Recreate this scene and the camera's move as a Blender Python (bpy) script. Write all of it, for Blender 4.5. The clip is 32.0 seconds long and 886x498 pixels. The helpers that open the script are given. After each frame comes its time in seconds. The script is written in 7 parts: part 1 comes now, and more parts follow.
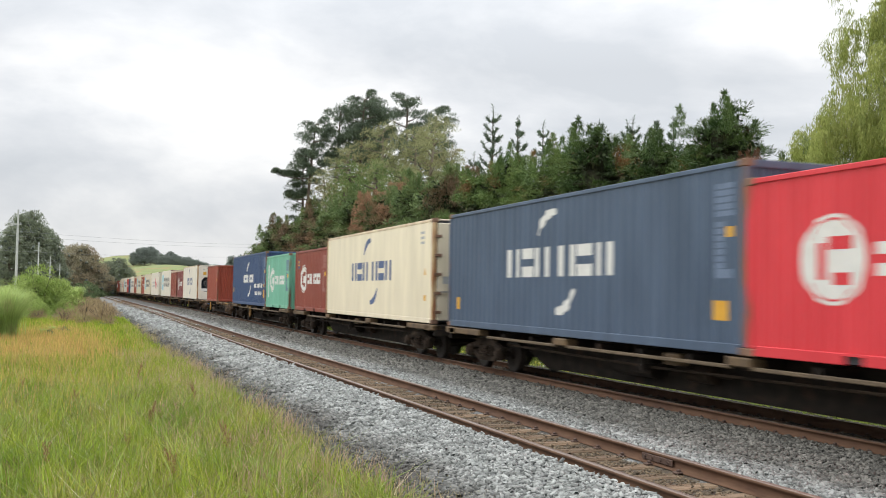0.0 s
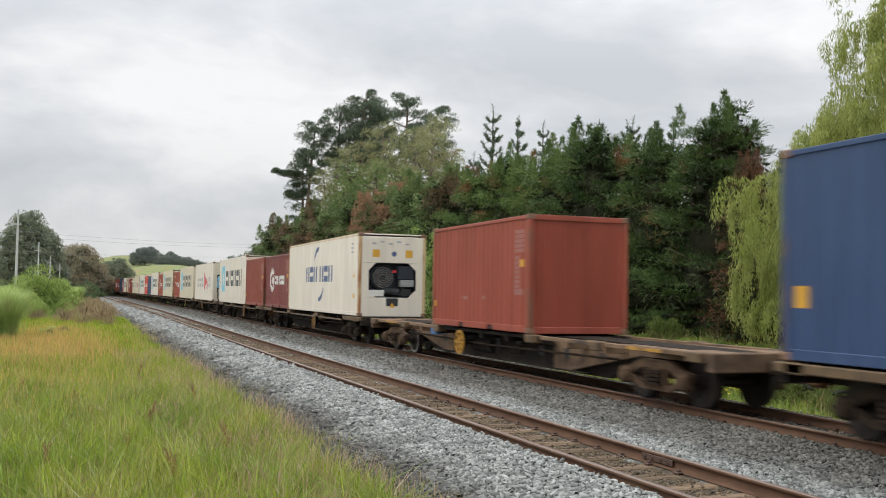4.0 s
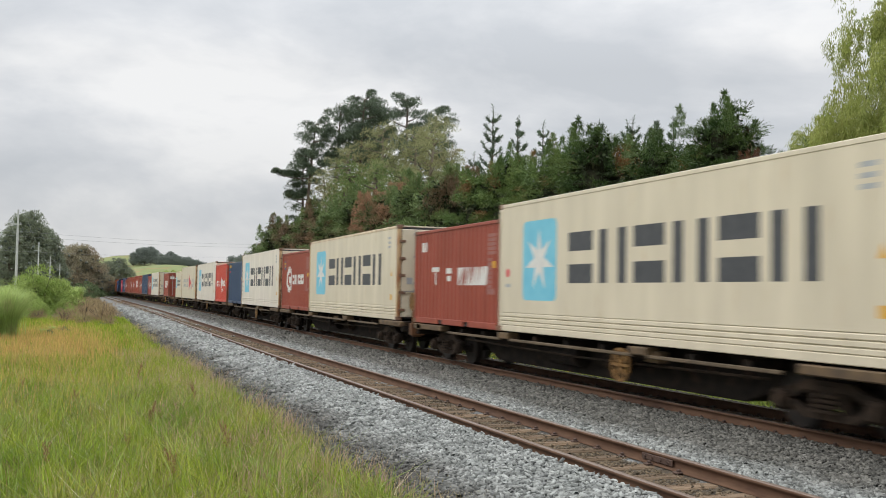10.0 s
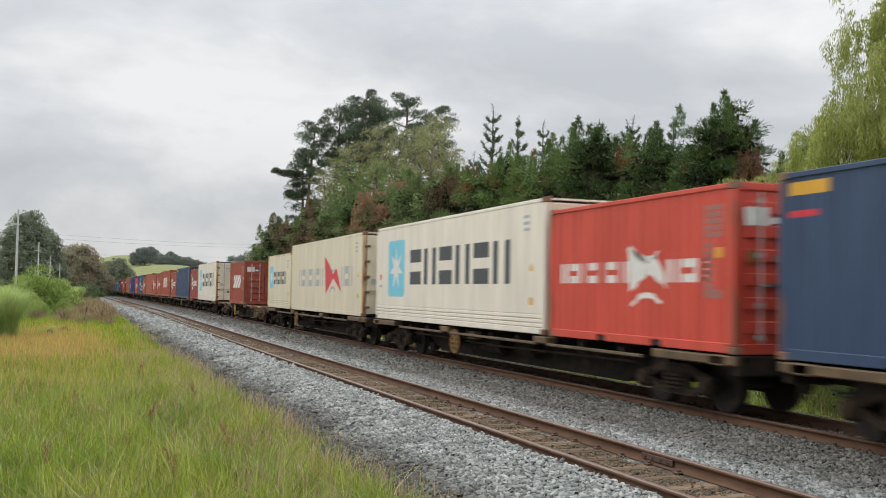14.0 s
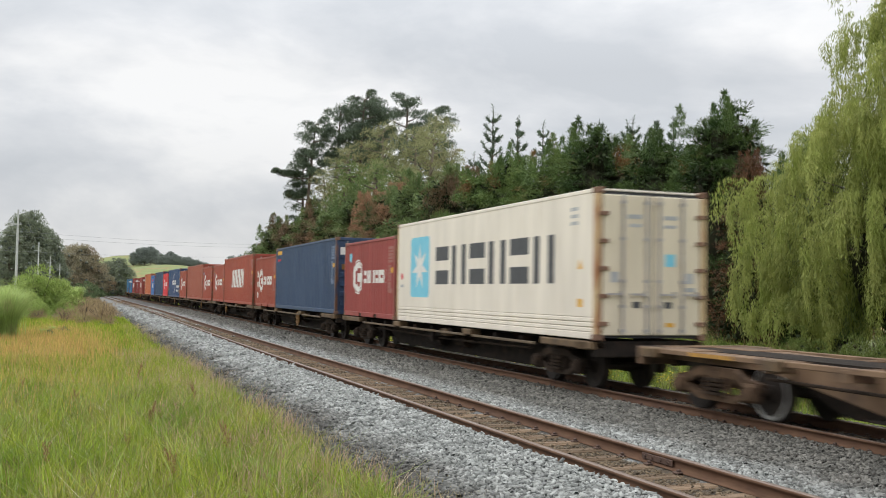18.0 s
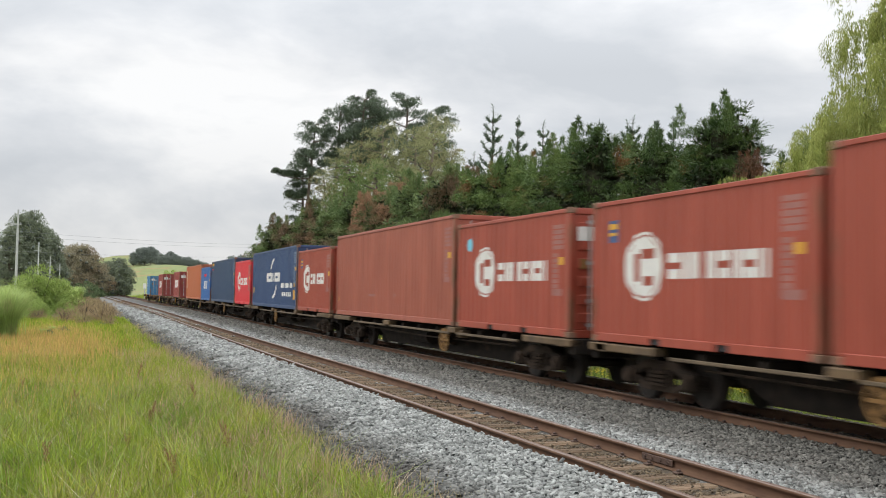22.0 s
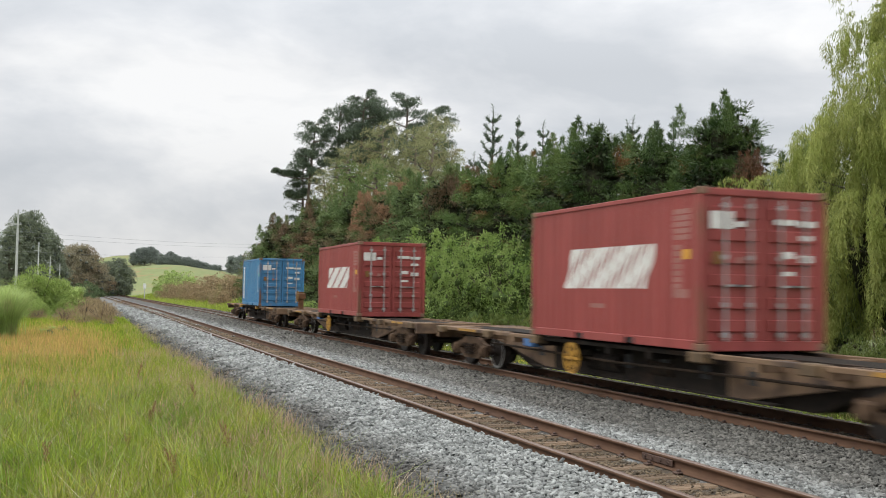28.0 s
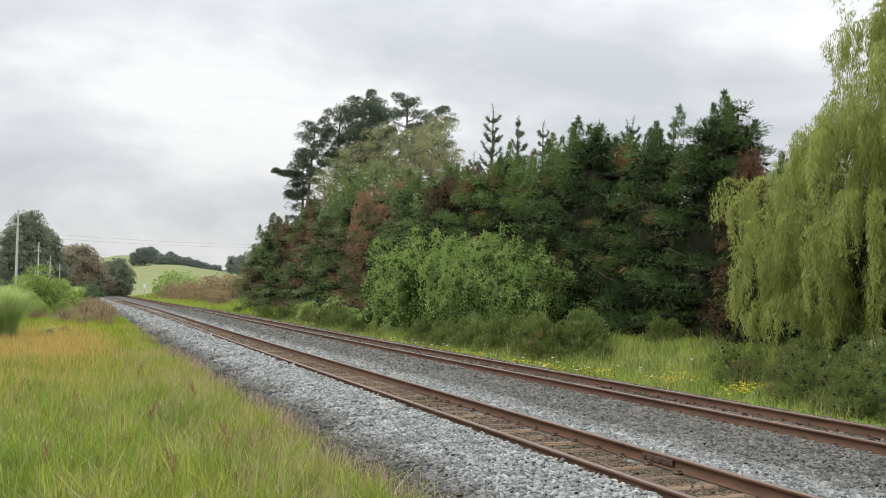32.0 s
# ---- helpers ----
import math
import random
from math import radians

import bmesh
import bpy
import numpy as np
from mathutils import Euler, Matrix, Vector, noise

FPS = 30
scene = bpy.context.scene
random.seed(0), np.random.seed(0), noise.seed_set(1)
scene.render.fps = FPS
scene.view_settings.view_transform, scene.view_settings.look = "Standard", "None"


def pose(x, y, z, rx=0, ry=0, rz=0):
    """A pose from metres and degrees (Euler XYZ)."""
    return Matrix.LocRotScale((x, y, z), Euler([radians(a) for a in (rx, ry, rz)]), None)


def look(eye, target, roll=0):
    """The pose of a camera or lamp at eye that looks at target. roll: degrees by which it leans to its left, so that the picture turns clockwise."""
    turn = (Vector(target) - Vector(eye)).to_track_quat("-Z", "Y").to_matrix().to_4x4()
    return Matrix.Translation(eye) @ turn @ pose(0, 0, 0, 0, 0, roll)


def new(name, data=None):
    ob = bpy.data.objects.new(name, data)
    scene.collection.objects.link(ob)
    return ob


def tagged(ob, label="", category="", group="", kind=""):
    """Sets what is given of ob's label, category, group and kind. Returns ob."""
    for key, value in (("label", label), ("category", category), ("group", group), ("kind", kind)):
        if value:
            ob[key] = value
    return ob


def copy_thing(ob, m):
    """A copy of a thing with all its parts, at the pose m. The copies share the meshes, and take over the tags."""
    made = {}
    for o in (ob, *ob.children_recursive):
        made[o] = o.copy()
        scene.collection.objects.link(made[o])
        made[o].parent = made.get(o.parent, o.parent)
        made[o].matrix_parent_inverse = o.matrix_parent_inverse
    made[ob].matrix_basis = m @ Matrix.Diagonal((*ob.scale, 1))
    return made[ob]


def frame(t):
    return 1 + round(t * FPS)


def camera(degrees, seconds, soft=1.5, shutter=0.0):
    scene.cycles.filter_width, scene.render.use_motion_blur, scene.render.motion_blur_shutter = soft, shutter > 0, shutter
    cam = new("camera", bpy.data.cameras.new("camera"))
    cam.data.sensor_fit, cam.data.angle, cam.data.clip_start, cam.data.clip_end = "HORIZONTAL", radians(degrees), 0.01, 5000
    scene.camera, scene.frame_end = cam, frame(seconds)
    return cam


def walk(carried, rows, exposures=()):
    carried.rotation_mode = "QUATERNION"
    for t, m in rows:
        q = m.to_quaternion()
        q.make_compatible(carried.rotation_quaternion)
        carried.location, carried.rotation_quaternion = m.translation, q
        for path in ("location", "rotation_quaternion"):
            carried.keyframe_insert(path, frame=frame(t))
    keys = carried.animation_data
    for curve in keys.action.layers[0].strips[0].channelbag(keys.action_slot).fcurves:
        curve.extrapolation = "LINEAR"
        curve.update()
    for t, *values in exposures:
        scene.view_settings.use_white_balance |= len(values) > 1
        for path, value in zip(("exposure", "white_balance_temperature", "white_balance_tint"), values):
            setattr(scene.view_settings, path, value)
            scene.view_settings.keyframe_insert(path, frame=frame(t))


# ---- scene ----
# Metres; the top of the rails is z = 0, the two tracks run along +y, the train comes towards -y.
from math import cos, exp, pi, sin, sqrt, tan

# ---- camera ----
EYE = Vector((0.0, 0.0, 1.82))
YAW, PITCH, ROLL = radians(20.43), radians(2.58), 0.974
AIM = look(EYE, EYE + Vector((sin(YAW) * cos(PITCH), cos(YAW) * cos(PITCH), sin(PITCH))), ROLL)
cam = camera(48.29, 32.0, 0.95, 0.5)
walk(cam, [(0.0, AIM), (32.0, AIM)], exposures=[
    (0.0, 0.12), (1.0, 0.03), (2.0, -0.15), (3.0, -0.12), (6.0, 0.0), (9.0, 0.0), (10.0, -0.14), (11.0, -0.18), (14.0, -0.17), (17.0, -0.18),
    (18.0, -0.05), (19.0, 0.0), (27.0, 0.0), (28.0, -0.04), (29.0, 0.0), (32.0, 0.0)])

# ---- world and sun: a bright overcast sky ----
SUN_ELEVATION, SUN_ROTATION = radians(46), radians(286)
world = bpy.data.worlds.new("overcast_sky")
scene.world = world
world.use_nodes = True
wt = world.node_tree
wt.nodes.clear()


def wnode(kind, **values):
    n = wt.nodes.new(kind)
    for key, value in values.items():
        n.inputs[key].default_value = value
    return n


sky = wt.nodes.new("ShaderNodeTexSky")
sky.sky_type = "NISHITA"
sky.sun_disc = False
sky.sun_elevation = SUN_ELEVATION
sky.sun_rotation = SUN_ROTATION
w_clear = wnode("ShaderNodeBackground", Strength=0.10)
w_cloud = wnode("ShaderNodeBackground", Strength=0.92)
w_mix = wnode("ShaderNodeMixShader", Fac=0.94)
w_out = wt.nodes.new("ShaderNodeOutputWorld")
w_co = wt.nodes.new("ShaderNodeTexCoord")
w_map = wt.nodes.new("ShaderNodeMapping")
w_map.inputs["Scale"].default_value = (2.0, 2.0, 5.2)
w_map.inputs["Location"].default_value = (0.75, 0.2, 0.35)
w_n1 = wnode("ShaderNodeTexNoise", Scale=1.5, Detail=7.0, Roughness=0.55, Distortion=0.25)
w_ramp = wt.nodes.new("ShaderNodeValToRGB")
for stop, (at, col) in zip((0, 1), ((0.36, (0.70, 0.73, 0.77, 1)), (0.62, (1.06, 1.06, 1.06, 1)))):
    w_ramp.color_ramp.elements[stop].position = at
    w_ramp.color_ramp.elements[stop].color = col
mid_stop = w_ramp.color_ramp.elements.new(0.48)
mid_stop.color = (0.83, 0.85, 0.88, 1)
# an overcast sky grows brighter towards the zenith
w_sep = wt.nodes.new("ShaderNodeSeparateXYZ")
w_high = wt.nodes.new("ShaderNodeMapRange")
for key, value in (("From Min", 0.22), ("From Max", 1.0), ("To Min", 0.96), ("To Max", 2.9)):
    w_high.inputs[key].default_value = value
wt.links.new(w_co.outputs["Generated"], w_sep.inputs[0])
wt.links.new(w_sep.outputs["Z"], w_high.inputs["Value"])
w_low = wt.nodes.new("ShaderNodeMapRange")
for key, value in (("From Min", 0.0), ("From Max", 0.17), ("To Min", 0.74), ("To Max", 1.0)):
    w_low.inputs[key].default_value = value
w_mul = wt.nodes.new("ShaderNodeMath")
w_mul.operation = "MULTIPLY"
wt.links.new(w_sep.outputs["Z"], w_low.inputs["Value"])
wt.links.new(w_high.outputs["Result"], w_mul.inputs[0])
wt.links.new(w_low.outputs["Result"], w_mul.inputs[1])
wt.links.new(w_mul.outputs[0], w_cloud.inputs["Strength"])
wt.links.new(w_co.outputs["Generated"], w_map.inputs["Vector"])
wt.links.new(w_map.outputs["Vector"], w_n1.inputs["Vector"])
wt.links.new(w_n1.outputs["Fac"], w_ramp.inputs["Fac"])
wt.links.new(w_ramp.outputs["Color"], w_cloud.inputs["Color"])
wt.links.new(sky.outputs["Color"], w_clear.inputs["Color"])
wt.links.new(w_clear.outputs["Background"], w_mix.inputs[1])
wt.links.new(w_cloud.outputs["Background"], w_mix.inputs[2])
wt.links.new(w_mix.outputs["Shader"], w_out.inputs["Surface"])

sun_data = bpy.data.lights.new("sun", "SUN")
sun_data.energy, sun_data.angle, sun_data.color = 1.0, radians(24), (1.0, 0.965, 0.90)
sun = new("sun", sun_data)
sun.matrix_world = look((0, 0, 60), Vector((0, 0, 60)) - Vector((
    cos(SUN_ELEVATION) * sin(SUN_ROTATION), cos(SUN_ELEVATION) * cos(SUN_ROTATION), sin(SUN_ELEVATION))))


# ---- materials ----
def material(name, colors, scale=4.0, rough=0.75, metal=0.0, bump=0.0, bump_scale=40.0, stretch=(1, 1, 1), island=0.0,
             obj=0.0, dirt=None, dirt_scale=1.2, dirt_low=0.55, dirt_high=0.75, world_space=False, translucent=0.0, spec=0.5, streak=0.0):
    """Noise between two colours; optional second-scale dirt, variation by island or by object, and relief."""
    m = bpy.data.materials.new(name)
    m.use_nodes = True
    nt = m.node_tree
    b = nt.nodes["Principled BSDF"]
    b.inputs["Roughness"].default_value, b.inputs["Metallic"].default_value = rough, metal
    b.inputs["Specular IOR Level"].default_value = spec
    geo = nt.nodes.new("ShaderNodeNewGeometry")
    tex = nt.nodes.new("ShaderNodeTexCoord")
    mp = nt.nodes.new("ShaderNodeMapping")
    mp.inputs["Scale"].default_value = stretch
    nt.links.new(geo.outputs["Position"] if world_space else tex.outputs["Object"], mp.inputs["Vector"])

    def noise_of(sc, detail=4.0):
        n = nt.nodes.new("ShaderNodeTexNoise")
        n.inputs["Scale"].default_value, n.inputs["Detail"].default_value = sc, detail
        nt.links.new(mp.outputs["Vector"], n.inputs["Vector"])
        return n

    def mix(fac, a, c):
        n = nt.nodes.new("ShaderNodeMix")
        n.data_type = "RGBA"
        for socket, v in ((n.inputs[0], fac), (n.inputs[6], a), (n.inputs[7], c)):
            if isinstance(v, bpy.types.NodeSocket):
                nt.links.new(v, socket)
            elif isinstance(v, (tuple, list)):
                socket.default_value = (*v, 1)
            else:
                socket.default_value = v
        return n.outputs[2]

    def ramp(src, low, high):
        n = nt.nodes.new("ShaderNodeMapRange")
        n.inputs["From Min"].default_value, n.inputs["From Max"].default_value = low, high
        nt.links.new(src, n.inputs["Value"])
        return n.outputs["Result"]

    col = mix(ramp(noise_of(scale).outputs["Fac"], 0.3, 0.7), colors[0], colors[1])
    if dirt:
        col = mix(ramp(noise_of(dirt_scale, 6.0).outputs["Fac"], dirt_low, dirt_high), col, dirt)
    if streak:
        # rain streaks running down, broken up by broader wear
        sm = nt.nodes.new("ShaderNodeMapping")
        sm.inputs["Scale"].default_value = (5.0, 5.0, 0.22)
        nt.links.new(tex.outputs["Object"], sm.inputs["Vector"])
        sn = nt.nodes.new("ShaderNodeTexNoise")
        sn.inputs["Scale"].default_value, sn.inputs["Detail"].default_value, sn.inputs["Roughness"].default_value = 1.6, 7.0, 0.65
        nt.links.new(sm.outputs["Vector"], sn.inputs["Vector"])
        sr = nt.nodes.new("ShaderNodeMapRange")
        for key, value in (("From Min", 0.30), ("From Max", 0.72), ("To Min", 1 - streak), ("To Max", 1 + streak * 0.8)):
            sr.inputs[key].default_value = value
        nt.links.new(sn.outputs["Fac"], sr.inputs["Value"])
        sh = nt.nodes.new("ShaderNodeHueSaturation")
        nt.links.new(sr.outputs["Result"], sh.inputs["Value"])
        nt.links.new(col, sh.inputs["Color"])
        col = sh.outputs["Color"]
    spread = 0.0
    if island or obj:
        if island:
            rnd, spread = geo.outputs["Random Per Island"], island
        else:
            info = nt.nodes.new("ShaderNodeObjectInfo")
            rnd, spread = info.outputs["Random"], obj
        hsv = nt.nodes.new("ShaderNodeHueSaturation")
        mr = nt.nodes.new("ShaderNodeMapRange")
        mr.inputs["To Min"].default_value, mr.inputs["To Max"].default_value = 1 - spread, 1 + spread
        nt.links.new(rnd, mr.inputs["Value"])
        nt.links.new(mr.outputs["Result"], hsv.inputs["Value"])
        nt.links.new(col, hsv.inputs["Color"])
        col = hsv.outputs["Color"]
    nt.links.new(col, b.inputs["Base Color"])
    if bump:
        bn = nt.nodes.new("ShaderNodeBump")
        bn.inputs["Strength"].default_value, bn.inputs["Distance"].default_value = bump, 0.02
        nt.links.new(noise_of(bump_scale).outputs["Fac"], bn.inputs["Height"])
        nt.links.new(bn.outputs["Normal"], b.inputs["Normal"])
    if translucent:
        tr = nt.nodes.new("ShaderNodeBsdfTranslucent")
        ms = nt.nodes.new("ShaderNodeMixShader")
        ms.inputs["Fac"].default_value = translucent
        nt.links.new(col, tr.inputs["Color"])
        nt.links.new(b.outputs["BSDF"], ms.inputs[1])
        nt.links.new(tr.outputs["BSDF"], ms.inputs[2])
        nt.links.new(ms.outputs["Shader"], nt.nodes["Material Output"].inputs["Surface"])
    return m


def paint(name, c, worn=(0.16, 0.075, 0.04), low=0.69, high=0.88, rough=0.5):
    """Weathered paint: faded in broad patches, streaked downwards, with rust where the coat is gone."""
    a = tuple(v * (0.82 if max(c) < 0.6 else 0.91) for v in c)
    d = tuple(min(0.85, v * 1.08 + 0.012) for v in c)
    return material(name, (a, d), scale=1.1, rough=rough, bump=0.08, bump_scale=9.0, stretch=(1.6, 1.6, 0.35),
                    dirt=worn, dirt_scale=3.0, dirt_low=low, dirt_high=high, streak=0.13 if max(c) < 0.6 else 0.045)


MAT = {}
for key, c in dict(
        steel_blue=(0.058, 0.090, 0.148), navy=(0.024, 0.057, 0.150), deep_blue=(0.023, 0.052, 0.115), brown_red=(0.235, 0.044, 0.025), red=(0.60, 0.028, 0.040),
        scarlet=(0.55, 0.060, 0.035), oxide=(0.285, 0.049, 0.024), maroon=(0.185, 0.038, 0.034), brick=(0.32, 0.056, 0.029),
        rust_orange=(0.33, 0.085, 0.050), orange=(0.46, 0.125, 0.045), mint=(0.165, 0.43, 0.305), sky_blue=(0.042, 0.185, 0.36), wine=(0.275, 0.043, 0.037),
        royal_blue=(0.035, 0.13, 0.36)).items():
    MAT[key] = paint(key + "_paint", c)
    MAT[key + "_worn"] = paint(key + "_worn_edge", c, low=0.44, high=0.62)
MAT["sky_blue"] = paint("stained_sky_blue_paint", (0.042, 0.185, 0.36), worn=(0.15, 0.15, 0.15), low=0.57, high=0.78)
MAT["cream"] = paint("cream_paint", (0.74, 0.655, 0.49), worn=(0.50, 0.34, 0.18), low=0.66, high=0.9, rough=0.42)
MAT["white"] = paint("off_white_paint", (0.70, 0.640, 0.555), worn=(0.50, 0.40, 0.27), low=0.62, high=0.95, rough=0.42)
MAT["ivory"] = paint("ivory_paint", (0.62, 0.55, 0.42), worn=(0.48, 0.34, 0.18), low=0.62, high=0.9, rough=0.42)
MAT["rusty_white"] = paint("rust_streaked_cream", (0.55, 0.40, 0.22), worn=(0.30, 0.11, 0.04), low=0.48, high=0.66)
MAT["stained_white"] = paint("rust_stained_white", (0.64, 0.54, 0.38), worn=(0.36, 0.16, 0.06), low=0.46, high=0.72)
MAT["mark_white"] = material("white_marking", ((0.70, 0.69, 0.66), (0.60, 0.59, 0.56)), scale=5, rough=0.6)
MAT["mark_white_small"] = material("faint_white_marking", ((0.24, 0.34, 0.46), (0.18, 0.28, 0.42)), scale=5, rough=0.6)
MAT["mark_pale"] = material("faded_marking", ((0.34, 0.15, 0.13), (0.28, 0.115, 0.10)), scale=5, rough=0.6)
MAT["mark_pale_blue"] = material("faded_blue_marking", ((0.15, 0.20, 0.29), (0.12, 0.16, 0.24)), scale=5, rough=0.6)
MAT["mark_grey"] = material("dark_grey_marking", ((0.045, 0.048, 0.055), (0.07, 0.073, 0.08)), scale=5, rough=0.6)
MAT["mark_mid"] = material("mid_grey_marking", ((0.32, 0.33, 0.34), (0.40, 0.41, 0.42)), scale=5, rough=0.6)
MAT["mark_blue"] = material("navy_marking", ((0.05, 0.08, 0.19), (0.08, 0.12, 0.24)), scale=5, rough=0.6)
MAT["mark_cyan"] = material("light_blue_marking", ((0.13, 0.46, 0.62), (0.18, 0.52, 0.66)), scale=3, rough=0.5)
MAT["mark_red"] = material("red_marking", ((0.60, 0.03, 0.05), (0.52, 0.03, 0.05)), scale=3, rough=0.5)
MAT["mark_yellow"] = material("yellow_marking", ((0.66, 0.36, 0.04), (0.58, 0.30, 0.03)), scale=3, rough=0.5)
MAT["casting"] = material("rusted_casting", ((0.14, 0.075, 0.05), (0.24, 0.14, 0.09)), scale=7, rough=0.8, bump=0.2)
MAT["bar_steel"] = material("galvanised_bar", ((0.44, 0.43, 0.43), (0.30, 0.27, 0.26)), scale=6, rough=0.5, metal=0.3)
MAT["dark"] = material("black_machinery", ((0.012, 0.013, 0.016), (0.03, 0.032, 0.036)), scale=8, rough=0.6)
MAT["unit_grey"] = material("grey_machinery", ((0.22, 0.23, 0.24), (0.32, 0.33, 0.33)), scale=4, rough=0.6)
MAT["unit_navy"] = material("dark_blue_machinery", ((0.010, 0.014, 0.026), (0.022, 0.028, 0.045)), scale=6, rough=0.55)
MAT["genset_blue"] = material("genset_blue_paint", ((0.045, 0.24, 0.42), (0.06, 0.30, 0.48)), scale=3, rough=0.5)
# grimy black, darkened further for the shade under the wagons
MAT["wagon_black"] = material("grimy_shade_black_steel", ((0.012, 0.010, 0.009), (0.030, 0.023, 0.018)), scale=5, rough=0.9, bump=0.2, spec=0.2,
                              dirt=(0.060, 0.033, 0.021), dirt_scale=2.5, dirt_low=0.58, dirt_high=0.78)
MAT["wagon_brown"] = material("dusty_brown_steel", ((0.135, 0.080, 0.045), (0.215, 0.138, 0.082)), scale=3, rough=0.85, bump=0.2,
                              dirt=(0.05, 0.033, 0.026), dirt_scale=1.7, dirt_low=0.5, dirt_high=0.7)
MAT["rail_grey"] = material("weathered_side_rail", ((0.080, 0.056, 0.034), (0.155, 0.110, 0.066)), scale=4, rough=0.7)
MAT["block"] = material("scuffed_bolster", ((0.165, 0.105, 0.050), (0.065, 0.044, 0.028)), scale=6, rough=0.8)
# grime colours of bogie and wheel also carry the shade under the wagon
MAT["bogie"] = material("bogie_grime_and_shade", ((0.016, 0.012, 0.009), (0.046, 0.030, 0.020)), scale=6, rough=0.9, bump=0.3, spec=0.2)
MAT["bogie_brown"] = material("rusty_bogie", ((0.050, 0.032, 0.021), (0.120, 0.075, 0.046)), scale=6, rough=0.9, bump=0.3, spec=0.2)
MAT["wheel"] = material("wheel_steel", ((0.018, 0.014, 0.012), (0.040, 0.029, 0.023)), scale=6, rough=0.6, metal=0.3)
MAT["tread"] = material("bright_tread", ((0.55, 0.54, 0.53), (0.42, 0.41, 0.40)), scale=9, rough=0.35, metal=0.8)
MAT["hand_yellow"] = material("yellow_brake_wheel", ((0.24, 0.125, 0.032), (0.14, 0.072, 0.022)), scale=7, rough=0.7)
MAT["rust_post"] = material("rust_orange_steel", ((0.115, 0.052, 0.024), (0.20, 0.092, 0.038)), scale=6, rough=0.85, bump=0.2, dirt=(0.07, 0.04, 0.028), dirt_scale=3, dirt_low=0.5, dirt_high=0.7)
MAT["wheel_yellow"] = material("bright_yellow_wheel", ((0.52, 0.27, 0.03), (0.34, 0.18, 0.03)), scale=8, rough=0.6, dirt=(0.12, 0.07, 0.03), dirt_scale=6)
MAT["pad_yellow"] = material("worn_yellow_pad", ((0.50, 0.26, 0.035), (0.30, 0.16, 0.04)), scale=5, rough=0.7, dirt=(0.10, 0.06, 0.035), dirt_scale=4, dirt_low=0.5, dirt_high=0.7)
MAT["tank_blue"] = material("blue_valve", ((0.06, 0.17, 0.38), (0.05, 0.12, 0.28)), scale=6, rough=0.6)
MAT["rail"] = material("rusty_rail", ((0.084, 0.046, 0.030), (0.138, 0.080, 0.050)), scale=9, rough=0.8, bump=0.15, world_space=True, spec=0.15,
                       stretch=(1, 0.25, 1), dirt=(0.07, 0.040, 0.030), dirt_scale=2.0)
MAT["rail_top"] = material("worn_rail_head", ((0.22, 0.165, 0.135), (0.16, 0.105, 0.080)), scale=5, rough=0.42, metal=0.5, world_space=True,
                           stretch=(1, 0.1, 1))
MAT["sleeper"] = material("weathered_sleeper", ((0.135, 0.090, 0.054), (0.225, 0.160, 0.105)), scale=3, rough=0.95, bump=0.5, bump_scale=30,
                          stretch=(0.6, 6, 2), obj=0.25, dirt=(0.06, 0.043, 0.032), dirt_scale=2.2)
MAT["clip"] = material("rusty_clip", ((0.05, 0.030, 0.024), (0.10, 0.058, 0.04)), scale=20, rough=0.85)
MAT["bark"] = material("tree_bark", ((0.085, 0.066, 0.052), (0.16, 0.13, 0.105)), scale=3, rough=0.95, bump=0.5, bump_scale=8, stretch=(1, 1, 0.2))
MAT["pale_bark"] = material("pale_bark", ((0.27, 0.235, 0.19), (0.17, 0.14, 0.11)), scale=2, rough=0.9, stretch=(1, 1, 0.2))


def leaves(name, a, b, dead=None, dead_scale=0.5, low=0.58, high=0.72, island=0.22, translucent=0.25):
    return material(name, (a, b), scale=0.9, rough=0.6, island=island, dirt=dead, dirt_scale=dead_scale, dirt_low=low, dirt_high=high,
                    world_space=True, translucent=translucent, spec=0.14)


MAT["cypress"] = leaves("cypress_foliage", (0.085, 0.148, 0.046), (0.185, 0.250, 0.078), dead=(0.25, 0.130, 0.060), dead_scale=0.55, low=0.58, high=0.66, translucent=0.10)
# darker copy of the cypress foliage, with the near trees' shade in its colour
MAT["cypress_shaded"] = leaves("shade_dark_cypress_foliage", (0.034, 0.072, 0.024), (0.135, 0.198, 0.062), dead=(0.24, 0.115, 0.050), dead_scale=0.6, low=0.60, high=0.68, translucent=0.06)
MAT["cypress_far"] = leaves("pale_browned_cypress_foliage", (0.112, 0.172, 0.066), (0.205, 0.262, 0.105), dead=(0.20, 0.140, 0.088), dead_scale=0.22, low=0.55, high=0.62, translucent=0.08)
MAT["cypress_dead"] = leaves("browned_foliage", (0.40, 0.245, 0.155), (0.30, 0.18, 0.11), dead=(0.12, 0.15, 0.07), dead_scale=0.5, low=0.54, high=0.64)
MAT["cypress_rust"] = leaves("dead_rust_brown_foliage", (0.20, 0.100, 0.055), (0.13, 0.070, 0.042), island=0.3, translucent=0.05)
# near-black twig colour that carries the shade inside the crowns
MAT["twigs"] = material("shade_dark_twigs", ((0.018, 0.020, 0.012), (0.034, 0.034, 0.020)), scale=3, rough=0.95, bump=0.6, bump_scale=14, spec=0.1)
# dark green twig colour with the shade between shrub sprays in it
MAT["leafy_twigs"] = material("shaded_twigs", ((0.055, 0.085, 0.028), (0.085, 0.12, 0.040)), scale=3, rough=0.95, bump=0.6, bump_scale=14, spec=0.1)
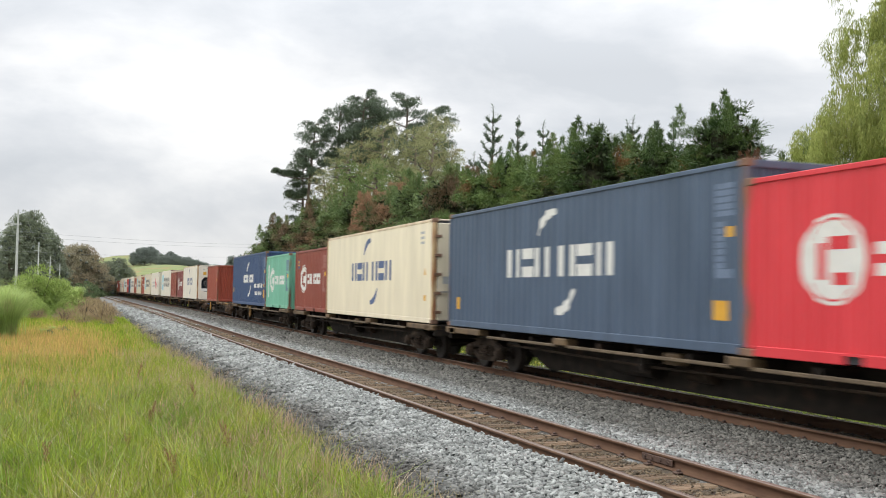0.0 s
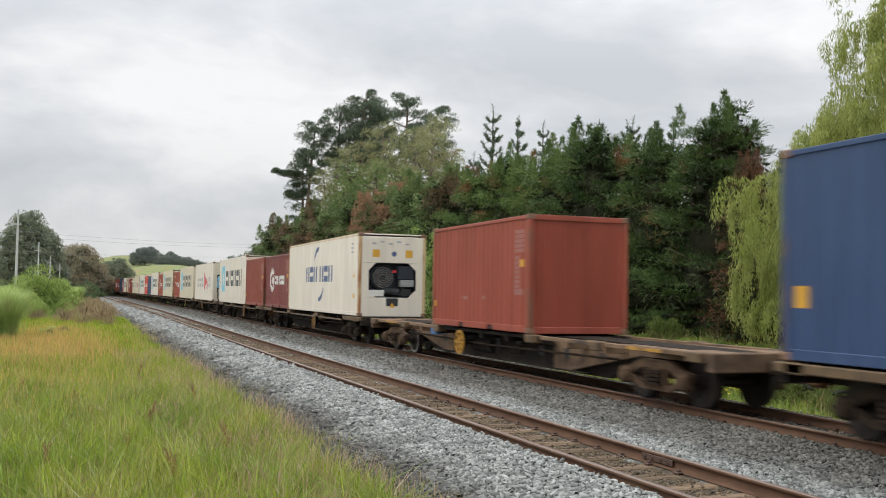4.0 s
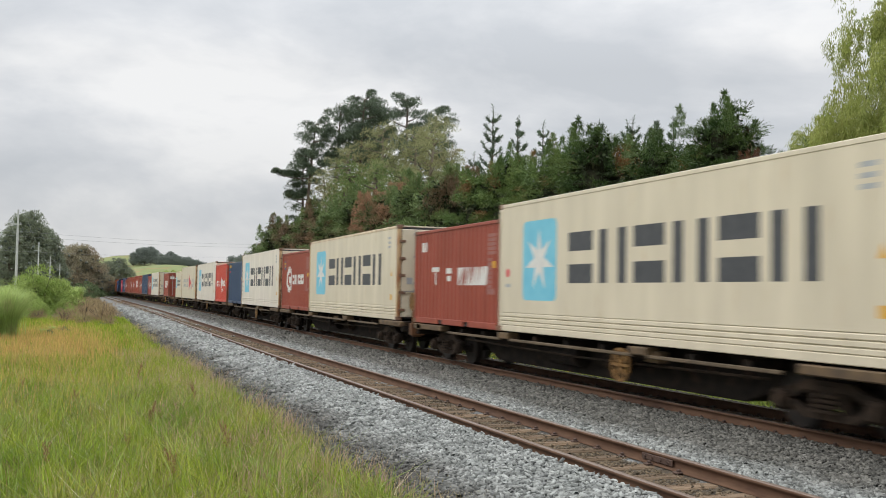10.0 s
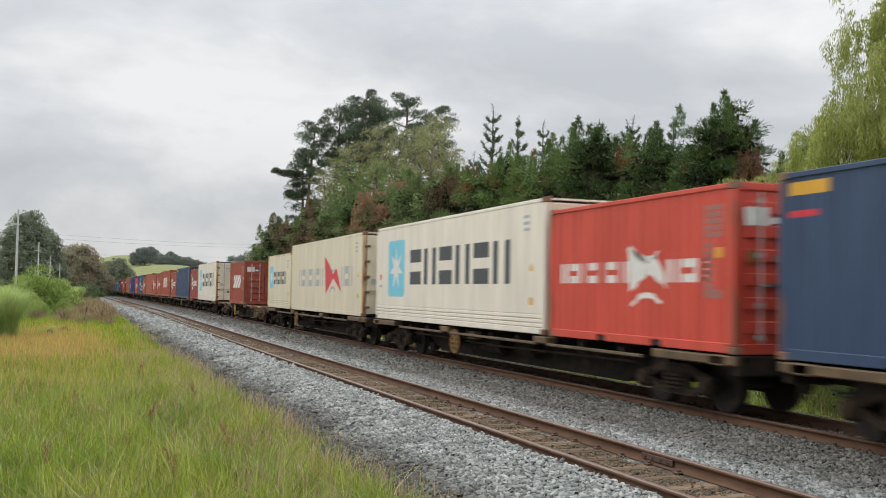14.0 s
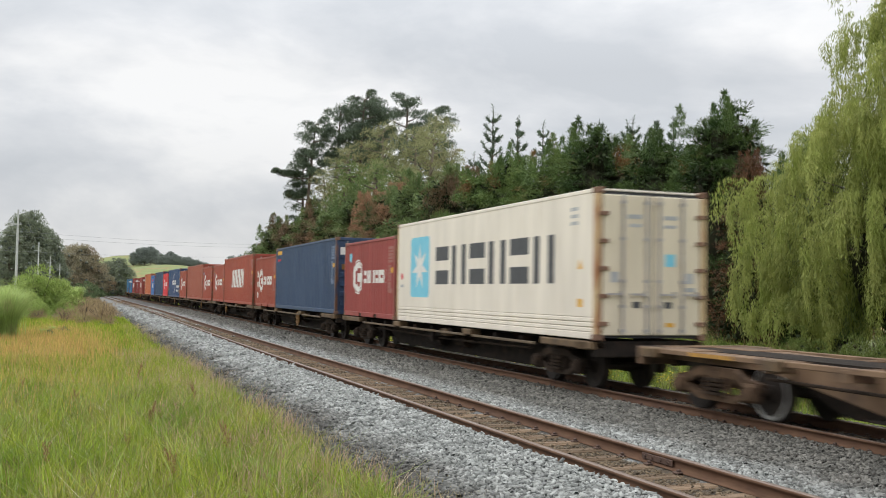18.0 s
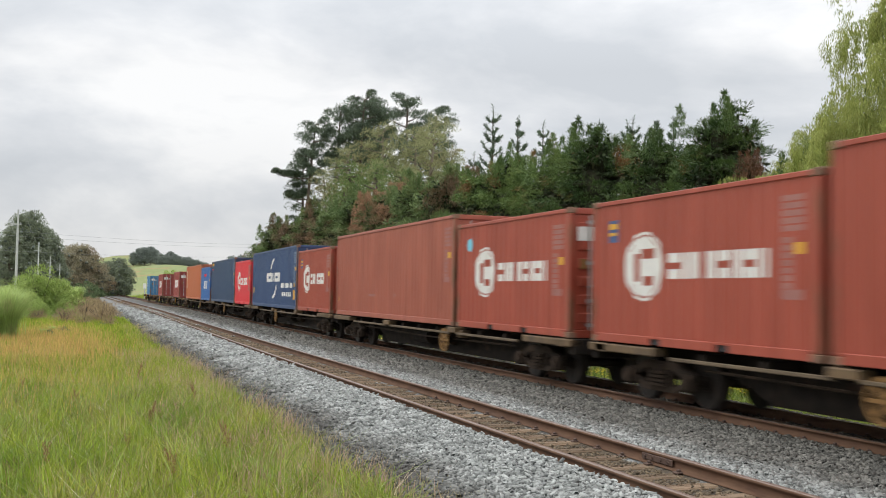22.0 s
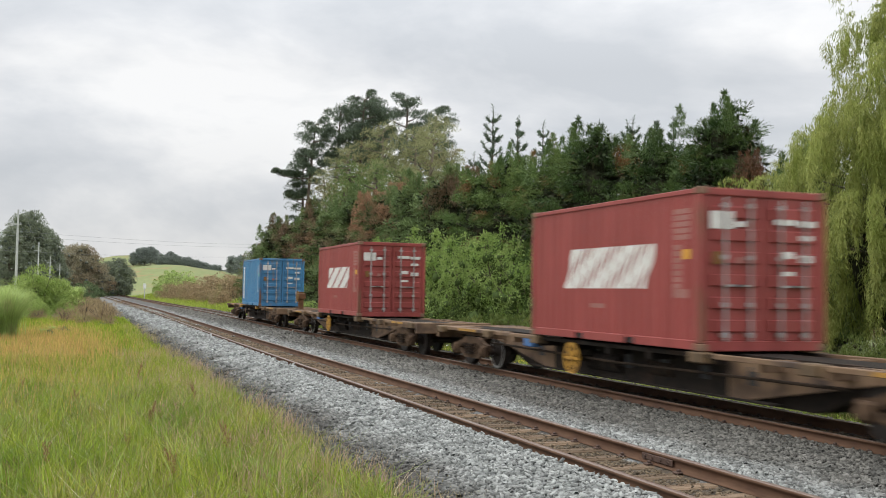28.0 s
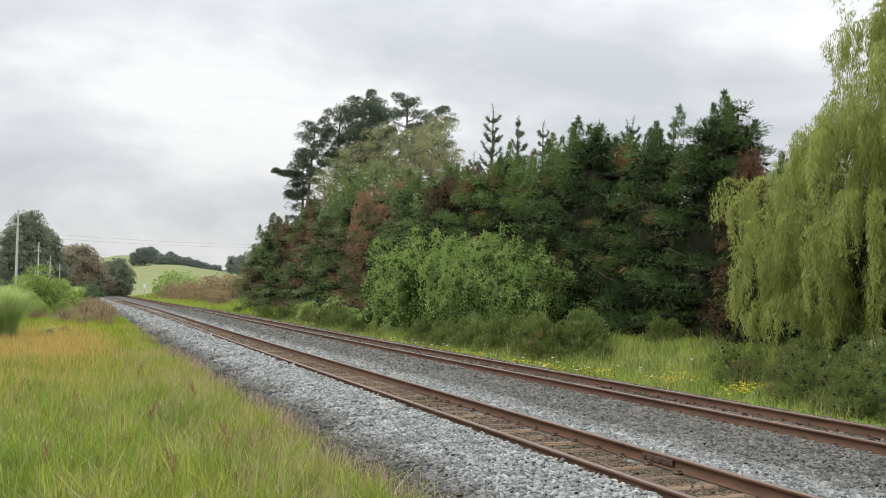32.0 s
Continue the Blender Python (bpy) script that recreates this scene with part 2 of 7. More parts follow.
# leaf colour darkened to paint the shade in the hollows
MAT["shade_leaf"] = leaves("hollow_shade_foliage", (0.020, 0.034, 0.014), (0.042, 0.058, 0.022), dead=(0.075, 0.045, 0.028), dead_scale=1.2, translucent=0.0)
MAT["pine"] = leaves("pine_needles", (0.088, 0.118, 0.084), (0.145, 0.182, 0.122), island=0.3)
MAT["young_pine"] = leaves("young_pine_needles", (0.075, 0.115, 0.07), (0.125, 0.175, 0.105), island=0.3)
MAT["gum"] = leaves("gum_leaves", (0.255, 0.265, 0.140), (0.36, 0.365, 0.190), dead=(0.20, 0.165, 0.095), dead_scale=0.3, translucent=0.4)
MAT["willow"] = leaves("willow_leaves", (0.265, 0.32, 0.075), (0.42, 0.44, 0.15), dead=(0.21, 0.265, 0.07), dead_scale=0.9, island=0.09, translucent=0.4)
# inner willow leaves: the crown's shade is painted into this colour
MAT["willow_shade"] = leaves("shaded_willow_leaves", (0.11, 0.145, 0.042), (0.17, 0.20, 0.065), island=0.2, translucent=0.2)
MAT["mid_green"] = leaves("mid_green_leaves", (0.125, 0.180, 0.062), (0.19, 0.25, 0.092), dead=(0.19, 0.15, 0.08), dead_scale=0.3)
MAT["broadleaf"] = leaves("bright_broad_leaves", (0.215, 0.325, 0.078), (0.345, 0.435, 0.145), dead=(0.13, 0.22, 0.06), dead_scale=0.7, translucent=0.35)
MAT["broom"] = leaves("broom_stems", (0.115, 0.165, 0.042), (0.20, 0.245, 0.075), dead=(0.24, 0.175, 0.085), dead_scale=1.3)
MAT["scrub"] = leaves("brown_scrub", (0.39, 0.285, 0.18), (0.33, 0.26, 0.15), dead=(0.28, 0.34, 0.13), dead_scale=0.25)
# paler, greyer colours of the distant trees, with the haze mixed in
MAT["far_green"] = leaves("hazed_far_foliage", (0.27, 0.245, 0.165), (0.33, 0.295, 0.20), dead=(0.29, 0.215, 0.14), dead_scale=0.06, low=0.5, high=0.62, island=0.12)
MAT["far_dark"] = leaves("hazed_dark_foliage", (0.190, 0.222, 0.155), (0.240, 0.270, 0.190), island=0.10)
MAT["far_shade"] = material("hazed_shade_growth", ((0.13, 0.15, 0.14), (0.17, 0.19, 0.175)), scale=1, rough=0.95, spec=0.1)
MAT["hill_leaf"] = leaves("hazed_hill_foliage", (0.20, 0.235, 0.215), (0.25, 0.28, 0.25))
MAT["shrub"] = leaves("field_shrub_leaves", (0.31, 0.42, 0.125), (0.42, 0.50, 0.19), dead=(0.16, 0.15, 0.07), dead_scale=0.5)
MAT["bush_green"] = leaves("green_bush_leaves", (0.27, 0.37, 0.10), (0.38, 0.46, 0.155), dead=(0.22, 0.29, 0.09), dead_scale=0.8)
MAT["bend_green"] = leaves("dark_bush_leaves", (0.125, 0.175, 0.085), (0.19, 0.245, 0.125), dead=(0.20, 0.15, 0.10), dead_scale=0.3)
MAT["flax"] = leaves("pampas_blades", (0.33, 0.44, 0.14), (0.46, 0.55, 0.22), dead=(0.48, 0.42, 0.24), dead_scale=1.0, translucent=0.45)
MAT["grass"] = leaves("meadow_grass", (0.160, 0.262, 0.024), (0.385, 0.430, 0.062), dead=(0.46, 0.37, 0.12), dead_scale=0.9, low=0.55, high=0.78, island=0.42, translucent=0.3)
# the blades' pale cool gloss is mixed into this green
MAT["cool_grass"] = leaves("broad_gloss_toned_grass", (0.175, 0.262, 0.055), (0.350, 0.415, 0.125), dead=(0.30, 0.26, 0.13), dead_scale=1.4, island=0.35, translucent=0.25)
# dark brown that paints the shadow spots between the tufts
MAT["tuft_shadow"] = leaves("tuft_shadow_blades", (0.13, 0.105, 0.045), (0.23, 0.19, 0.085), island=0.35, translucent=0.1)
MAT["verge"] = leaves("verge_grass", (0.24, 0.33, 0.045), (0.38, 0.43, 0.085), dead=(0.33, 0.31, 0.11), dead_scale=0.6, translucent=0.3)
MAT["seed"] = leaves("sorrel_seed_heads", (0.54, 0.34, 0.12), (0.62, 0.45, 0.17), island=0.3)
MAT["pink_seed"] = leaves("pink_grass_heads", (0.46, 0.29, 0.22), (0.58, 0.42, 0.33), island=0.25)
MAT["straw"] = leaves("bleached_straw", (0.50, 0.43, 0.28), (0.66, 0.60, 0.44), island=0.3)
MAT["stalk"] = leaves("dry_stalks", (0.35, 0.275, 0.125), (0.50, 0.425, 0.21), island=0.3)
MAT["petal"] = material("yellow_petals", ((0.70, 0.56, 0.03), (0.78, 0.66, 0.06)), rough=0.6)
MAT["petal_white"] = material("white_petals", ((0.72, 0.72, 0.68), (0.62, 0.64, 0.58)), rough=0.6)
MAT["concrete"] = material("pole_concrete", ((0.42, 0.43, 0.43), (0.52, 0.53, 0.53)), scale=2, rough=0.8)
MAT["wire"] = material("wire", ((0.22, 0.23, 0.25), (0.26, 0.27, 0.28)), rough=0.6)
MAT["sign_white"] = material("sign_white", ((0.78, 0.78, 0.76), (0.70, 0.70, 0.68)), rough=0.6)


def ground_material():
    """Meadow soil and turf; further off it reads as pasture."""
    return material("turf", ((0.140, 0.172, 0.056), (0.198, 0.226, 0.082)), scale=0.35, rough=0.95, bump=0.6, bump_scale=6, world_space=True,
                    dirt=(0.25, 0.165, 0.07), dirt_scale=0.12, dirt_low=0.54, dirt_high=0.68)


def ballast_material(name, island):
    """Crushed stone: fresh pale grey, with older dark stone along the shoulder and beside the far track."""
    # the bed's colour is darkened for the shade in the gaps between stones
    m = material(name, ((0.172, 0.182, 0.172), (0.312, 0.322, 0.308)) if island else ((0.055, 0.057, 0.056), (0.23, 0.237, 0.232)), scale=(3.0 if island else 14.0), rough=0.9, bump=(0.15 if island else 0.9),
                 bump_scale=(30 if island else 22), world_space=True, island=island)
    nt = m.node_tree
    b = nt.nodes["Principled BSDF"]
    src = b.inputs["Base Color"].links[0].from_socket
    geo = nt.nodes.new("ShaderNodeNewGeometry")
    sep = nt.nodes.new("ShaderNodeSeparateXYZ")
    wob = nt.nodes.new("ShaderNodeTexNoise")
    wob.inputs["Scale"].default_value, wob.inputs["Detail"].default_value = 0.9, 5.0
    nt.links.new(geo.outputs["Position"], sep.inputs[0])
    nt.links.new(geo.outputs["Position"], wob.inputs["Vector"])
    add = nt.nodes.new("ShaderNodeMath")
    add.operation = "MULTIPLY_ADD"
    add.inputs[1].default_value, add.inputs[2].default_value = 1.3, -0.65
    nt.links.new(wob.outputs["Fac"], add.inputs[0])
    xs = nt.nodes.new("ShaderNodeMath")
    nt.links.new(sep.outputs["X"], xs.inputs[0])
    nt.links.new(add.outputs[0], xs.inputs[1])
    cr = nt.nodes.new("ShaderNodeValToRGB")
    mr = nt.nodes.new("ShaderNodeMapRange")
    mr.inputs["From Min"].default_value, mr.inputs["From Max"].default_value = 2.0, 14.0
    nt.links.new(xs.outputs[0], mr.inputs["Value"])
    nt.links.new(mr.outputs["Result"], cr.inputs["Fac"])
    stops = ((0.0, (0.30, 0.265, 0.24)), (0.135, (0.36, 0.33, 0.31)), (0.190, (1, 1, 1)), (0.278, (1, 1, 1)), (0.292, (0.50, 0.36, 0.235)),
             (0.366, (0.50, 0.36, 0.235)), (0.380, (1, 1, 1)), (0.43, (0.95, 0.95, 0.95)), (0.50, (0.50, 0.47, 0.44)), (0.9, (0.42, 0.36, 0.31)))
    el = cr.color_ramp.elements
    while len(el) < len(stops):
        el.new(0.5)
    for e, (at, c) in zip(el, stops):
        e.position, e.color = at, (*c, 1)
    mul = nt.nodes.new("ShaderNodeMix")
    mul.data_type, mul.blend_type = "RGBA", "MULTIPLY"
    mul.inputs[0].default_value = 1.0
    nt.links.new(src, mul.inputs[6])
    nt.links.new(cr.outputs["Color"], mul.inputs[7])
    nt.links.new(mul.outputs[2], b.inputs["Base Color"])
    return m


MAT["turf"] = ground_material()
MAT["ballast"] = ballast_material("ballast_bed", 0.0)
MAT["stones"] = ballast_material("ballast_stones", 0.50)


# ---- geometry helpers ----
class Geo:
    """Gathers plain solids into one mesh."""

    def __init__(self):
        self.v, self.f = [], []

    def poly(self, pts):
        n = len(self.v)
        self.v += [tuple(p) for p in pts]
        self.f.append(tuple(range(n, n + len(pts))))
        return self

    def box(self, x0, x1, y0, y1, z0, z1, c=0.0):
        lo, hi = (x0, y0, z0), (x1, y1, z1)
        if c <= 0:
            n = len(self.v)
            self.v += [(x, y, z) for x in (x0, x1) for y in (y0, y1) for z in (z0, z1)]
            self.f += [tuple(n + i for i in q) for q in ((0, 1, 3, 2), (4, 6, 7, 5), (0, 4, 5, 1), (2, 3, 7, 6), (0, 2, 6, 4), (1, 5, 7, 3))]
            return self
        n, idx = len(self.v), {}
        for sx in (0, 1):
            for sy in (0, 1):
                for sz in (0, 1):
                    for a in range(3):
                        s = (sx, sy, sz)
                        p = [(hi if s[k] else lo)[k] + (0 if k == a else (-c if s[k] else c)) for k in range(3)]
                        idx[(s, a)] = len(self.v)
                        self.v.append(tuple(p))
        for a in range(3):
            b, d = (a + 1) % 3, (a + 2) % 3
            for sa in (0, 1):
                q = []
                for sb, sd in ((0, 0), (1, 0), (1, 1), (0, 1)):
                    s = [0, 0, 0]
                    s[a], s[b], s[d] = sa, sb, sd
                    q.append(idx[(tuple(s), a)])
                self.f.append(tuple(q))
            for sb in (0, 1):
                for sd in (0, 1):
                    q = []
                    for sa, ax in ((0, b), (1, b), (1, d), (0, d)):
                        s = [0, 0, 0]
                        s[a], s[b], s[d] = sa, sb, sd
                        q.append(idx[(tuple(s), ax)])
                    self.f.append(tuple(q))
        for s in [(i, j, k) for i in (0, 1) for j in (0, 1) for k in (0, 1)]:
            self.f.append(tuple(idx[(s, a)] for a in range(3)))
        return self

    def prism(self, pts, axis, a, b):
        """Extrudes a 2D outline along an axis; the outline is given in the other two axes, in order."""
        def place(p, t):
            q = list(p)
            q.insert(axis, t)
            return tuple(q)
        n, k = len(self.v), len(pts)
        self.v += [place(p, a) for p in pts] + [place(p, b) for p in pts]
        self.f += [tuple(range(n, n + k)), tuple(range(n + 2 * k - 1, n + k - 1, -1))]
        self.f += [(n + i, n + (i + 1) % k, n + k + (i + 1) % k, n + k + i) for i in range(k)]
        return self

    def cyl(self, axis, c, r, half, n=12, r2=None):
        pts = [(cos(2 * pi * i / n), sin(2 * pi * i / n)) for i in range(n)]
        base = len(self.v)
        for sgn, rr in ((-1, r), (1, r if r2 is None else r2)):
            for p in pts:
                q = [p[0] * rr, p[1] * rr]
                q.insert(axis, sgn * half)
                self.v.append(tuple(c[i] + q[i] for i in range(3)))
        self.f += [tuple(range(base, base + n)), tuple(range(base + 2 * n - 1, base + n - 1, -1))]
        self.f += [(base + i, base + (i + 1) % n, base + n + (i + 1) % n, base + n + i) for i in range(n)]
        return self

    def tube(self, path, radii, n=7):
        base = len(self.v)
        path = [Vector(p) for p in path]
        for i, (p, r) in enumerate(zip(path, radii)):
            d = (path[min(i + 1, len(path) - 1)] - path[max(i - 1, 0)]).normalized()
            a = d.cross(Vector((0.31, 0.92, 0.2))).normalized()
            b = d.cross(a)
            self.v += [tuple(p + (a * cos(2 * pi * k / n) + b * sin(2 * pi * k / n)) * r) for k in range(n)]
        for i in range(len(path) - 1):
            for k in range(n):
                self.f.append((base + i * n + k, base + i * n + (k + 1) % n, base + (i + 1) * n + (k + 1) % n, base + (i + 1) * n + k))
        self.f.append(tuple(base + (len(path) - 1) * n + k for k in range(n)))
        return self

    def mesh(self, name, mat, smooth=False, weld=False):
        me = bpy.data.meshes.new(name)
        me.from_pydata(self.v, [], self.f)
        bm = bmesh.new()
        bm.from_mesh(me)
        if weld:
            bmesh.ops.remove_doubles(bm, verts=bm.verts, dist=2e-5)
        bmesh.ops.recalc_face_normals(bm, faces=bm.faces)
        bm.to_mesh(me)
        bm.free()
        me.materials.append(MAT[mat])
        if smooth:
            me.polygons.foreach_set("use_smooth", [True] * len(me.polygons))
        return me


def quick_mesh(name, verts, faces, mat):
    """A mesh from arrays: verts (n, 3), faces (m, k)."""
    me = bpy.data.meshes.new(name)
    k = faces.shape[1]
    me.vertices.add(len(verts))
    me.vertices.foreach_set("co", np.ascontiguousarray(verts, dtype=np.float32).ravel())
    me.loops.add(faces.size)
    me.loops.foreach_set("vertex_index", np.ascontiguousarray(faces, dtype=np.int32).ravel())
    me.polygons.add(len(faces))
    me.polygons.foreach_set("loop_start", np.arange(0, faces.size, k, dtype=np.int32))
    me.update(calc_edges=True)
    me.materials.append(MAT[mat])
    return me


def thing(name, label, category, group="", kind="", m=None):
    e = tagged(new(name), label, category, group, kind)
    if m is not None:
        e.matrix_basis = m
    return e


def part(name, geo, mat, parent, label="", m=None, smooth=False):
    me = geo.mesh(name, mat, smooth) if isinstance(geo, Geo) else geo
    ob = new(name, me)
    ob.parent = parent
    if m is not None:
        ob.matrix_basis = m
    return tagged(ob, label)


def hash2(i, j):
    return (sin(i * 127.1 + j * 311.7) * 43758.5453) % 1.0


# ---- the line of the tracks and the lie of the land ----
FAR_TRACK, NEAR_TRACK, EYE_BACK = 10.367, 5.933, -470.0


def smooth01(t):
    t = min(1.0, max(0.0, t))
    return t * t * (3 - 2 * t)


def bend(y):
    """How far both tracks stand off the straight line at y."""
    return 0.65 * smooth01((y - 25) / 80) - max(0.0, y - 235) ** 2 / 1900


def bump_at(x, y, cx, cy, sx, sy, h):
    return h * exp(-((x - cx) / sx) ** 2 - ((y - cy) / sy) ** 2)


def ground_z(x, y):
    u = x - (bend(y) if y < 430 else bend(430))
    if u < 3.3:
        z = -0.46 + 0.05 * sin(0.55 * x + 0.31 * y) * cos(0.4 * y) + 0.9 * smooth01((-3 - u) / 14)
    elif u < 12.4:
        z = -0.52
    else:
        z = -0.52 - 0.12 * smooth01((u - 12.4) / 1.2) + 0.85 * smooth01((u - 13.6) / 7.0) + 0.06 * sin(0.7 * x) * sin(0.5 * y)
    if y > 150:
        z += bump_at(x, y, 45, 560, 42, 110, 13.5) + bump_at(x, y, 42, 900, 60, 120, 23.5) + bump_at(x, y, 78, 770, 55, 60, 9) + bump_at(x, y, 118, 640, 60, 90, 12.5)
        z += bump_at(x, y, 230, 1000, 160, 160, 24) + bump_at(x, y, -160, 1200, 200, 260, 26)
    return z


def build_ground():
    def ladder(*spans):
        out = []
        for a, b, step in spans:
            out += list(np.arange(a, b, step))
        return out
    xs = ladder((-1500, -200, 130), (-200, -40, 16), (-40, -12, 2.5), (-12, 20, 0.8), (20, 60, 4), (60, 300, 12), (300, 1700, 140))
    ys = ladder((-700, -60, 40), (-60, 0, 6), (0, 70, 1.5), (70, 260, 6), (260, 1100, 14), (1100, 2900, 180))
    v = np.array([(x, y, ground_z(x, y)) for y in ys for x in xs])
    nx = len(xs)
    i = np.arange((len(ys) - 1) * (nx - 1))
    r, c = i // (nx - 1), i % (nx - 1)
    f = np.stack([r * nx + c, r * nx + c + 1, (r + 1) * nx + c + 1, (r + 1) * nx + c], 1)
    ob = new("ground", quick_mesh("ground", v, f, "turf"))
    ob.data.polygons.foreach_set("use_smooth", [True] * len(ob.data.polygons))
    tagged(ob, "grassy ground rising to green pasture hills", "ground", kind="structure")


BED = ((2.75, -0.56), (3.35, -0.38), (4.1, -0.20), (4.7, -0.115), (5.25, -0.085), (5.45, -0.185), (6.42, -0.185), (6.6, -0.10), (7.1, -0.12), (7.9, -0.18),
       (9.6, -0.16), (9.9, -0.178), (10.85, -0.178), (11.1, -0.16), (11.9, -0.18), (12.3, -0.26), (12.9, -0.60))


def bed_z(u):
    return float(np.interp(u, [p[0] for p in BED], [p[1] for p in BED]))


def sweep(profile, ys, x0=0.0):
    v = np.array([(x0 + px + bend(y), y, pz) for y in ys for px, pz in profile])
    n = len(profile)
    i = np.arange((len(ys) - 1) * (n - 1))
    r, c = i // (n - 1), i % (n - 1)
    return v, np.stack([r * n + c, r * n + c + 1, (r + 1) * n + c + 1, (r + 1) * n + c], 1)


LINE_YS = [-470, -200, -60] + list(range(-30, 120, 5)) + list(range(120, 430, 10))


def build_bed():
    fine = [(u, bed_z(u)) for u in np.linspace(2.75, 12.9, 60)]
    v, f = sweep(fine, LINE_YS)
    ob = new("ballast_bed", quick_mesh("ballast_bed", v, f, "ballast"))
    tagged(ob, "grey crushed-stone ballast bed under two railway tracks", "ballast", kind="structure")


def stone_field():
    """Single stones over the part of the bed in the camera's view."""
    rng = np.random.default_rng(5)
    spots = []
    for y0, y1, dens, size in ((7.0, 14.0, 720, 0.026), (14.0, 24.0, 520, 0.030), (24.0, 40.0, 200, 0.044), (40.0, 66.0, 80, 0.058), (66.0, 110.0, 34, 0.075)):
        n = int((y1 - y0) * 9.6 * dens)
        u, y = rng.uniform(2.85, 12.4, n), rng.uniform(y0, y1, n)
        keep = np.ones(n, bool)
        for rx in (NEAR_TRACK - 0.5685, NEAR_TRACK + 0.5685, FAR_TRACK - 0.5685, FAR_TRACK + 0.5685):
            keep &= np.abs(u - rx) > 0.10 + 1.2 * (size - 0.026)
        inside = (np.abs(u - NEAR_TRACK) < 0.5) | (np.abs(u - FAR_TRACK) < 0.5)
        on_sleeper = np.abs((y + 60 + 0.305) % 0.61 - 0.305) < 0.13
        keep &= ~inside | (rng.random(n) < np.where(on_sleeper, 0.10, 0.6))
        # stones to the side of the camera's view are left out
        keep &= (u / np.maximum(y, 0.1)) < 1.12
        spots.append(np.stack([u[keep], y[keep], np.full(keep.sum(), size), (inside & on_sleeper)[keep]], 1))
    sp = np.concatenate(spots)
    n = len(sp)
    z = np.interp(sp[:, 0], [p[0] for p in BED], [p[1] for p in BED])
    x = sp[:, 0] + np.array([bend(y) for y in sp[:, 1]])
    size = sp[:, 2] * rng.uniform(0.6, 1.45, n) * np.where(np.abs(sp[:, 0] - NEAR_TRACK) < 0.5, 0.75, 1.0)
    on_wood = sp[:, 3]
    size *= 1 - 0.3 * on_wood
    # flat-faced chips: an uneven block, longer than wide, lying at a tilt
    block = np.array([(sx, sy, sz) for sz in (-1, 1) for sy in (-1, 1) for sx in (-1, 1)], float)
    vv = block[None] * np.array([1.25, 0.66, 0.40]) * rng.uniform(0.5, 1.05, (n, 8, 3))
    turn, tilt, roll = rng.uniform(0, 2 * pi, n), rng.normal(size=n) * 0.38, rng.normal(size=n) * 0.38
    for a, i, j in ((tilt, 0, 2), (roll, 1, 2), (turn, 0, 1)):
        ca, sa = np.cos(a)[:, None], np.sin(a)[:, None]
        p, q = vv[..., i] * ca - vv[..., j] * sa, vv[..., i] * sa + vv[..., j] * ca
        vv[..., i], vv[..., j] = p, q
    vv *= size[:, None, None]
    vv += np.stack([x, sp[:, 1], z + size * rng.uniform(0.0, 0.75, n) + 0.036 * on_wood], 1)[:, None]
    quad = np.array([(4, 5, 7, 6), (0, 1, 5, 4), (1, 3, 7, 5), (3, 2, 6, 7), (2, 0, 4, 6)])
    f = (quad[None] + 8 * np.arange(n)[:, None, None]).reshape(-1, 4)
    ob = new("ballast_stones", quick_mesh("ballast_stones", vv.reshape(-1, 3), f, "stones"))
    tagged(ob, "loose angular grey ballast stones between the rails", "gravel", kind="stuff")


RAIL_HALF = ((-0.065, -0.15), (-0.065, -0.138), (-0.012, -0.118), (-0.009, -0.045), (-0.035, -0.034), (-0.035, -0.006), (-0.029, 0.0))


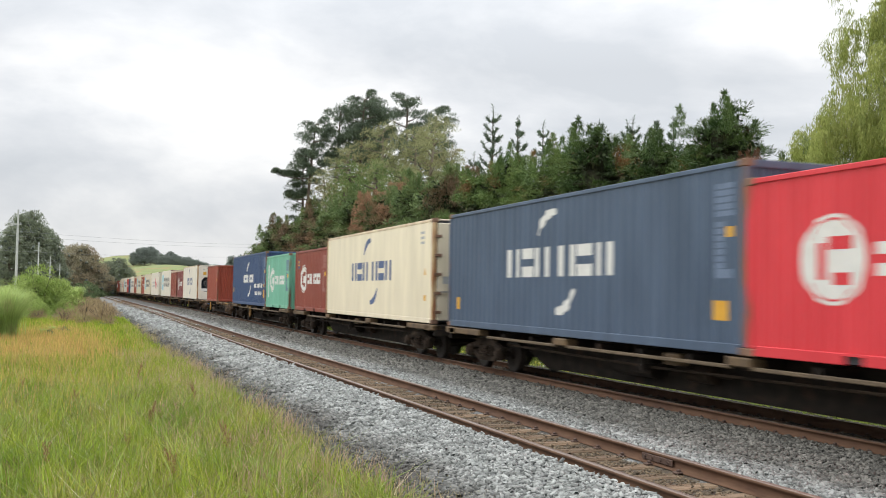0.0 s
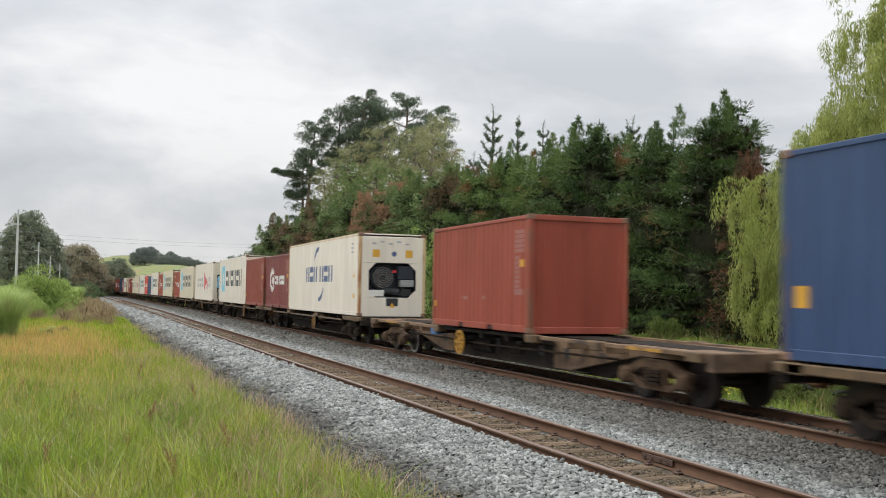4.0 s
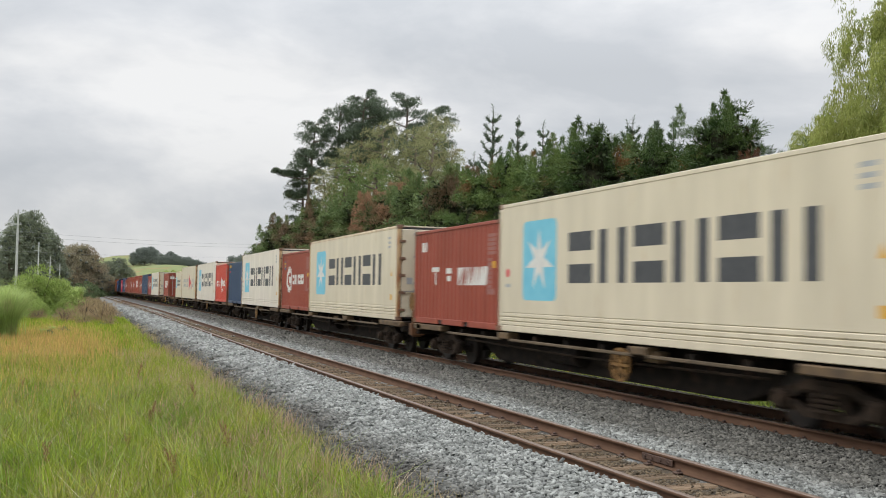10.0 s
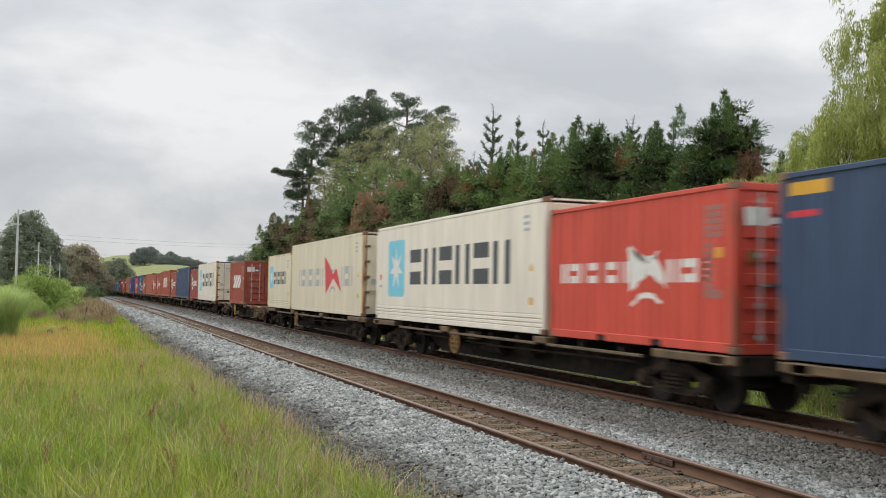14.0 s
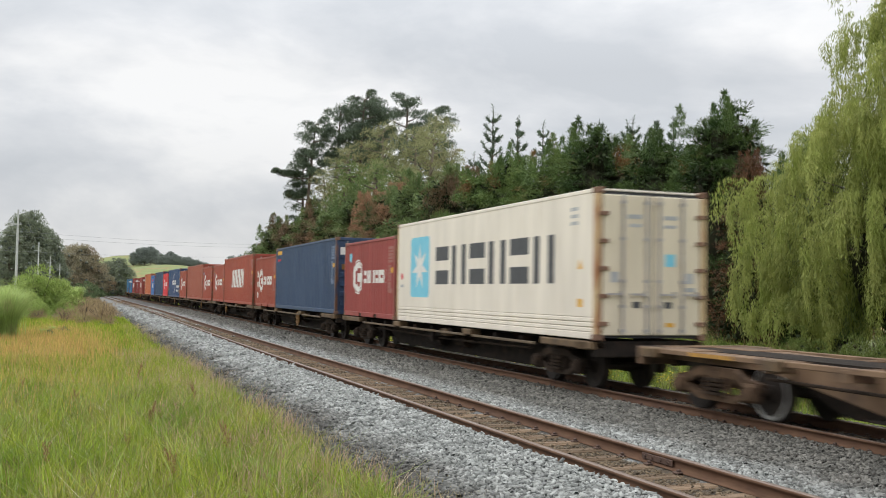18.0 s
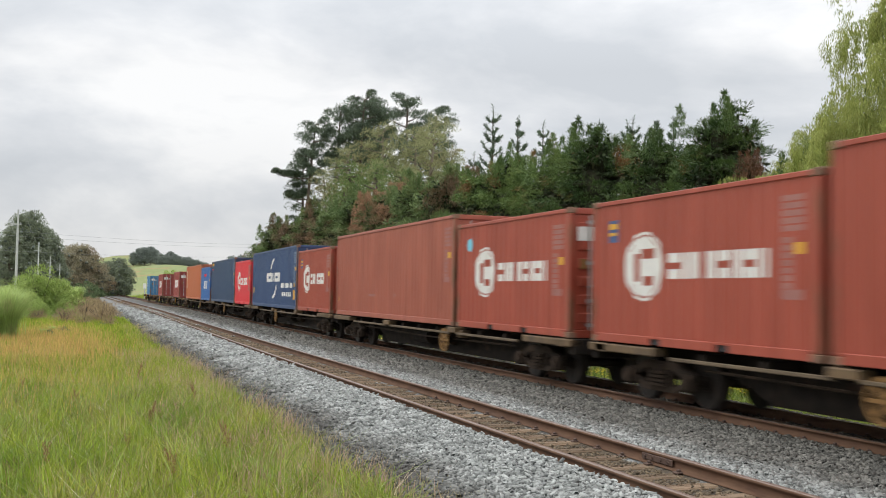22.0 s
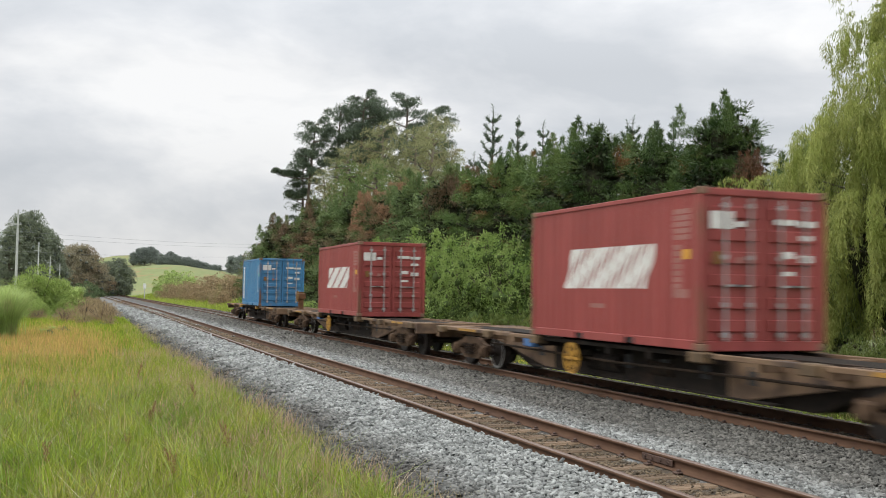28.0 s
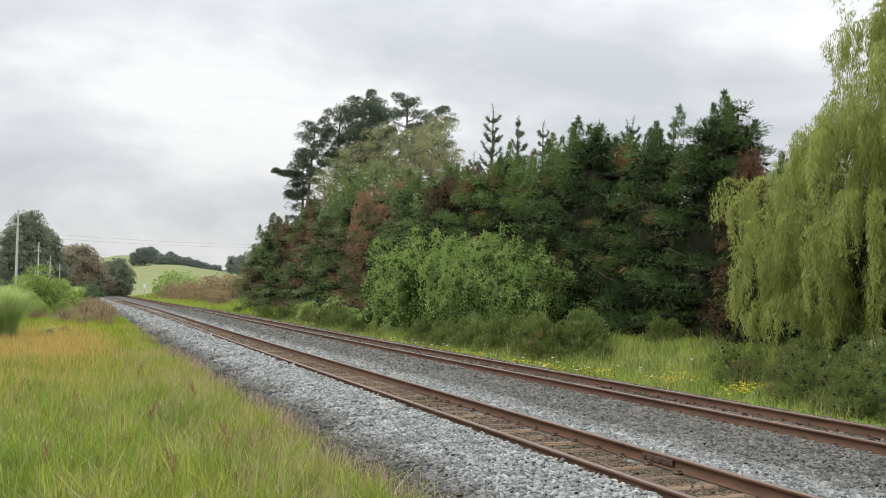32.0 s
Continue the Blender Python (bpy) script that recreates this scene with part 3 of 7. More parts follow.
def build_track(name, centre, label, with_clips):
    tr = thing(name, label, "railway track", kind="structure")
    body = list(RAIL_HALF[:-1]) + [(-px, pz) for px, pz in RAIL_HALF[:-1][::-1]]
    head = [(-0.0352, -0.007), (-0.029, 0.0005), (0.029, 0.0005), (0.0352, -0.007)]
    for side in (-0.5685, 0.5685):
        v, f = sweep(body, LINE_YS, centre + side)
        rail = part("rail", quick_mesh("rail", v, f, "rail"), "rail", tr, "rust-brown steel rail")
        v, f = sweep(head, LINE_YS, centre + side)
        part("rail_head", quick_mesh("rail_head", v, f, "rail_top"), "rail_top", rail, "worn running surface")
    rng = random.Random(3 if with_clips else 4)
    pieces = []
    for k in range(4):
        g = Geo().box(-1.05, 1.05, -0.11, 0.11, -0.27, -0.146 - 0.006 * k, 0.018)
        for cut in range(3):
            yy = rng.uniform(-0.09, 0.08)
            g.box(-1.0, rng.uniform(-0.2, 1.0), yy, yy + 0.012, -0.2, -0.142 - 0.006 * k)
        pieces.append(g.mesh("sleeper", "sleeper"))
    y, far = -60.0, Geo()
    while y < 160:
        tilt = rng.uniform(-1.2, 1.2)
        if 6 < y < 66:
            part("sleeper", pieces[rng.randrange(4)], "sleeper", tr, m=pose(centre + bend(y) + rng.uniform(-0.04, 0.04), y, 0, 0, 0, tilt))
        else:
            far.box(centre + bend(y) - 1.05, centre + bend(y) + 1.05, y - 0.11, y + 0.11, -0.27, -0.155)
        y += 0.61
    part("far_sleepers", far, "sleeper", tr)["kind"] = "stuff"
    clip = Geo().box(-0.055, 0.055, -0.05, 0.05, -0.152, -0.132, 0.008).box(-0.018, 0.022, -0.025, 0.025, -0.135, -0.105, 0.008).mesh("rail_clip", "clip")
    y = -60.0
    while y < 48:
        if y > 9 and with_clips:
            if centre == NEAR_TRACK and y > 18:
                break
            for side in ((-0.5685 + 0.085, 0.5685 - 0.085, 0.5685 + 0.085, -0.5685 - 0.085) if y < 34 else (-0.5685 + 0.085, 0.5685 - 0.085)):
                part("rail_clip", clip, "clip", tr, m=pose(centre + bend(y) + side, y, 0))
        y += 0.61


build_ground()
build_bed()
build_track("railway_track", NEAR_TRACK, "rusty railway track on weathered timber sleepers in grey ballast", True)
build_track("railway_track", FAR_TRACK, "rusty railway track in darker ballast beside a grass verge", True)
for side in (-0.035, 0.035):
    # a bolted joint in the nearer track
    plate = Geo().box(side - 0.012, side + 0.012, -0.32, 0.32, -0.112, -0.040, 0.006)
    for k in (-0.24, -0.09, 0.09, 0.24):
        plate.cyl(0, (side * 1.5, k, -0.076), 0.016, 0.012, 6)
    part("fishplate", plate, "clip", bpy.data.objects["railway_track"], "rusty bolted fishplate", pose(NEAR_TRACK + 0.5685 + bend(10.05), 10.05, 0))
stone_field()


# ---- freight containers: local y along the train, the side with -x faces the camera, -y leads ----
W2 = 1.219


def corrugated(g, x_out, sgn, y0, y1, z0, z1, pitch=0.278, depth=0.036):
    """A side wall of trapezoid ribs running up and down."""
    n = max(4, round((y1 - y0) / pitch))
    step = (y1 - y0) / n
    prof = []
    for i in range(n):
        a = y0 + i * step
        prof += [(x_out, a), (x_out, a + step * 0.26), (x_out - sgn * depth, a + step * 0.5), (x_out - sgn * depth, a + step * 0.76)]
    prof.append((x_out, y1))
    base = len(g.v)
    g.v += [(px, py, z) for px, py in prof for z in (z0, z1)]
    g.f += [(base + 2 * i, base + 2 * i + 1, base + 2 * i + 3, base + 2 * i + 2) for i in range(len(prof) - 1)]


def end_ribs(g, y_out, sgn, x0, x1, z0, z1, n=18, depth=0.04):
    step = (x1 - x0) / n
    prof = []
    for i in range(n):
        a = x0 + i * step
        prof += [(a, y_out), (a + step * 0.26, y_out), (a + step * 0.5, y_out - sgn * depth), (a + step * 0.76, y_out - sgn * depth)]
    prof.append((x1, y_out))
    base = len(g.v)
    g.v += [(px, py, z) for px, py in prof for z in (z0, z1)]
    g.f += [(base + 2 * i, base + 2 * i + 1, base + 2 * i + 3, base + 2 * i + 2) for i in range(len(prof) - 1)]


def box_frame(root, L, h, mat, post_mat, rail_mat=None):
    """Posts, rails and castings, shared by all kinds."""
    hl = L / 2
    for sx in (-1, 1):
        for sy in (-1, 1):
            x0, x1 = sorted((sx * W2, sx * (W2 - 0.11)))
            y0, y1 = sorted((sy * hl, sy * (hl - 0.13)))
            part("corner_post", Geo().box(x0, x1, y0, y1, 0.118, h - 0.118, 0.012), post_mat, root)
            for z0 in (0.0, h - 0.118):
                xa, xb = sorted((sx * (W2 + 0.003), sx * (W2 - 0.16)))
                ya, yb = sorted((sy * (hl + 0.003), sy * (hl - 0.178)))
                part("corner_casting", Geo().box(xa, xb, ya, yb, z0, z0 + 0.118, 0.012)
                     .box(sx * (W2 + 0.0035) - 0.002, sx * (W2 + 0.0035) + 0.002, sorted((ya, yb))[0] + 0.05, sorted((ya, yb))[0] + 0.12, z0 + 0.03, z0 + 0.085), "casting", root)
        x0, x1 = sorted((sx * W2, sx * (W2 - 0.06)))
        part("top_rail", Geo().box(x0, x1, -hl + 0.13, hl - 0.13, h - 0.10, h - 0.02, 0.01), rail_mat or mat, root)


def door_end(root, L, h, mat, side=-1):
    """Two ribbed door leaves with four locking bars."""
    y = side * L / 2
    for sx in (-1, 1):
        xa, xb = sorted((sx * 0.012, sx * (W2 - 0.115)))
        g = Geo()
        ys = sorted((y - side * 0.035, y - side * 0.085))
        g.box(xa, xb, ys[0], ys[1], 0.16, h - 0.13, 0.01)
        leaf = part("door", g, mat, root)
        zc = 0.30
        while zc < h - 0.45:
            yy = sorted((y - side * 0.037, y + side * 0.006))
            part("door_rib", Geo().box(xa + 0.10, xb - 0.10, yy[0], yy[1], zc, zc + 0.20, 0.018), mat, leaf)
            zc += 0.36
        for bx in (0.30, 0.78):
            b = Geo().cyl(2, (sx * bx, y + side * 0.045, h / 2), 0.021, h / 2 - 0.16, 8)
            for zk in (0.22, 0.7, 1.45, h - 0.32):
                b.box(sx * bx - 0.05, sx * bx + 0.05, y + side * 0.03 - 0.03, y + side * 0.03 + 0.03, zk, zk + 0.07)
            part("locking_bar", b, "bar_steel", leaf, "steel locking bar")
            hx0, hx1 = sorted((sx * bx, sx * bx + (0.34 if bx < 0.5 else -0.34) * sx))
            part("door_handle", Geo().box(hx0, hx1, y + side * 0.06 - 0.012, y + side * 0.06 + 0.012, 1.02, 1.055), "bar_steel", leaf)
        # plates and lettering bars; the leaf that carries the owner's panel differs from the other
        rows = ((0.36, 0.80, -0.66, -0.38, "mark_white"), (0.84, 1.02, -0.62, -0.53, "mark_white"), (0.42, 0.56, -1.22, -1.02, "hand_yellow"), (0.86, 0.98, -1.20, -1.10, "mark_pale")) if sx < 0 else (
            (0.20, 0.62, -0.56, -0.47, "mark_white"), (0.66, 1.02, -0.58, -0.48, "mark_white"), (0.30, 0.58, -1.10, -0.99, "mark_white"), (0.68, 0.95, -0.80, -0.72, "mark_white"), (0.68, 0.95, -1.16, -1.04, "mark_white"), (0.30, 0.58, -1.38, -1.31, "mark_white"))
        for a, b, c, d, mt in rows:
            if sx < 0:
                a, b = -W2 + a - 0.18, -W2 + b - 0.18
            part("marking", Geo().box(a, b, y + side * 0.007, y + side * 0.009, h + c, h + d), mt, leaf)
    part("door_header", Geo().box(-W2 + 0.11, W2 - 0.11, min(y, y - side * 0.06), max(y, y - side * 0.06), h - 0.13, h - 0.01, 0.01), mat, root)
    part("door_sill", Geo().box(-W2 + 0.11, W2 - 0.11, min(y, y - side * 0.06), max(y, y - side * 0.06), 0.0, 0.16, 0.01), mat, root)


def dry_box(key, L, h, mat, front):
    """A ribbed steel container; front is 'doors' or 'ribs', the other end has the other."""
    root = thing("shipping_container", "", "container")
    hl = L / 2
    box_frame(root, L, h, mat, mat + "_worn")
    for sx in (-1, 1):
        g = Geo()
        corrugated(g, sx * (W2 - 0.012), sx, -hl + 0.12, hl - 0.12, 0.155, h - 0.09)
        part("side_panel", g, mat, root)
        x0, x1 = sorted((sx * W2, sx * (W2 - 0.05)))
        g = Geo()
        pocket = L < 8
        if pocket:
            cuts = [-hl + 0.17, -1.08, -0.76, 0.76, 1.08, hl - 0.17]
        else:
            cuts = [-hl + 0.17, hl - 0.17]
        for a, b in zip(cuts[0::2], cuts[1::2]):
            g.box(x0, x1, a, b, 0.012, 0.165, 0.01)
        part("bottom_rail", g, mat, root)
        if pocket:
            for a, b in zip(cuts[1::2], cuts[2::2]):
                # a dark plate at the back of the notch paints the pocket's shade
                part("fork_pocket", Geo().box(sx * (W2 - 0.05) - 0.01, sx * (W2 - 0.05) + 0.01, a, b, 0.03, 0.165), "dark", root, "fork pocket backed with a dark plate for its shade")
                part("pocket_strap", Geo().box(x0, x1, a, b, 0.13, 0.163), mat, root)
    g = Geo()
    n = round(L / 0.55)
    for i in range(n):
        a = -hl + 0.14 + i * (L - 0.28) / n
        g.box(-W2 + 0.06, W2 - 0.06, a, a + (L - 0.28) / n * 0.72, h - 0.05, h - 0.022, 0.008)
    g.box(-W2 + 0.055, W2 - 0.055, -hl + 0.06, hl - 0.06, h - 0.07, h - 0.04)
    part("roof_panel", g, mat, root)
    part("floor", Geo().box(-W2 + 0.05, W2 - 0.05, -hl + 0.06, hl - 0.06, 0.06, 0.15), "dark", root)
    lead, rear = (-1, 1) if front == "doors" else (1, -1)
    door_end(root, L, h, mat, lead)
    g = Geo()
    end_ribs(g, rear * (hl - 0.02), rear, -W2 + 0.11, W2 - 0.11, 0.15, h - 0.12)
    g.box(-W2 + 0.11, W2 - 0.11, rear * hl - 0.06 * (rear > 0), rear * hl + 0.06 * (rear < 0), h - 0.13, h - 0.01, 0.01)
    g.box(-W2 + 0.11, W2 - 0.11, rear * hl - 0.06 * (rear > 0), rear * hl + 0.06 * (rear < 0), 0.0, 0.15, 0.01)
    part("end_panel", g, mat, root)
    return root


def machinery_end(root, L, h, mat, style):
    """Refrigeration unit: an eight-sided recess with a fan, coils and control boxes."""
    y = -L / 2
    w, z0, z1, c = (0.86, 0.66, 1.86, 0.26) if not style else (0.90, 0.62, 1.95, 0.04)
    g = Geo().box(-W2 + 0.11, W2 - 0.11, y, y + 0.06, z1, h - 0.12, 0.012).box(-W2 + 0.11, W2 - 0.11, y, y + 0.06, 0.0, z0, 0.012)
    g.box(-W2 + 0.11, -w, y, y + 0.06, z0, z1).box(w, W2 - 0.11, y, y + 0.06, z0, z1)
    for sx in (-1, 1):
        for za, zb in ((z0, z0 + c), (z1, z1 - c)):
            g.prism([(sx * w, za), (sx * (w - c), za), (sx * w, zb)], 1, y + 0.001, y + 0.06)
    part("end_panel", g, "ivory" if style else mat, root)
    part("unit_recess", Geo().box(-w, w, y + 0.40, y + 0.44, z0, z1).box(-w - 0.005, -w + 0.015, y + 0.01, y + 0.42, z0, z1)
         .box(w - 0.015, w + 0.005, y + 0.01, y + 0.42, z0, z1).box(-w, w, y + 0.01, y + 0.42, z1 - 0.005, z1 + 0.015).box(-w, w, y + 0.01, y + 0.42, z0 - 0.01, z0 + 0.01), "unit_navy" if not style else "dark", root)
    ring = Geo().cyl(1, (-0.30, y + 0.24, 1.36), 0.42, 0.03, 24)
    part("fan_shroud", ring, "unit_navy" if not style else "unit_grey", root)
    fan = Geo().cyl(1, (-0.30, y + 0.19, 1.36), 0.36, 0.02, 24)
    fan.cyl(1, (-0.30, y + 0.14, 1.36), 0.10, 0.04, 12)
    part("fan", fan, "dark", root, "black condenser fan")
    for k in range(4):
        r = 0.12 + 0.075 * k
        part("fan_guard", Geo().tube([(-0.30 + r * cos(2 * pi * j / 16), y + 0.13, 1.36 + r * sin(2 * pi * j / 16)) for j in range(17)], [0.008] * 17, 4), "bar_steel", root)
    part("control_box", Geo().box(0.22, 0.80, y + 0.06, y + 0.36, 1.30, 1.78, 0.02).box(0.30, 0.72, y + 0.04, y + 0.06, 1.44, 1.70), "unit_grey" if style else "unit_navy", root)
    part("control_screen", Geo().box(0.32, 0.68, y + 0.028, y + 0.04, 1.10, 1.26, 0.004).box(0.30, 0.80, y + 0.04, y + 0.3, 1.04, 1.28, 0.01), "unit_grey", root)
    part("isolator_switch", Geo().box(0.02, 0.16, y + 0.05, y + 0.14, 1.52, 1.62, 0.01), "mark_red", root, "red switch")
    part("compressor", Geo().cyl(0, (0.0, y + 0.24, 0.86), 0.14, 0.30, 14).box(0.35, 0.72, y + 0.12, y + 0.36, 0.70, 0.98, 0.02), "dark", root)
    part("power_cable", Geo().tube([(-0.1, y + 0.10, 1.02), (0.05, y + 0.05, 0.80), (0.28, y + 0.07, 0.74), (0.42, y + 0.10, 1.04)], [0.02] * 4, 6), "dark", root)
    part("socket_hatch", Geo().box(-0.22, 0.22, y - 0.005, y + 0.02, 0.36, 0.64, 0.006), "dark", root)
    part("vent_panel", Geo().box(-0.84, -0.30, y - 0.006, y + 0.01, 0.70, 0.92, 0.004), "mark_white", root)
    for sx in (-0.60, 0.60):
        part("label_plate", Geo().box(sx - 0.13, sx + 0.13, y - 0.004, y + 0.004, 2.06, 2.32), "mark_yellow" if not style else "mark_pale_blue", root)
    part("maker_plate", Geo().cyl(1, (0.05, y, 2.18), 0.09, 0.005, 16), "mark_blue", root)
    g = Geo()
    for k in range(5):
        g.box(-0.75 + 0.30 * k, -0.60 + 0.30 * k, y - 0.004, y + 0.004, 2.50 + 0.07 * (k % 2), 2.56 + 0.07 * (k % 2))
    part("small_markings", g, "mark_mid", root)["kind"] = "stuff"
    part("warning_plate", Geo().poly([(-0.10, y - 0.008, 0.32), (0.10, y - 0.008, 0.32), (0.0, y - 0.008, 0.5)]), "mark_yellow", root)


def plain_doors(root, L, h, mat, side=-1):
    """Flat insulated doors with dark seals, hinges, slim bars and small plates."""
    y = side * L / 2
    part("door_seal", Geo().box(-W2 + 0.112, W2 - 0.112, min(y - side * 0.055, y - side * 0.085), max(y - side * 0.055, y - side * 0.085), 0.06, h - 0.08), "dark", root, "dark rubber door seal")
    for sx in (-1, 1):
        xa, xb = sorted((sx * 0.016, sx * (W2 - 0.135)))
        ys = sorted((y, y - side * 0.05))
        leaf = part("door", Geo().box(xa, xb, ys[0], ys[1], 0.10, h - 0.13, 0.015), "ivory", root)
        for bx in (0.14, 0.66):
            b = Geo().cyl(2, (sx * bx, y + side * 0.035, h / 2), 0.021, h / 2 - 0.12, 8)
            for zk in (0.16, 0.62, 1.1, 1.9, h - 0.30):
                b.box(sx * bx - 0.05, sx * bx + 0.05, y + side * 0.025 - 0.025, y + side * 0.025 + 0.025, zk, zk + 0.06)
            part("locking_bar", b, "bar_steel", leaf)
            a0, a1 = sorted((sx * bx, sx * (bx + 0.36)))
            part("door_handle", Geo().box(a0, a1, y + side * 0.055 - 0.012, y + side * 0.055 + 0.012, 0.86, 0.90).box(a1 - 0.05, a1, y + side * 0.01, y + side * 0.06, 0.82, 0.94) if side > 0 else
                 Geo().box(a0, a1, y + side * 0.055 - 0.012, y + side * 0.055 + 0.012, 0.86, 0.90).box(a1 - 0.05, a1, y + side * 0.06, y + side * 0.01, 0.82, 0.94), "bar_steel", leaf)
        for zk in (0.28, 0.80, 1.32, 1.84, 2.36):
            part("hinge", Geo().box(sx * (W2 - 0.15) - 0.10, sx * (W2 - 0.15) + 0.10, y + side * 0.02 - 0.02, y + side * 0.02 + 0.02, zk, zk + 0.08, 0.006), "casting", leaf)
        for a, b, z0, z1, mt in ((0.28, 0.50, 1.42, 1.66, "mark_cyan"), (0.24, 0.56, 2.32, 2.40, "mark_mid"), (0.24, 0.52, 2.16, 2.22, "mark_mid"), (0.26, 0.44, 0.62, 0.74, "mark_grey"),
                                 (0.74, 0.92, 1.10, 1.30, "mark_mid"), (0.74, 0.96, 0.94, 1.02, "mark_mid"), (0.30, 0.48, 0.26, 0.34, "mark_yellow"))[(0 if sx > 0 else 1):(7 if sx > 0 else 5)]:
            xs = sorted((sx * a, sx * b))
            part("label_plate", Geo().box(xs[0], xs[1], min(y + side * 0.003, y + side * 0.006), max(y + side * 0.003, y + side * 0.006), z0, z1), mt, leaf)


def reefer_box(key, L, h, mat, front, post_mat, ribs=True):
    """A smooth insulated container; front is 'unit' or 'doors'."""
    root = thing("refrigerated_container", "", "container")
    hl = L / 2
    box_frame(root, L, h, mat, post_mat, "stained_white" if key in ("swoosh", "stains") else None)
    for sx in (-1, 1):
        x0, x1 = sorted((sx * (W2 - 0.010), sx * (W2 - 0.05)))
        g = Geo()
        n = round(L / 1.22)
        for i in range(n):
            a, b = -hl + 0.13 + i * (L - 0.26) / n, -hl + 0.13 + (i + 1) * (L - 0.26) / n
            part("side_panel", Geo().box(x0, x1, a + 0.001, b - 0.001, 0.44 if ribs else 0.155, h - 0.10, 0.0015), mat, root)
        part("bottom_rail", Geo().box(min(sx * W2, sx * (W2 - 0.06)), max(sx * W2, sx * (W2 - 0.06)), -hl + 0.17, hl - 0.17, 0.015, 0.15, 0.012), mat, root)
        g = Geo()
        for k in range(3):
            z = 0.155 + 0.094 * k
            xa, xb = sorted((sx * (W2 - 0.002), sx * (W2 - 0.05)))
            g.box(xa, xb, -hl + 0.13, hl - 0.13, z, z + 0.084, 0.014)
        if ribs:
            part("lower_ribs", g, mat, root)
        part("inner_wall", Geo().box(min(sx * (W2 - 0.035), sx * (W2 - 0.055)), max(sx * (W2 - 0.035), sx * (W2 - 0.055)), -hl + 0.1, hl - 0.1, 0.1, h - 0.06), mat, root)
    part("roof_panel", Geo().box(-W2 + 0.03, W2 - 0.03, -hl + 0.08, hl - 0.08, h - 0.06, h - 0.018, 0.008), mat, root)
    part("floor", Geo().box(-W2 + 0.06, W2 - 0.06, -hl + 0.06, hl - 0.06, 0.05, 0.14), "dark", root)
    if front == "unit":
        machinery_end(root, L, h, mat, 0 if key == "swoosh" else 1)
        plain_doors(root, L, h, mat, 1)
    else:
        plain_doors(root, L, h, mat, -1)
        part("end_panel", Geo().box(-W2 + 0.11, W2 - 0.11, hl - 0.06, hl, 0.0, h - 0.01, 0.01), mat, root)
    return root


# markings on the side that the camera sees: u runs from the trailing end (0) to the leading end (1), v is the height
def clip_strip(poly, y0, y1):
    """The share of a convex outline between two heights along the train."""
    for at, keep in ((y0, 1), (y1, -1)):
        out = []
        for k, p in enumerate(poly):
            q = poly[k - 1]
            a, b = (q[0] - at) * keep, (p[0] - at) * keep
            if a * b < 0:
                t = a / (a - b)
                out.append((at, q[1] + (p[1] - q[1]) * t))
            if b >= 0:
                out.append(p)
        poly = out
    return poly


def mark(root, L, shapes, mat, label="", lift=0.0, joined=False):
    """Painted marks that follow the ribs of the wall; a shape is an outline or a list of convex outlines, and each shape is a part."""
    if root.name.startswith("refrigerated"):
        at, ys, xs = [], [-L, L], [-W2 + 0.010] * 2
    else:
        a0, a1 = -L / 2 + 0.12, L / 2 - 0.12
        n = max(4, round((a1 - a0) / 0.278))
        step = (a1 - a0) / n
        ys = [a0 + (i + f) * step for i in range(n) for f in (0.0, 0.26, 0.5, 0.76)] + [a1]
        xs = ([-W2 + 0.012] * 2 + [-W2 + 0.048] * 2) * n + [-W2 + 0.012]
        at = ys
    whole = Geo()
    for shape in shapes:
        g = whole if joined or len(shapes) > 20 else Geo()
        for piece in ([shape] if isinstance(shape[0][0], (int, float)) else shape):
            poly = [(L / 2 - u * L, v) for u, v in piece]
            lo, hi = min(p[0] for p in poly), max(p[0] for p in poly)
            cuts = [lo] + [y for y in at if lo < y < hi] + [hi]
            for y0, y1 in zip(cuts, cuts[1:]):
                q = clip_strip(poly, y0, y1)
                if len(q) > 2 and y1 - y0 > 1e-5:
                    g.poly([(float(np.interp(y, ys, xs)) - 0.0015 - lift, y, v) for y, v in q])
        if g is not whole and g.f:
            part("marking", g.mesh("marking", mat, weld=True), mat, root, label)
    if whole.f:
        part("small_markings", whole, mat, root, label)["kind"] = "stuff"


def blocks(u0, u1, v0, v1, n, L, fill=0.86, slant=0.0, stroke=0.27):
    """Plain bars in place of a large word: by turns two upright ones and two lying ones."""
    step, out = (u1 - u0) / n, []

    def at(u, v):
        return (u + slant / L * (v - v0) / (v1 - v0), v)

    for i in range(n):
        a, b = u0 + step * (i + 0.5 - fill / 2), u0 + step * (i + 0.5 + fill / 2)
        w, hh = (b - a) * stroke, v1 - v0
        if slant or (i + n) % 2:
            w *= 1.2
            pieces = [[at(p, v0), at(p + w, v0), at(p + w, v1), at(p, v1)] for p in (a, b - w)]
        else:
            pieces = [[at(a, v0 + hh * p), at(b, v0 + hh * p), at(b, v0 + hh * q), at(a, v0 + hh * q)] for p, q in ((0.0, 0.37), (0.63, 1.0))]
        out += pieces
    return out


def bars(u0, u1, v0, v1, n, L, fill=0.72, slant=0.0):
    """A row of plain upright bars in place of a word."""
    step = (u1 - u0) / n
    out = []
    for i in range(n):
        a, b = u0 + step * (i + 0.5 - fill / 2), u0 + step * (i + 0.5 + fill / 2)
        s = slant / L
        out.append([(a, v0), (b, v0), (b + s, v1), (a + s, v1)])
    return out


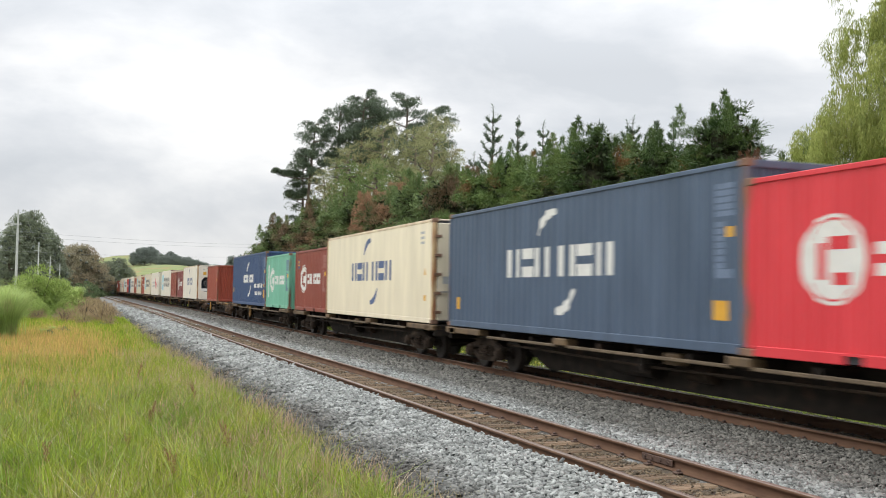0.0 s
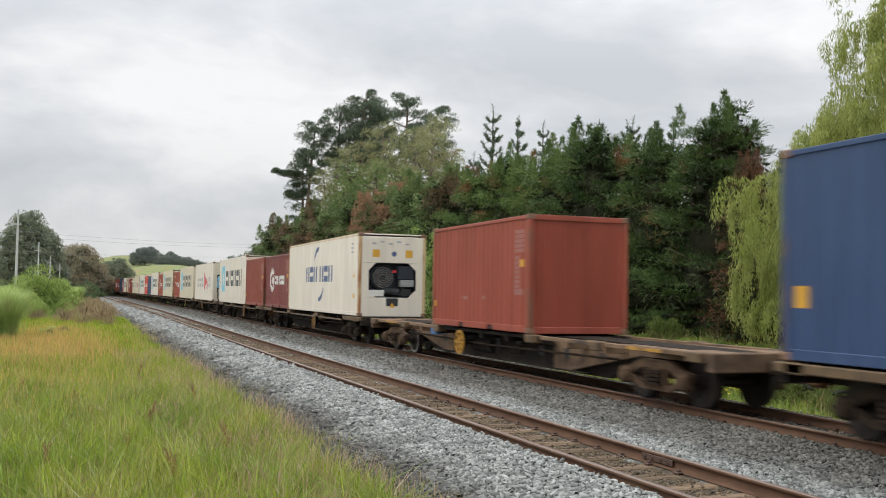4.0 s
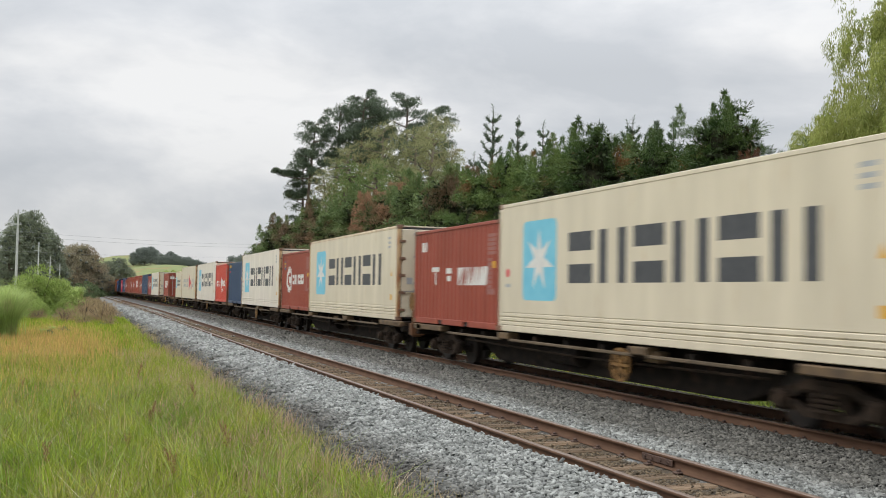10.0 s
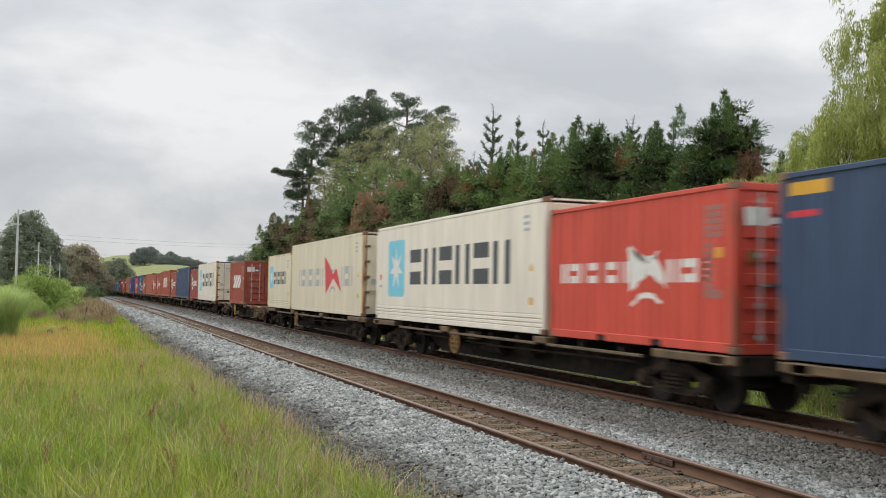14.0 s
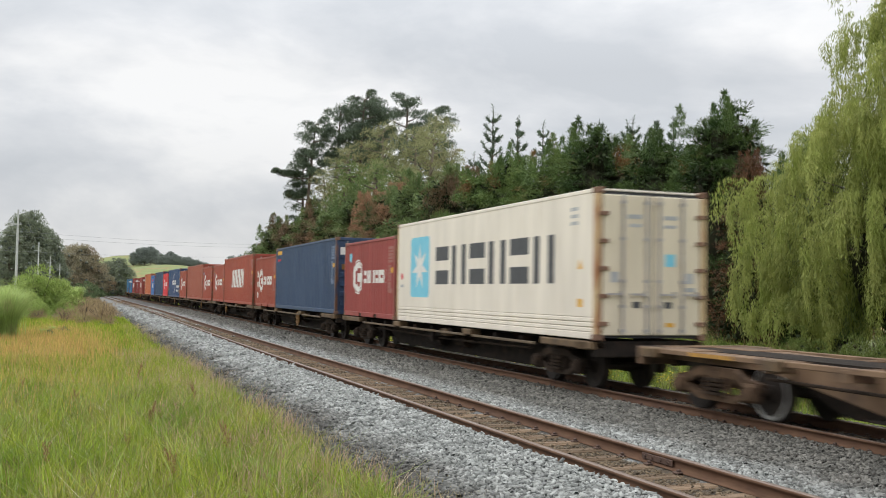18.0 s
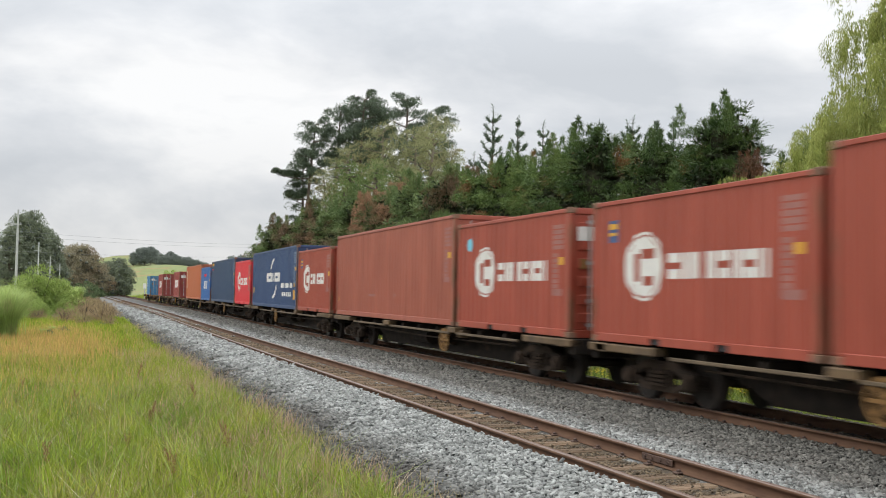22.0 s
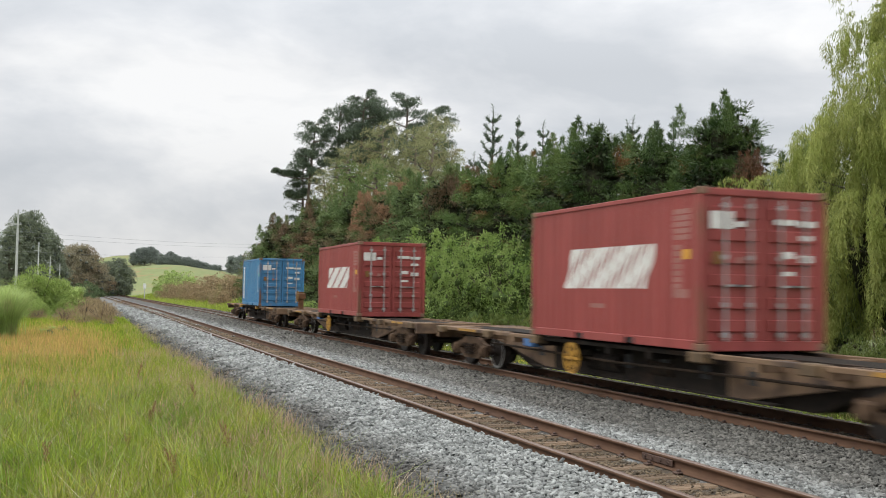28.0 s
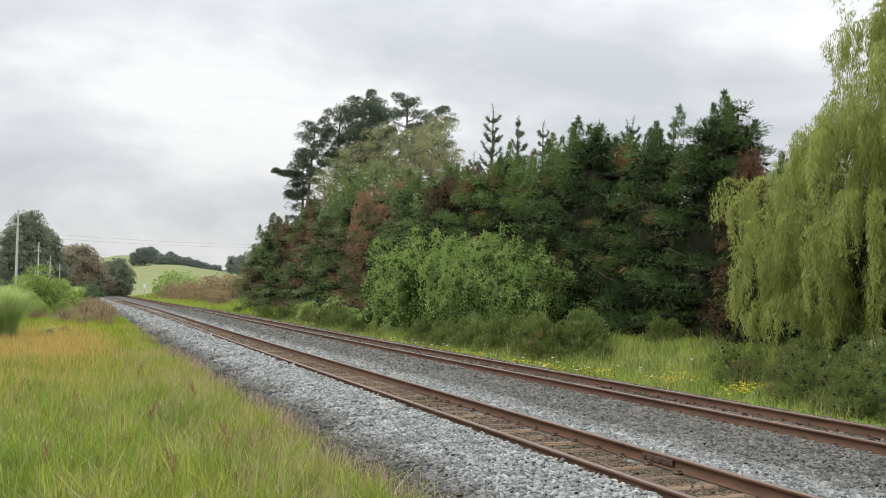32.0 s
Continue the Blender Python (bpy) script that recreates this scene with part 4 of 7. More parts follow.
def disc(u, v, r, L, n=24, a0=0.0, a1=2 * pi):
    return [(u + r / L * cos(a0 + (a1 - a0) * i / n), v + r * sin(a0 + (a1 - a0) * i / n)) for i in range(n)]


def arc(u, v, r, w, L, a0, a1, n=10):
    inner, outer = [], []
    for i in range(n + 1):
        p, wd = a0 + (a1 - a0) * i / n, w * (0.25 + 0.75 * sin(pi * (0.15 + 0.8 * i / n)))
        inner.append((u + r / L * cos(p), v + r * sin(p)))
        outer.append((u + (r + wd) / L * cos(p), v + (r + wd) * sin(p)))
    return [[[inner[i], outer[i], outer[i + 1], inner[i + 1]] for i in range(n)]]


def star(u, v, r, L, n=7):
    rim = [(u + (r if i % 2 == 0 else r * 0.36) / L * sin(pi * i / n), v + (r if i % 2 == 0 else r * 0.36) * cos(pi * i / n)) for i in range(2 * n)]
    return [[(u, v), rim[i], rim[(i + 1) % (2 * n)]] for i in range(2 * n)]


def rounded(u0, u1, v0, v1, r, L):
    pts = []
    for cu, cv, a in ((u1 - r / L, v1 - r, 0), (u0 + r / L, v1 - r, 90), (u0 + r / L, v0 + r, 180), (u1 - r / L, v0 + r, 270)):
        pts += [(cu + r / L * cos(radians(a + k * 22.5)), cv + r * sin(radians(a + k * 22.5))) for k in range(5)]
    return pts


def code_columns(root, L, h, mat, yellow=True):
    """Small registration panels by the leading corner, unreadable, as bars."""
    e = 1 - 0.34 / L
    rows = [(e - 0.46 / L, e, h - 0.40 - 0.105 * i, h - 0.32 - 0.105 * i) for i in range(5)]
    rows += [(e - 0.46 / L, e - 0.24 / L, h - 0.98 - 0.105 * i, h - 0.90 - 0.105 * i) for i in range(7)]
    rows += [(e - 0.46 / L, e - 0.02 / L, h - 1.76, h - 1.62)]
    mark(root, L, [[(a, c), (b, c), (b, d), (a, d)] for a, b, c, d in rows], mat, "faint columns of small marks", joined=True)
    if yellow:
        mark(root, L, [[(e - 0.20 / L, h - 1.14), (e, h - 1.14), (e, h - 0.98), (e - 0.20 / L, h - 0.98)]], "mark_yellow")


def box_at(u0, u1, v0, v1):
    return [(u0, v0), (u1, v0), (u1, v1), (u0, v1)]


def ring_word(root, L, h, body, mat="mark_white"):
    """A white disc with slots cut out of it, and a row of blocks."""
    c, v, r = 0.285, 1.36, 0.60
    mark(root, L, [disc(c, v, r, L, 28)], mat, "white disc")
    mark(root, L, [box_at(c - 0.10 / L, c + 0.36 / L, v + 0.13, v + 0.30), box_at(c + 0.02 / L, c + 0.34 / L, v - 0.33, v - 0.17),
                   box_at(c - 0.26 / L, c - 0.14 / L, v - 0.26, v + 0.22)], body, "slot in the disc", 0.003)
    mark(root, L, arc(c, v, 0.52, 0.03, L, radians(35), radians(150)) + arc(c, v, 0.52, 0.03, L, radians(215), radians(325)), body, "thin cut in the disc", 0.003)
    mark(root, L, blocks(0.40, 0.55, 1.14, 1.56, 2, L, 0.88, 0, 0.34) + blocks(0.575, 0.83, 1.14, 1.56, 5, L, 0.84, 0, 0.34), mat, "white word as bars")


def swoosh_words(root, L, h, mat):
    mark(root, L, blocks(0.300, 0.475, 1.22, 1.84, 3, L) + blocks(0.505, 0.690, 1.22, 1.84, 3, L), mat, "two words as bars")
    mark(root, L, arc(0.508, 1.22, 1.28, 0.20, L, radians(97), radians(138)), mat, "curved stripe")
    mark(root, L, arc(0.482, 1.84, 1.28, 0.20, L, radians(277), radians(318)), mat, "curved stripe")


def star_word(root, L, h, small=False):
    if small:
        sq, w, v0, v1, t0, t1 = (0.09, 0.245), (0.265, 0.80), 0.95, 2.05, 1.15, 1.75
    else:
        sq, w, v0, v1, t0, t1 = (0.105, 0.235), (0.268, 0.866), 0.72, 2.42, 1.08, 2.08
    mark(root, L, [rounded(sq[0], sq[1], v0, v1, 0.14, L)], "mark_cyan", "light blue rounded square")
    mark(root, L, [star((sq[0] + sq[1]) / 2, (v0 + v1) / 2, (v1 - v0) * 0.40, L)], "mark_white", "white star", 0.003)
    mark(root, L, blocks(w[0], w[1], t0, t1, 6, L, 0.80, 0, 0.25), "mark_grey", "dark grey word as bars")


def bow_words(root, L, h, text, bow, w0=(0.135, 0.52), b0=(0.545, 0.750), w1=(0.752, 0.885), v=1.4, th=0.36, bh=0.80):
    mark(root, L, blocks(w0[0], w0[1], v - th, v + th, 7, L, 0.80, 0, 0.20), text, "word as bars")
    mark(root, L, blocks(w1[0], w1[1], v - th, v + th, 3, L, 0.84, 0, 0.20), text, "word as bars")
    a, b = b0
    m = (a + b) / 2
    mark(root, L, [[(a - 0.01, v + bh * 1.05), (m - 0.02, v + 0.28), (m + 0.01, v - 0.02), (a + 0.01, v - bh * 0.85)], [(m, v + 0.10), (b - 0.055, v + 0.32), (b + 0.005, v - bh * 0.72), (m, v - 0.02)]], bow, "bow-shaped emblem")
    mark(root, L, arc(m, v + 0.98, 0.72, 0.10, L, radians(225), radians(300)) + arc(m, v - 1.25, 0.80, 0.10, L, radians(60), radians(128)), "mark_mid" if text != "mark_white" else "mark_white", "")


def slanted_word(root, L, h, u0, u1, v0, v1, n, fill=0.82):
    mark(root, L, blocks(u0, u1, v0, v1, n, L, fill, 0.30, 0.36), "mark_white", "slanted white word as bars")


def column_word(root, L, u0, u1, v0, v1, n, mat="mark_white", fill=0.78):
    step = (v1 - v0) / n
    mark(root, L, [[(u0, v0 + step * i), (u1, v0 + step * i), (u1, v0 + step * (i + fill)), (u0, v0 + step * (i + fill))] for i in range(n)], mat, "upright column of bars")


def corner_tag(root, L, h, mats=("mark_yellow",), u=0.03, w=0.085, v=0.30, hh=0.20):
    for i, mt in enumerate(mats):
        mark(root, L, [[(u, h - v - 0.30 * i), (u + w * (1 - 0.3 * i), h - v - 0.30 * i), (u + w * (1 - 0.3 * i), h - v - 0.30 * i + hh * (1 - 0.5 * i)), (u, h - v - 0.30 * i + hh * (1 - 0.5 * i))]], mt)


L20, L40, STD, HIGH = 6.058, 12.192, 2.591, 2.896


def build_container(kind, L, h, mat, look_of, front, label):
    if kind == "dry":
        root = dry_box("", L, h, mat, front)
    else:
        root = reefer_box(look_of, L, h, mat, front, "rusty_white" if look_of in ("swoosh", "stains") or front == "doors" else mat, look_of in ("star", "stains"))
    root["label"] = label
    pale = "mark_pale_blue" if mat in ("steel_blue", "navy", "deep_blue", "royal_blue", "sky_blue", "mint") else "mark_pale"
    if look_of == "column_low":
        code_columns(root, L, h - 0.1, "mark_white_small", False)
    elif kind == "dry":
        code_columns(root, L, h, pale)
    else:
        e = 1 - 0.75 / L
        mark(root, L, [[(e - 0.3 / L, h - 0.40 - 0.14 * i), (e, h - 0.40 - 0.14 * i), (e, h - 0.33 - 0.14 * i), (e - 0.3 / L, h - 0.33 - 0.14 * i)] for i in range(3)], "mark_mid", joined=True)
        mark(root, L, [[(e, 1.35), (e + 0.2 / L, 1.35), (e + 0.1 / L, 1.55)], [(e, 0.62), (e + 0.2 / L, 0.62), (e + 0.2 / L, 0.78), (e, 0.78)]], "mark_yellow")
    if look_of == "ring":
        ring_word(root, L, h, mat)
    elif look_of == "peeled":
        mark(root, L, bars(0.085, 0.165, 1.98, 2.24, 2, L, 0.8), "mark_white", "small white bars")
        mark(root, L, [box_at(0.235, 0.325, 1.42, 1.54), box_at(0.262, 0.292, 1.06, 1.42), box_at(0.41, 0.48, 1.36, 1.50), box_at(0.43, 0.475, 1.16, 1.30)] + blocks(0.53, 0.86, 1.05, 1.50, 4, L, 0.80, 0.10, 0.36), "mark_white", "patchy white word as bars")
    elif look_of == "ring_tag":
        ring_word(root, L, h, mat)
        mark(root, L, [box_at(0.085, 0.150, h - 0.78, h - 0.38)], "mark_blue", "dark blue tag")
        mark(root, L, [box_at(0.096, 0.140, h - 0.54, h - 0.44), box_at(0.096, 0.128, h - 0.66, h - 0.60)], "mark_yellow", "", 0.003)
    elif look_of == "ring_dot":
        ring_word(root, L, h, mat)
        mark(root, L, [disc(0.13, h - 0.55, 0.17, L)], "mark_cyan", "light blue round sticker")
    elif look_of == "ring_column":
        ring_word(root, L, h, mat)
        column_word(root, L, 0.09, 0.155, 0.45, 2.1, 3, fill=0.55)
    elif look_of == "mint":
        ring_word(root, L, h, mat)
        column_word(root, L, 0.075, 0.135, 0.5, 2.15, 9, fill=0.88)
    elif look_of == "swoosh":
        swoosh_words(root, L, h, "mark_blue")
    elif look_of == "swoosh_white":
        swoosh_words(root, L, h, "mark_white")
        mark(root, L, [[(0.045, 0.45), (0.06, 0.45), (0.06, 0.75), (0.045, 0.75)], [(0.93, 0.5), (0.965, 0.5), (0.965, 0.8), (0.93, 0.8)]], "mark_yellow")
    elif look_of == "swoosh_lines":
        mark(root, L, blocks(0.365, 0.505, 1.28, 1.72, 3, L, 0.88, 0, 0.32) + blocks(0.515, 0.665, 1.28, 1.72, 3, L, 0.88, 0, 0.32), "mark_white", "two words as bars")
        mark(root, L, arc(0.555, 0.80, 1.55, 0.19, L, radians(99), radians(148)), "mark_white", "curved stripe")
        mark(root, L, arc(0.485, 2.10, 1.55, 0.19, L, radians(279), radians(328)), "mark_white", "curved stripe")
        mark(root, L, bars(0.69, 0.91, 0.98, 1.20, 12, L, 0.7) + bars(0.70, 0.89, 0.58, 0.78, 13, L, 0.7), "mark_white", "two lines as bars")
        mark(root, L, [box_at(0.018, 0.040, 0.72, 1.02)], "mark_yellow")
        mark(root, L, [box_at(0.935, 0.968, 0.45, 0.88), box_at(0.945, 0.966, 1.02, 1.20)], "mark_yellow")
    elif look_of == "star":
        star_word(root, L, h, L < 8)
        mark(root, L, [disc(0.040, 1.32, 0.10, L, 14)], "mark_red", "small red sticker")
        mark(root, L, [box_at(0.030, 0.052, 1.00, 1.08)], "mark_mid")
    elif look_of == "stains":
        star_word(root, L, h, L < 8)
    elif look_of == "bow":
        bow_words(root, L, h, "mark_mid", "mark_red")
    elif look_of == "bow_white":
        bow_words(root, L, h, "mark_white", "mark_white", (0.066, 0.50), (0.50, 0.70), (0.70, 0.89), 1.27, 0.19, 0.42)
    elif look_of == "slant":
        slanted_word(root, L, h, 0.295, 0.70, 1.0, 2.1, 7)
    elif look_of == "slant_panel":
        slanted_word(root, L, h, 0.24, 0.74, 0.98, 1.74, 7, 0.9)
        mark(root, L, [[(0.42, 0.62), (0.50, 0.62), (0.50, 0.70), (0.42, 0.70)]], "mark_pale")
    elif look_of == "small_tag":
        corner_tag(root, L, h, ("mark_yellow", "mark_red"), 0.03, 0.08 if L > 8 else 0.13, 0.34, 0.18)
    elif look_of == "crest":
        mark(root, L, [[(0.30, h - 0.55), (0.62, h - 0.55), (0.55, h - 0.78), (0.37, h - 0.78)]], "mark_red", "red crest")
        mark(root, L, blocks(0.28, 0.66, 0.90, 1.5, 3, L, 0.85, 0.14, 0.34), "mark_white", "white word as bars")
    elif look_of == "column":
        column_word(root, L, 0.045, 0.072, 0.62 * h - 0.9, 0.62 * h + 0.75, 6)
    elif look_of == "column_low":
        column_word(root, L, 0.055, 0.115, 0.36, 2.22, 12, fill=0.86)
        mark(root, L, [[(0.82, 1.72), (0.87, 1.72), (0.87, 1.95), (0.82, 1.95)]], "mark_pale_blue")
        mark(root, L, [[(0.92, 1.60), (0.965, 1.60), (0.965, 1.78), (0.92, 1.78)]], "mint")
    elif look_of == "plain_brown":
        mark(root, L, [[(0.57, 0.72), (0.585, 0.72), (0.585, 0.80), (0.57, 0.80)], [(0.35, 0.7), (0.41, 0.7), (0.41, 0.78), (0.35, 0.78)]], "mark_pale")
        mark(root, L, [[(0.015, 0.5), (0.03, 0.5), (0.03, 0.66), (0.015, 0.66)]], "mark_yellow")
    return root


# ---- container wagons ----
def wheelset_mesh():
    g = Geo()
    for sx in (-1, 1):
        x = sx * 0.545
        g.cyl(0, (x, 0, 0), 0.415, 0.055, 28)
        g.cyl(0, (x - sx * 0.075, 0, 0), 0.445, 0.016, 28)
        g.cyl(0, (x + sx * 0.075, 0, 0), 0.13, 0.05, 14)
        for k in range(4):
            a = k * pi / 2
            g.box(x + sx * 0.05 - 0.012, x + sx * 0.05 + 0.012, 0.22 * cos(a) - 0.05, 0.22 * cos(a) + 0.05, 0.22 * sin(a) - 0.05, 0.22 * sin(a) + 0.05)
    g.cyl(0, (0, 0, 0), 0.075, 0.80, 12)
    return g.mesh("wheelset", "wheel")


def tread_mesh(sx):
    g = Geo()
    for k in range(28):
        a, b = 2 * pi * k / 28, 2 * pi * (k + 1) / 28
        g.poly([(sx * 0.605, 0.40 * cos(a), 0.40 * sin(a)), (sx * 0.605, 0.40 * cos(b), 0.40 * sin(b)), (sx * 0.605, 0.345 * cos(b), 0.345 * sin(b)), (sx * 0.605, 0.345 * cos(a), 0.345 * sin(a))])
    return g.mesh("wheel_rim", "tread")


WHEELSET, RIMS = wheelset_mesh(), (tread_mesh(-1), tread_mesh(1))
WHEELS = []


def build_bogie(root, y, bright=False, mat="bogie"):
    bolster = Geo().box(-0.95, 0.95, -0.17, 0.17, 0.42, 0.70, 0.03).cyl(2, (0, 0, 0.76), 0.22, 0.06, 14)
    bg = part("bogie", bolster, mat, root, "grimy cast steel bogie", pose(0, y, 0))
    for sx in (-1, 1):
        x0, x1 = sorted((sx * 0.82, sx * 0.94))
        top = [(-1.06, 0.44), (-1.06, 0.57), (-0.72, 0.62), (-0.42, 0.74), (0.42, 0.74), (0.72, 0.62), (1.06, 0.57), (1.06, 0.44), (0.70, 0.47), (0.40, 0.60), (-0.40, 0.60), (-0.70, 0.47)]
        low = [(-0.97, 0.45), (-0.46, 0.22), (0.46, 0.22), (0.97, 0.45), (0.80, 0.48), (0.40, 0.32), (-0.40, 0.32), (-0.80, 0.48)]
        fr = Geo().prism(top, 0, x0, x1).prism(low, 0, x0 + 0.008, x1 - 0.008)
        for yp in (-0.29, 0.29):
            fr.box(x0 + 0.004, x1 - 0.004, yp - 0.05, yp + 0.05, 0.28, 0.64, 0.01)
        part("side_frame", fr, mat, bg)
        sp = Geo()
        for k in (-0.16, 0.0, 0.16):
            for j in range(4):
                sp.cyl(2, (sx * 0.97, k, 0.34 + 0.07 * j), 0.075, 0.022, 10)
        part("spring_nest", sp, "bogie", bg)["kind"] = "stuff"
        for yy in (-0.89, 0.89):
            part("axle_box", Geo().box(min(sx * 0.84, sx * 1.03), max(sx * 0.84, sx * 1.03), yy - 0.15, yy + 0.15, 0.28, 0.56, 0.04).cyl(0, (sx * 1.04, yy, 0.42), 0.10, 0.03, 12), mat, bg)
        for yb in (-0.43, 0.43):
            part("brake_block", Geo().box(sx * 0.545 - 0.05, sx * 0.545 + 0.05, yb - 0.03, yb + 0.03, 0.25, 0.6, 0.01), "bogie", bg)
    for yy in (-0.89, 0.89):
        ws = part("wheelset", WHEELSET, "wheel", bg, "steel wheelset", pose(0, yy, 0.42))
        WHEELS.append((root, ws, yy))
    if bright:
        for rim in RIMS:
            part("wheel_rim", rim, "tread", bg, "bright wheel rim", pose(0, -0.89, 0.42))
    return bg


def wheel_ring(r, x):
    g = Geo()
    for k in range(16):
        a, b = 2 * pi * k / 16, 2 * pi * (k + 1) / 16
        g.prism([(r * cos(a), r * sin(a)), (r * cos(b), r * sin(b)), ((r - 0.05) * cos(b), (r - 0.05) * sin(b)), ((r - 0.05) * cos(a), (r - 0.05) * sin(a))], 0, x - 0.02, x + 0.02)
    for k in range(4):
        a = k * pi / 4
        c, s = cos(a), sin(a)
        g.prism([(r * c - 0.025 * s, r * s + 0.025 * c), (r * c + 0.025 * s, r * s - 0.025 * c), (-r * c + 0.025 * s, -r * s - 0.025 * c), (-r * c - 0.025 * s, -r * s + 0.025 * c)], 0, x - 0.012, x + 0.012)
    g.cyl(0, (x, 0, 0), 0.06, 0.04, 10)
    return g


DECK = 0.985


def build_wagon(length, deep, label, brake_side=1, yellow=False):
    """A bogie container flat: open frame with thin side rails, or deep tapered sills."""
    root = thing("container_wagon", label, "railway wagon", "wagons of the freight train")
    hl = length / 2
    by = hl - 1.95
    frame_mat = "wagon_brown" if deep else "wagon_black"
    if deep:
        for sx in (-1, 1):
            x0, x1 = sorted((sx * 0.60, sx * 0.66))
            mid = min(3.0, hl - 5.8)
            # sill middle in black: the container's shade is put into its colour
            sill = part("side_sill", Geo().box(x0, x1, -mid, mid, 0.27, 0.92, 0.005), "wagon_black", root, "middle of the deep side sill, blackened for the container's shade")
            for sy in (-1, 1):
                out = [(sy * mid, 0.92), (sy * (hl - 0.15), 0.92), (sy * (hl - 0.15), 0.76), (sy * (hl - 2.9), 0.74), (sy * (hl - 5.6), 0.27), (sy * mid, 0.27)]
                part("sill_end", Geo().prism(out, 0, x0, x1), "wagon_brown", root, "dusty brown tapered end of the side sill")
            part("sill_flange", Geo().box(min(sx * 0.56, sx * 0.73), max(sx * 0.56, sx * 0.73), -hl + 4.9, hl - 4.9, 0.25, 0.28, 0.006), "wagon_black", sill)
            for k in range(7):
                yy = -3.6 + 1.2 * k
                # openings are dark plates on the sill, with their shade as colour
                part("sill_opening", Geo().box(sx * 0.6625 - 0.004, sx * 0.6625 + 0.004, yy - 0.11, yy + 0.11, 0.50, 0.78, 0.003), "dark", sill, "dark plate standing for the shade of a sill opening")
            for yy in (-hl + 3.6, hl - 3.6, -2.9, 2.9):
                part("container_pad", Geo().box(min(sx * 0.98, sx * 1.24), max(sx * 0.98, sx * 1.24), yy - 0.18, yy + 0.18, 0.80, 0.972, 0.02), "pad_yellow" if yellow and abs(yy) < 3 else "block", root)
        for sx in (-1, 1):
            # the beam piece under the container is black to paint its shade
            for a, b, mt in ((-hl + 0.16, -3.2, "wagon_brown"), (3.2, hl - 0.16, "wagon_brown"), (-3.2, 3.2, "wagon_black")):
                part("deck_beam", Geo().box(min(sx * 0.98, sx * 1.10), max(sx * 0.98, sx * 1.10), a, b, 0.875, 0.955, 0.01), mt, root)
        for sx in (-1, 1):
            for sy in (-1, 1):
                part("painted_stripe", Geo().box(min(sx * 1.10, sx * 1.106), max(sx * 1.10, sx * 1.106), min(sy * (hl - 1.5), sy * (hl - 2.6)), max(sy * (hl - 1.5), sy * (hl - 2.6)), 0.885, 0.945), "pad_yellow", root, "faded yellow stripe")
        for a, b in ((-hl + 0.16, -hl + 1.2), (hl - 1.2, hl - 0.16)):
            for sx in (-1, 1):
                part("deck_plate", Geo().box(min(sx * 0.30, sx * 0.96), max(sx * 0.30, sx * 0.96), a, b, 0.925, 0.95, 0.005), "wagon_brown", root)
                part("deck_brace", Geo().prism([(sx * 0.40, sorted((a, b), key=abs)[0]), (sx * 1.0, sorted((a, b), key=abs)[0]), (sx * 0.52, sorted((a, b), key=abs)[0] * 0.72), (sx * 0.40, sorted((a, b), key=abs)[0] * 0.72)], 2, 0.90, 0.93), "wagon_brown", root)
    else:
        for sx in (-1, 1):
            for a, b in ((-hl + 2.6, -3.1), (-2.6, 2.6), (3.1, hl - 2.6)):
                part("side_rail", Geo().box(min(sx * 1.12, sx * 1.19), max(sx * 1.12, sx * 1.19), a, b, 0.775, 0.835, 0.012), "rail_grey", root, "thin weathered side rail")
            for yy in (-hl + 0.35, -2.85, 2.85, hl - 0.35):
                long = 1.1 if abs(yy) > 4 else 0.28
                off = (0.75 if yy < 0 else -0.75) if abs(yy) > 4 else 0
                part("container_pad", Geo().box(min(sx * 0.95, sx * 1.235), max(sx * 0.95, sx * 1.235), yy + off - long, yy + off + long, 0.815, 0.962, 0.02), "block", root, "pale scuffed bolster end")
    # made deep and wide to block light and darken the space under the wagon
    part("centre_sill", Geo().prism([(-hl + 0.1, 0.66), (-hl + 0.1, 0.94), (hl - 0.1, 0.94), (hl - 0.1, 0.66), (hl - 3.2, 0.62), (hl - 4.3, 0.21), (-hl + 4.3, 0.21), (-hl + 3.2, 0.62)], 0, -0.45, 0.45),
         "wagon_black", root)
    for k in range(9):
        yy = -hl + 3.4 + k * (length - 6.8) / 8
        # members near the middle stay black for the shade under the container
        part("cross_member", Geo().box(-1.12, 1.12, yy - 0.07, yy + 0.07, 0.76, 0.93, 0.01), frame_mat if abs(yy) > 4 else "wagon_black", root)
    for sy in (-1, 1):
        part("headstock", Geo().box(-1.15, 1.15, min(sy * hl, sy * (hl - 0.16)), max(sy * hl, sy * (hl - 0.16)), 0.66, 0.972, 0.02), frame_mat, root)
        cp = Geo().box(-0.11, 0.11, min(sy * hl, sy * (hl + 0.55)), max(sy * hl, sy * (hl + 0.55)), 0.62, 0.84, 0.03)
        cp.box(-0.17, 0.17, min(sy * (hl + 0.36), sy * (hl + 0.56)), max(sy * (hl + 0.36), sy * (hl + 0.56)), 0.58, 0.90, 0.04)
        part("coupler", cp, "bogie", root)
        part("brake_hose", Geo().tube([(0.35, sy * hl, 0.72), (0.36, sy * (hl + 0.25), 0.50), (0.30, sy * (hl + 0.5), 0.44)], [0.025, 0.025, 0.025]), "dark", root)
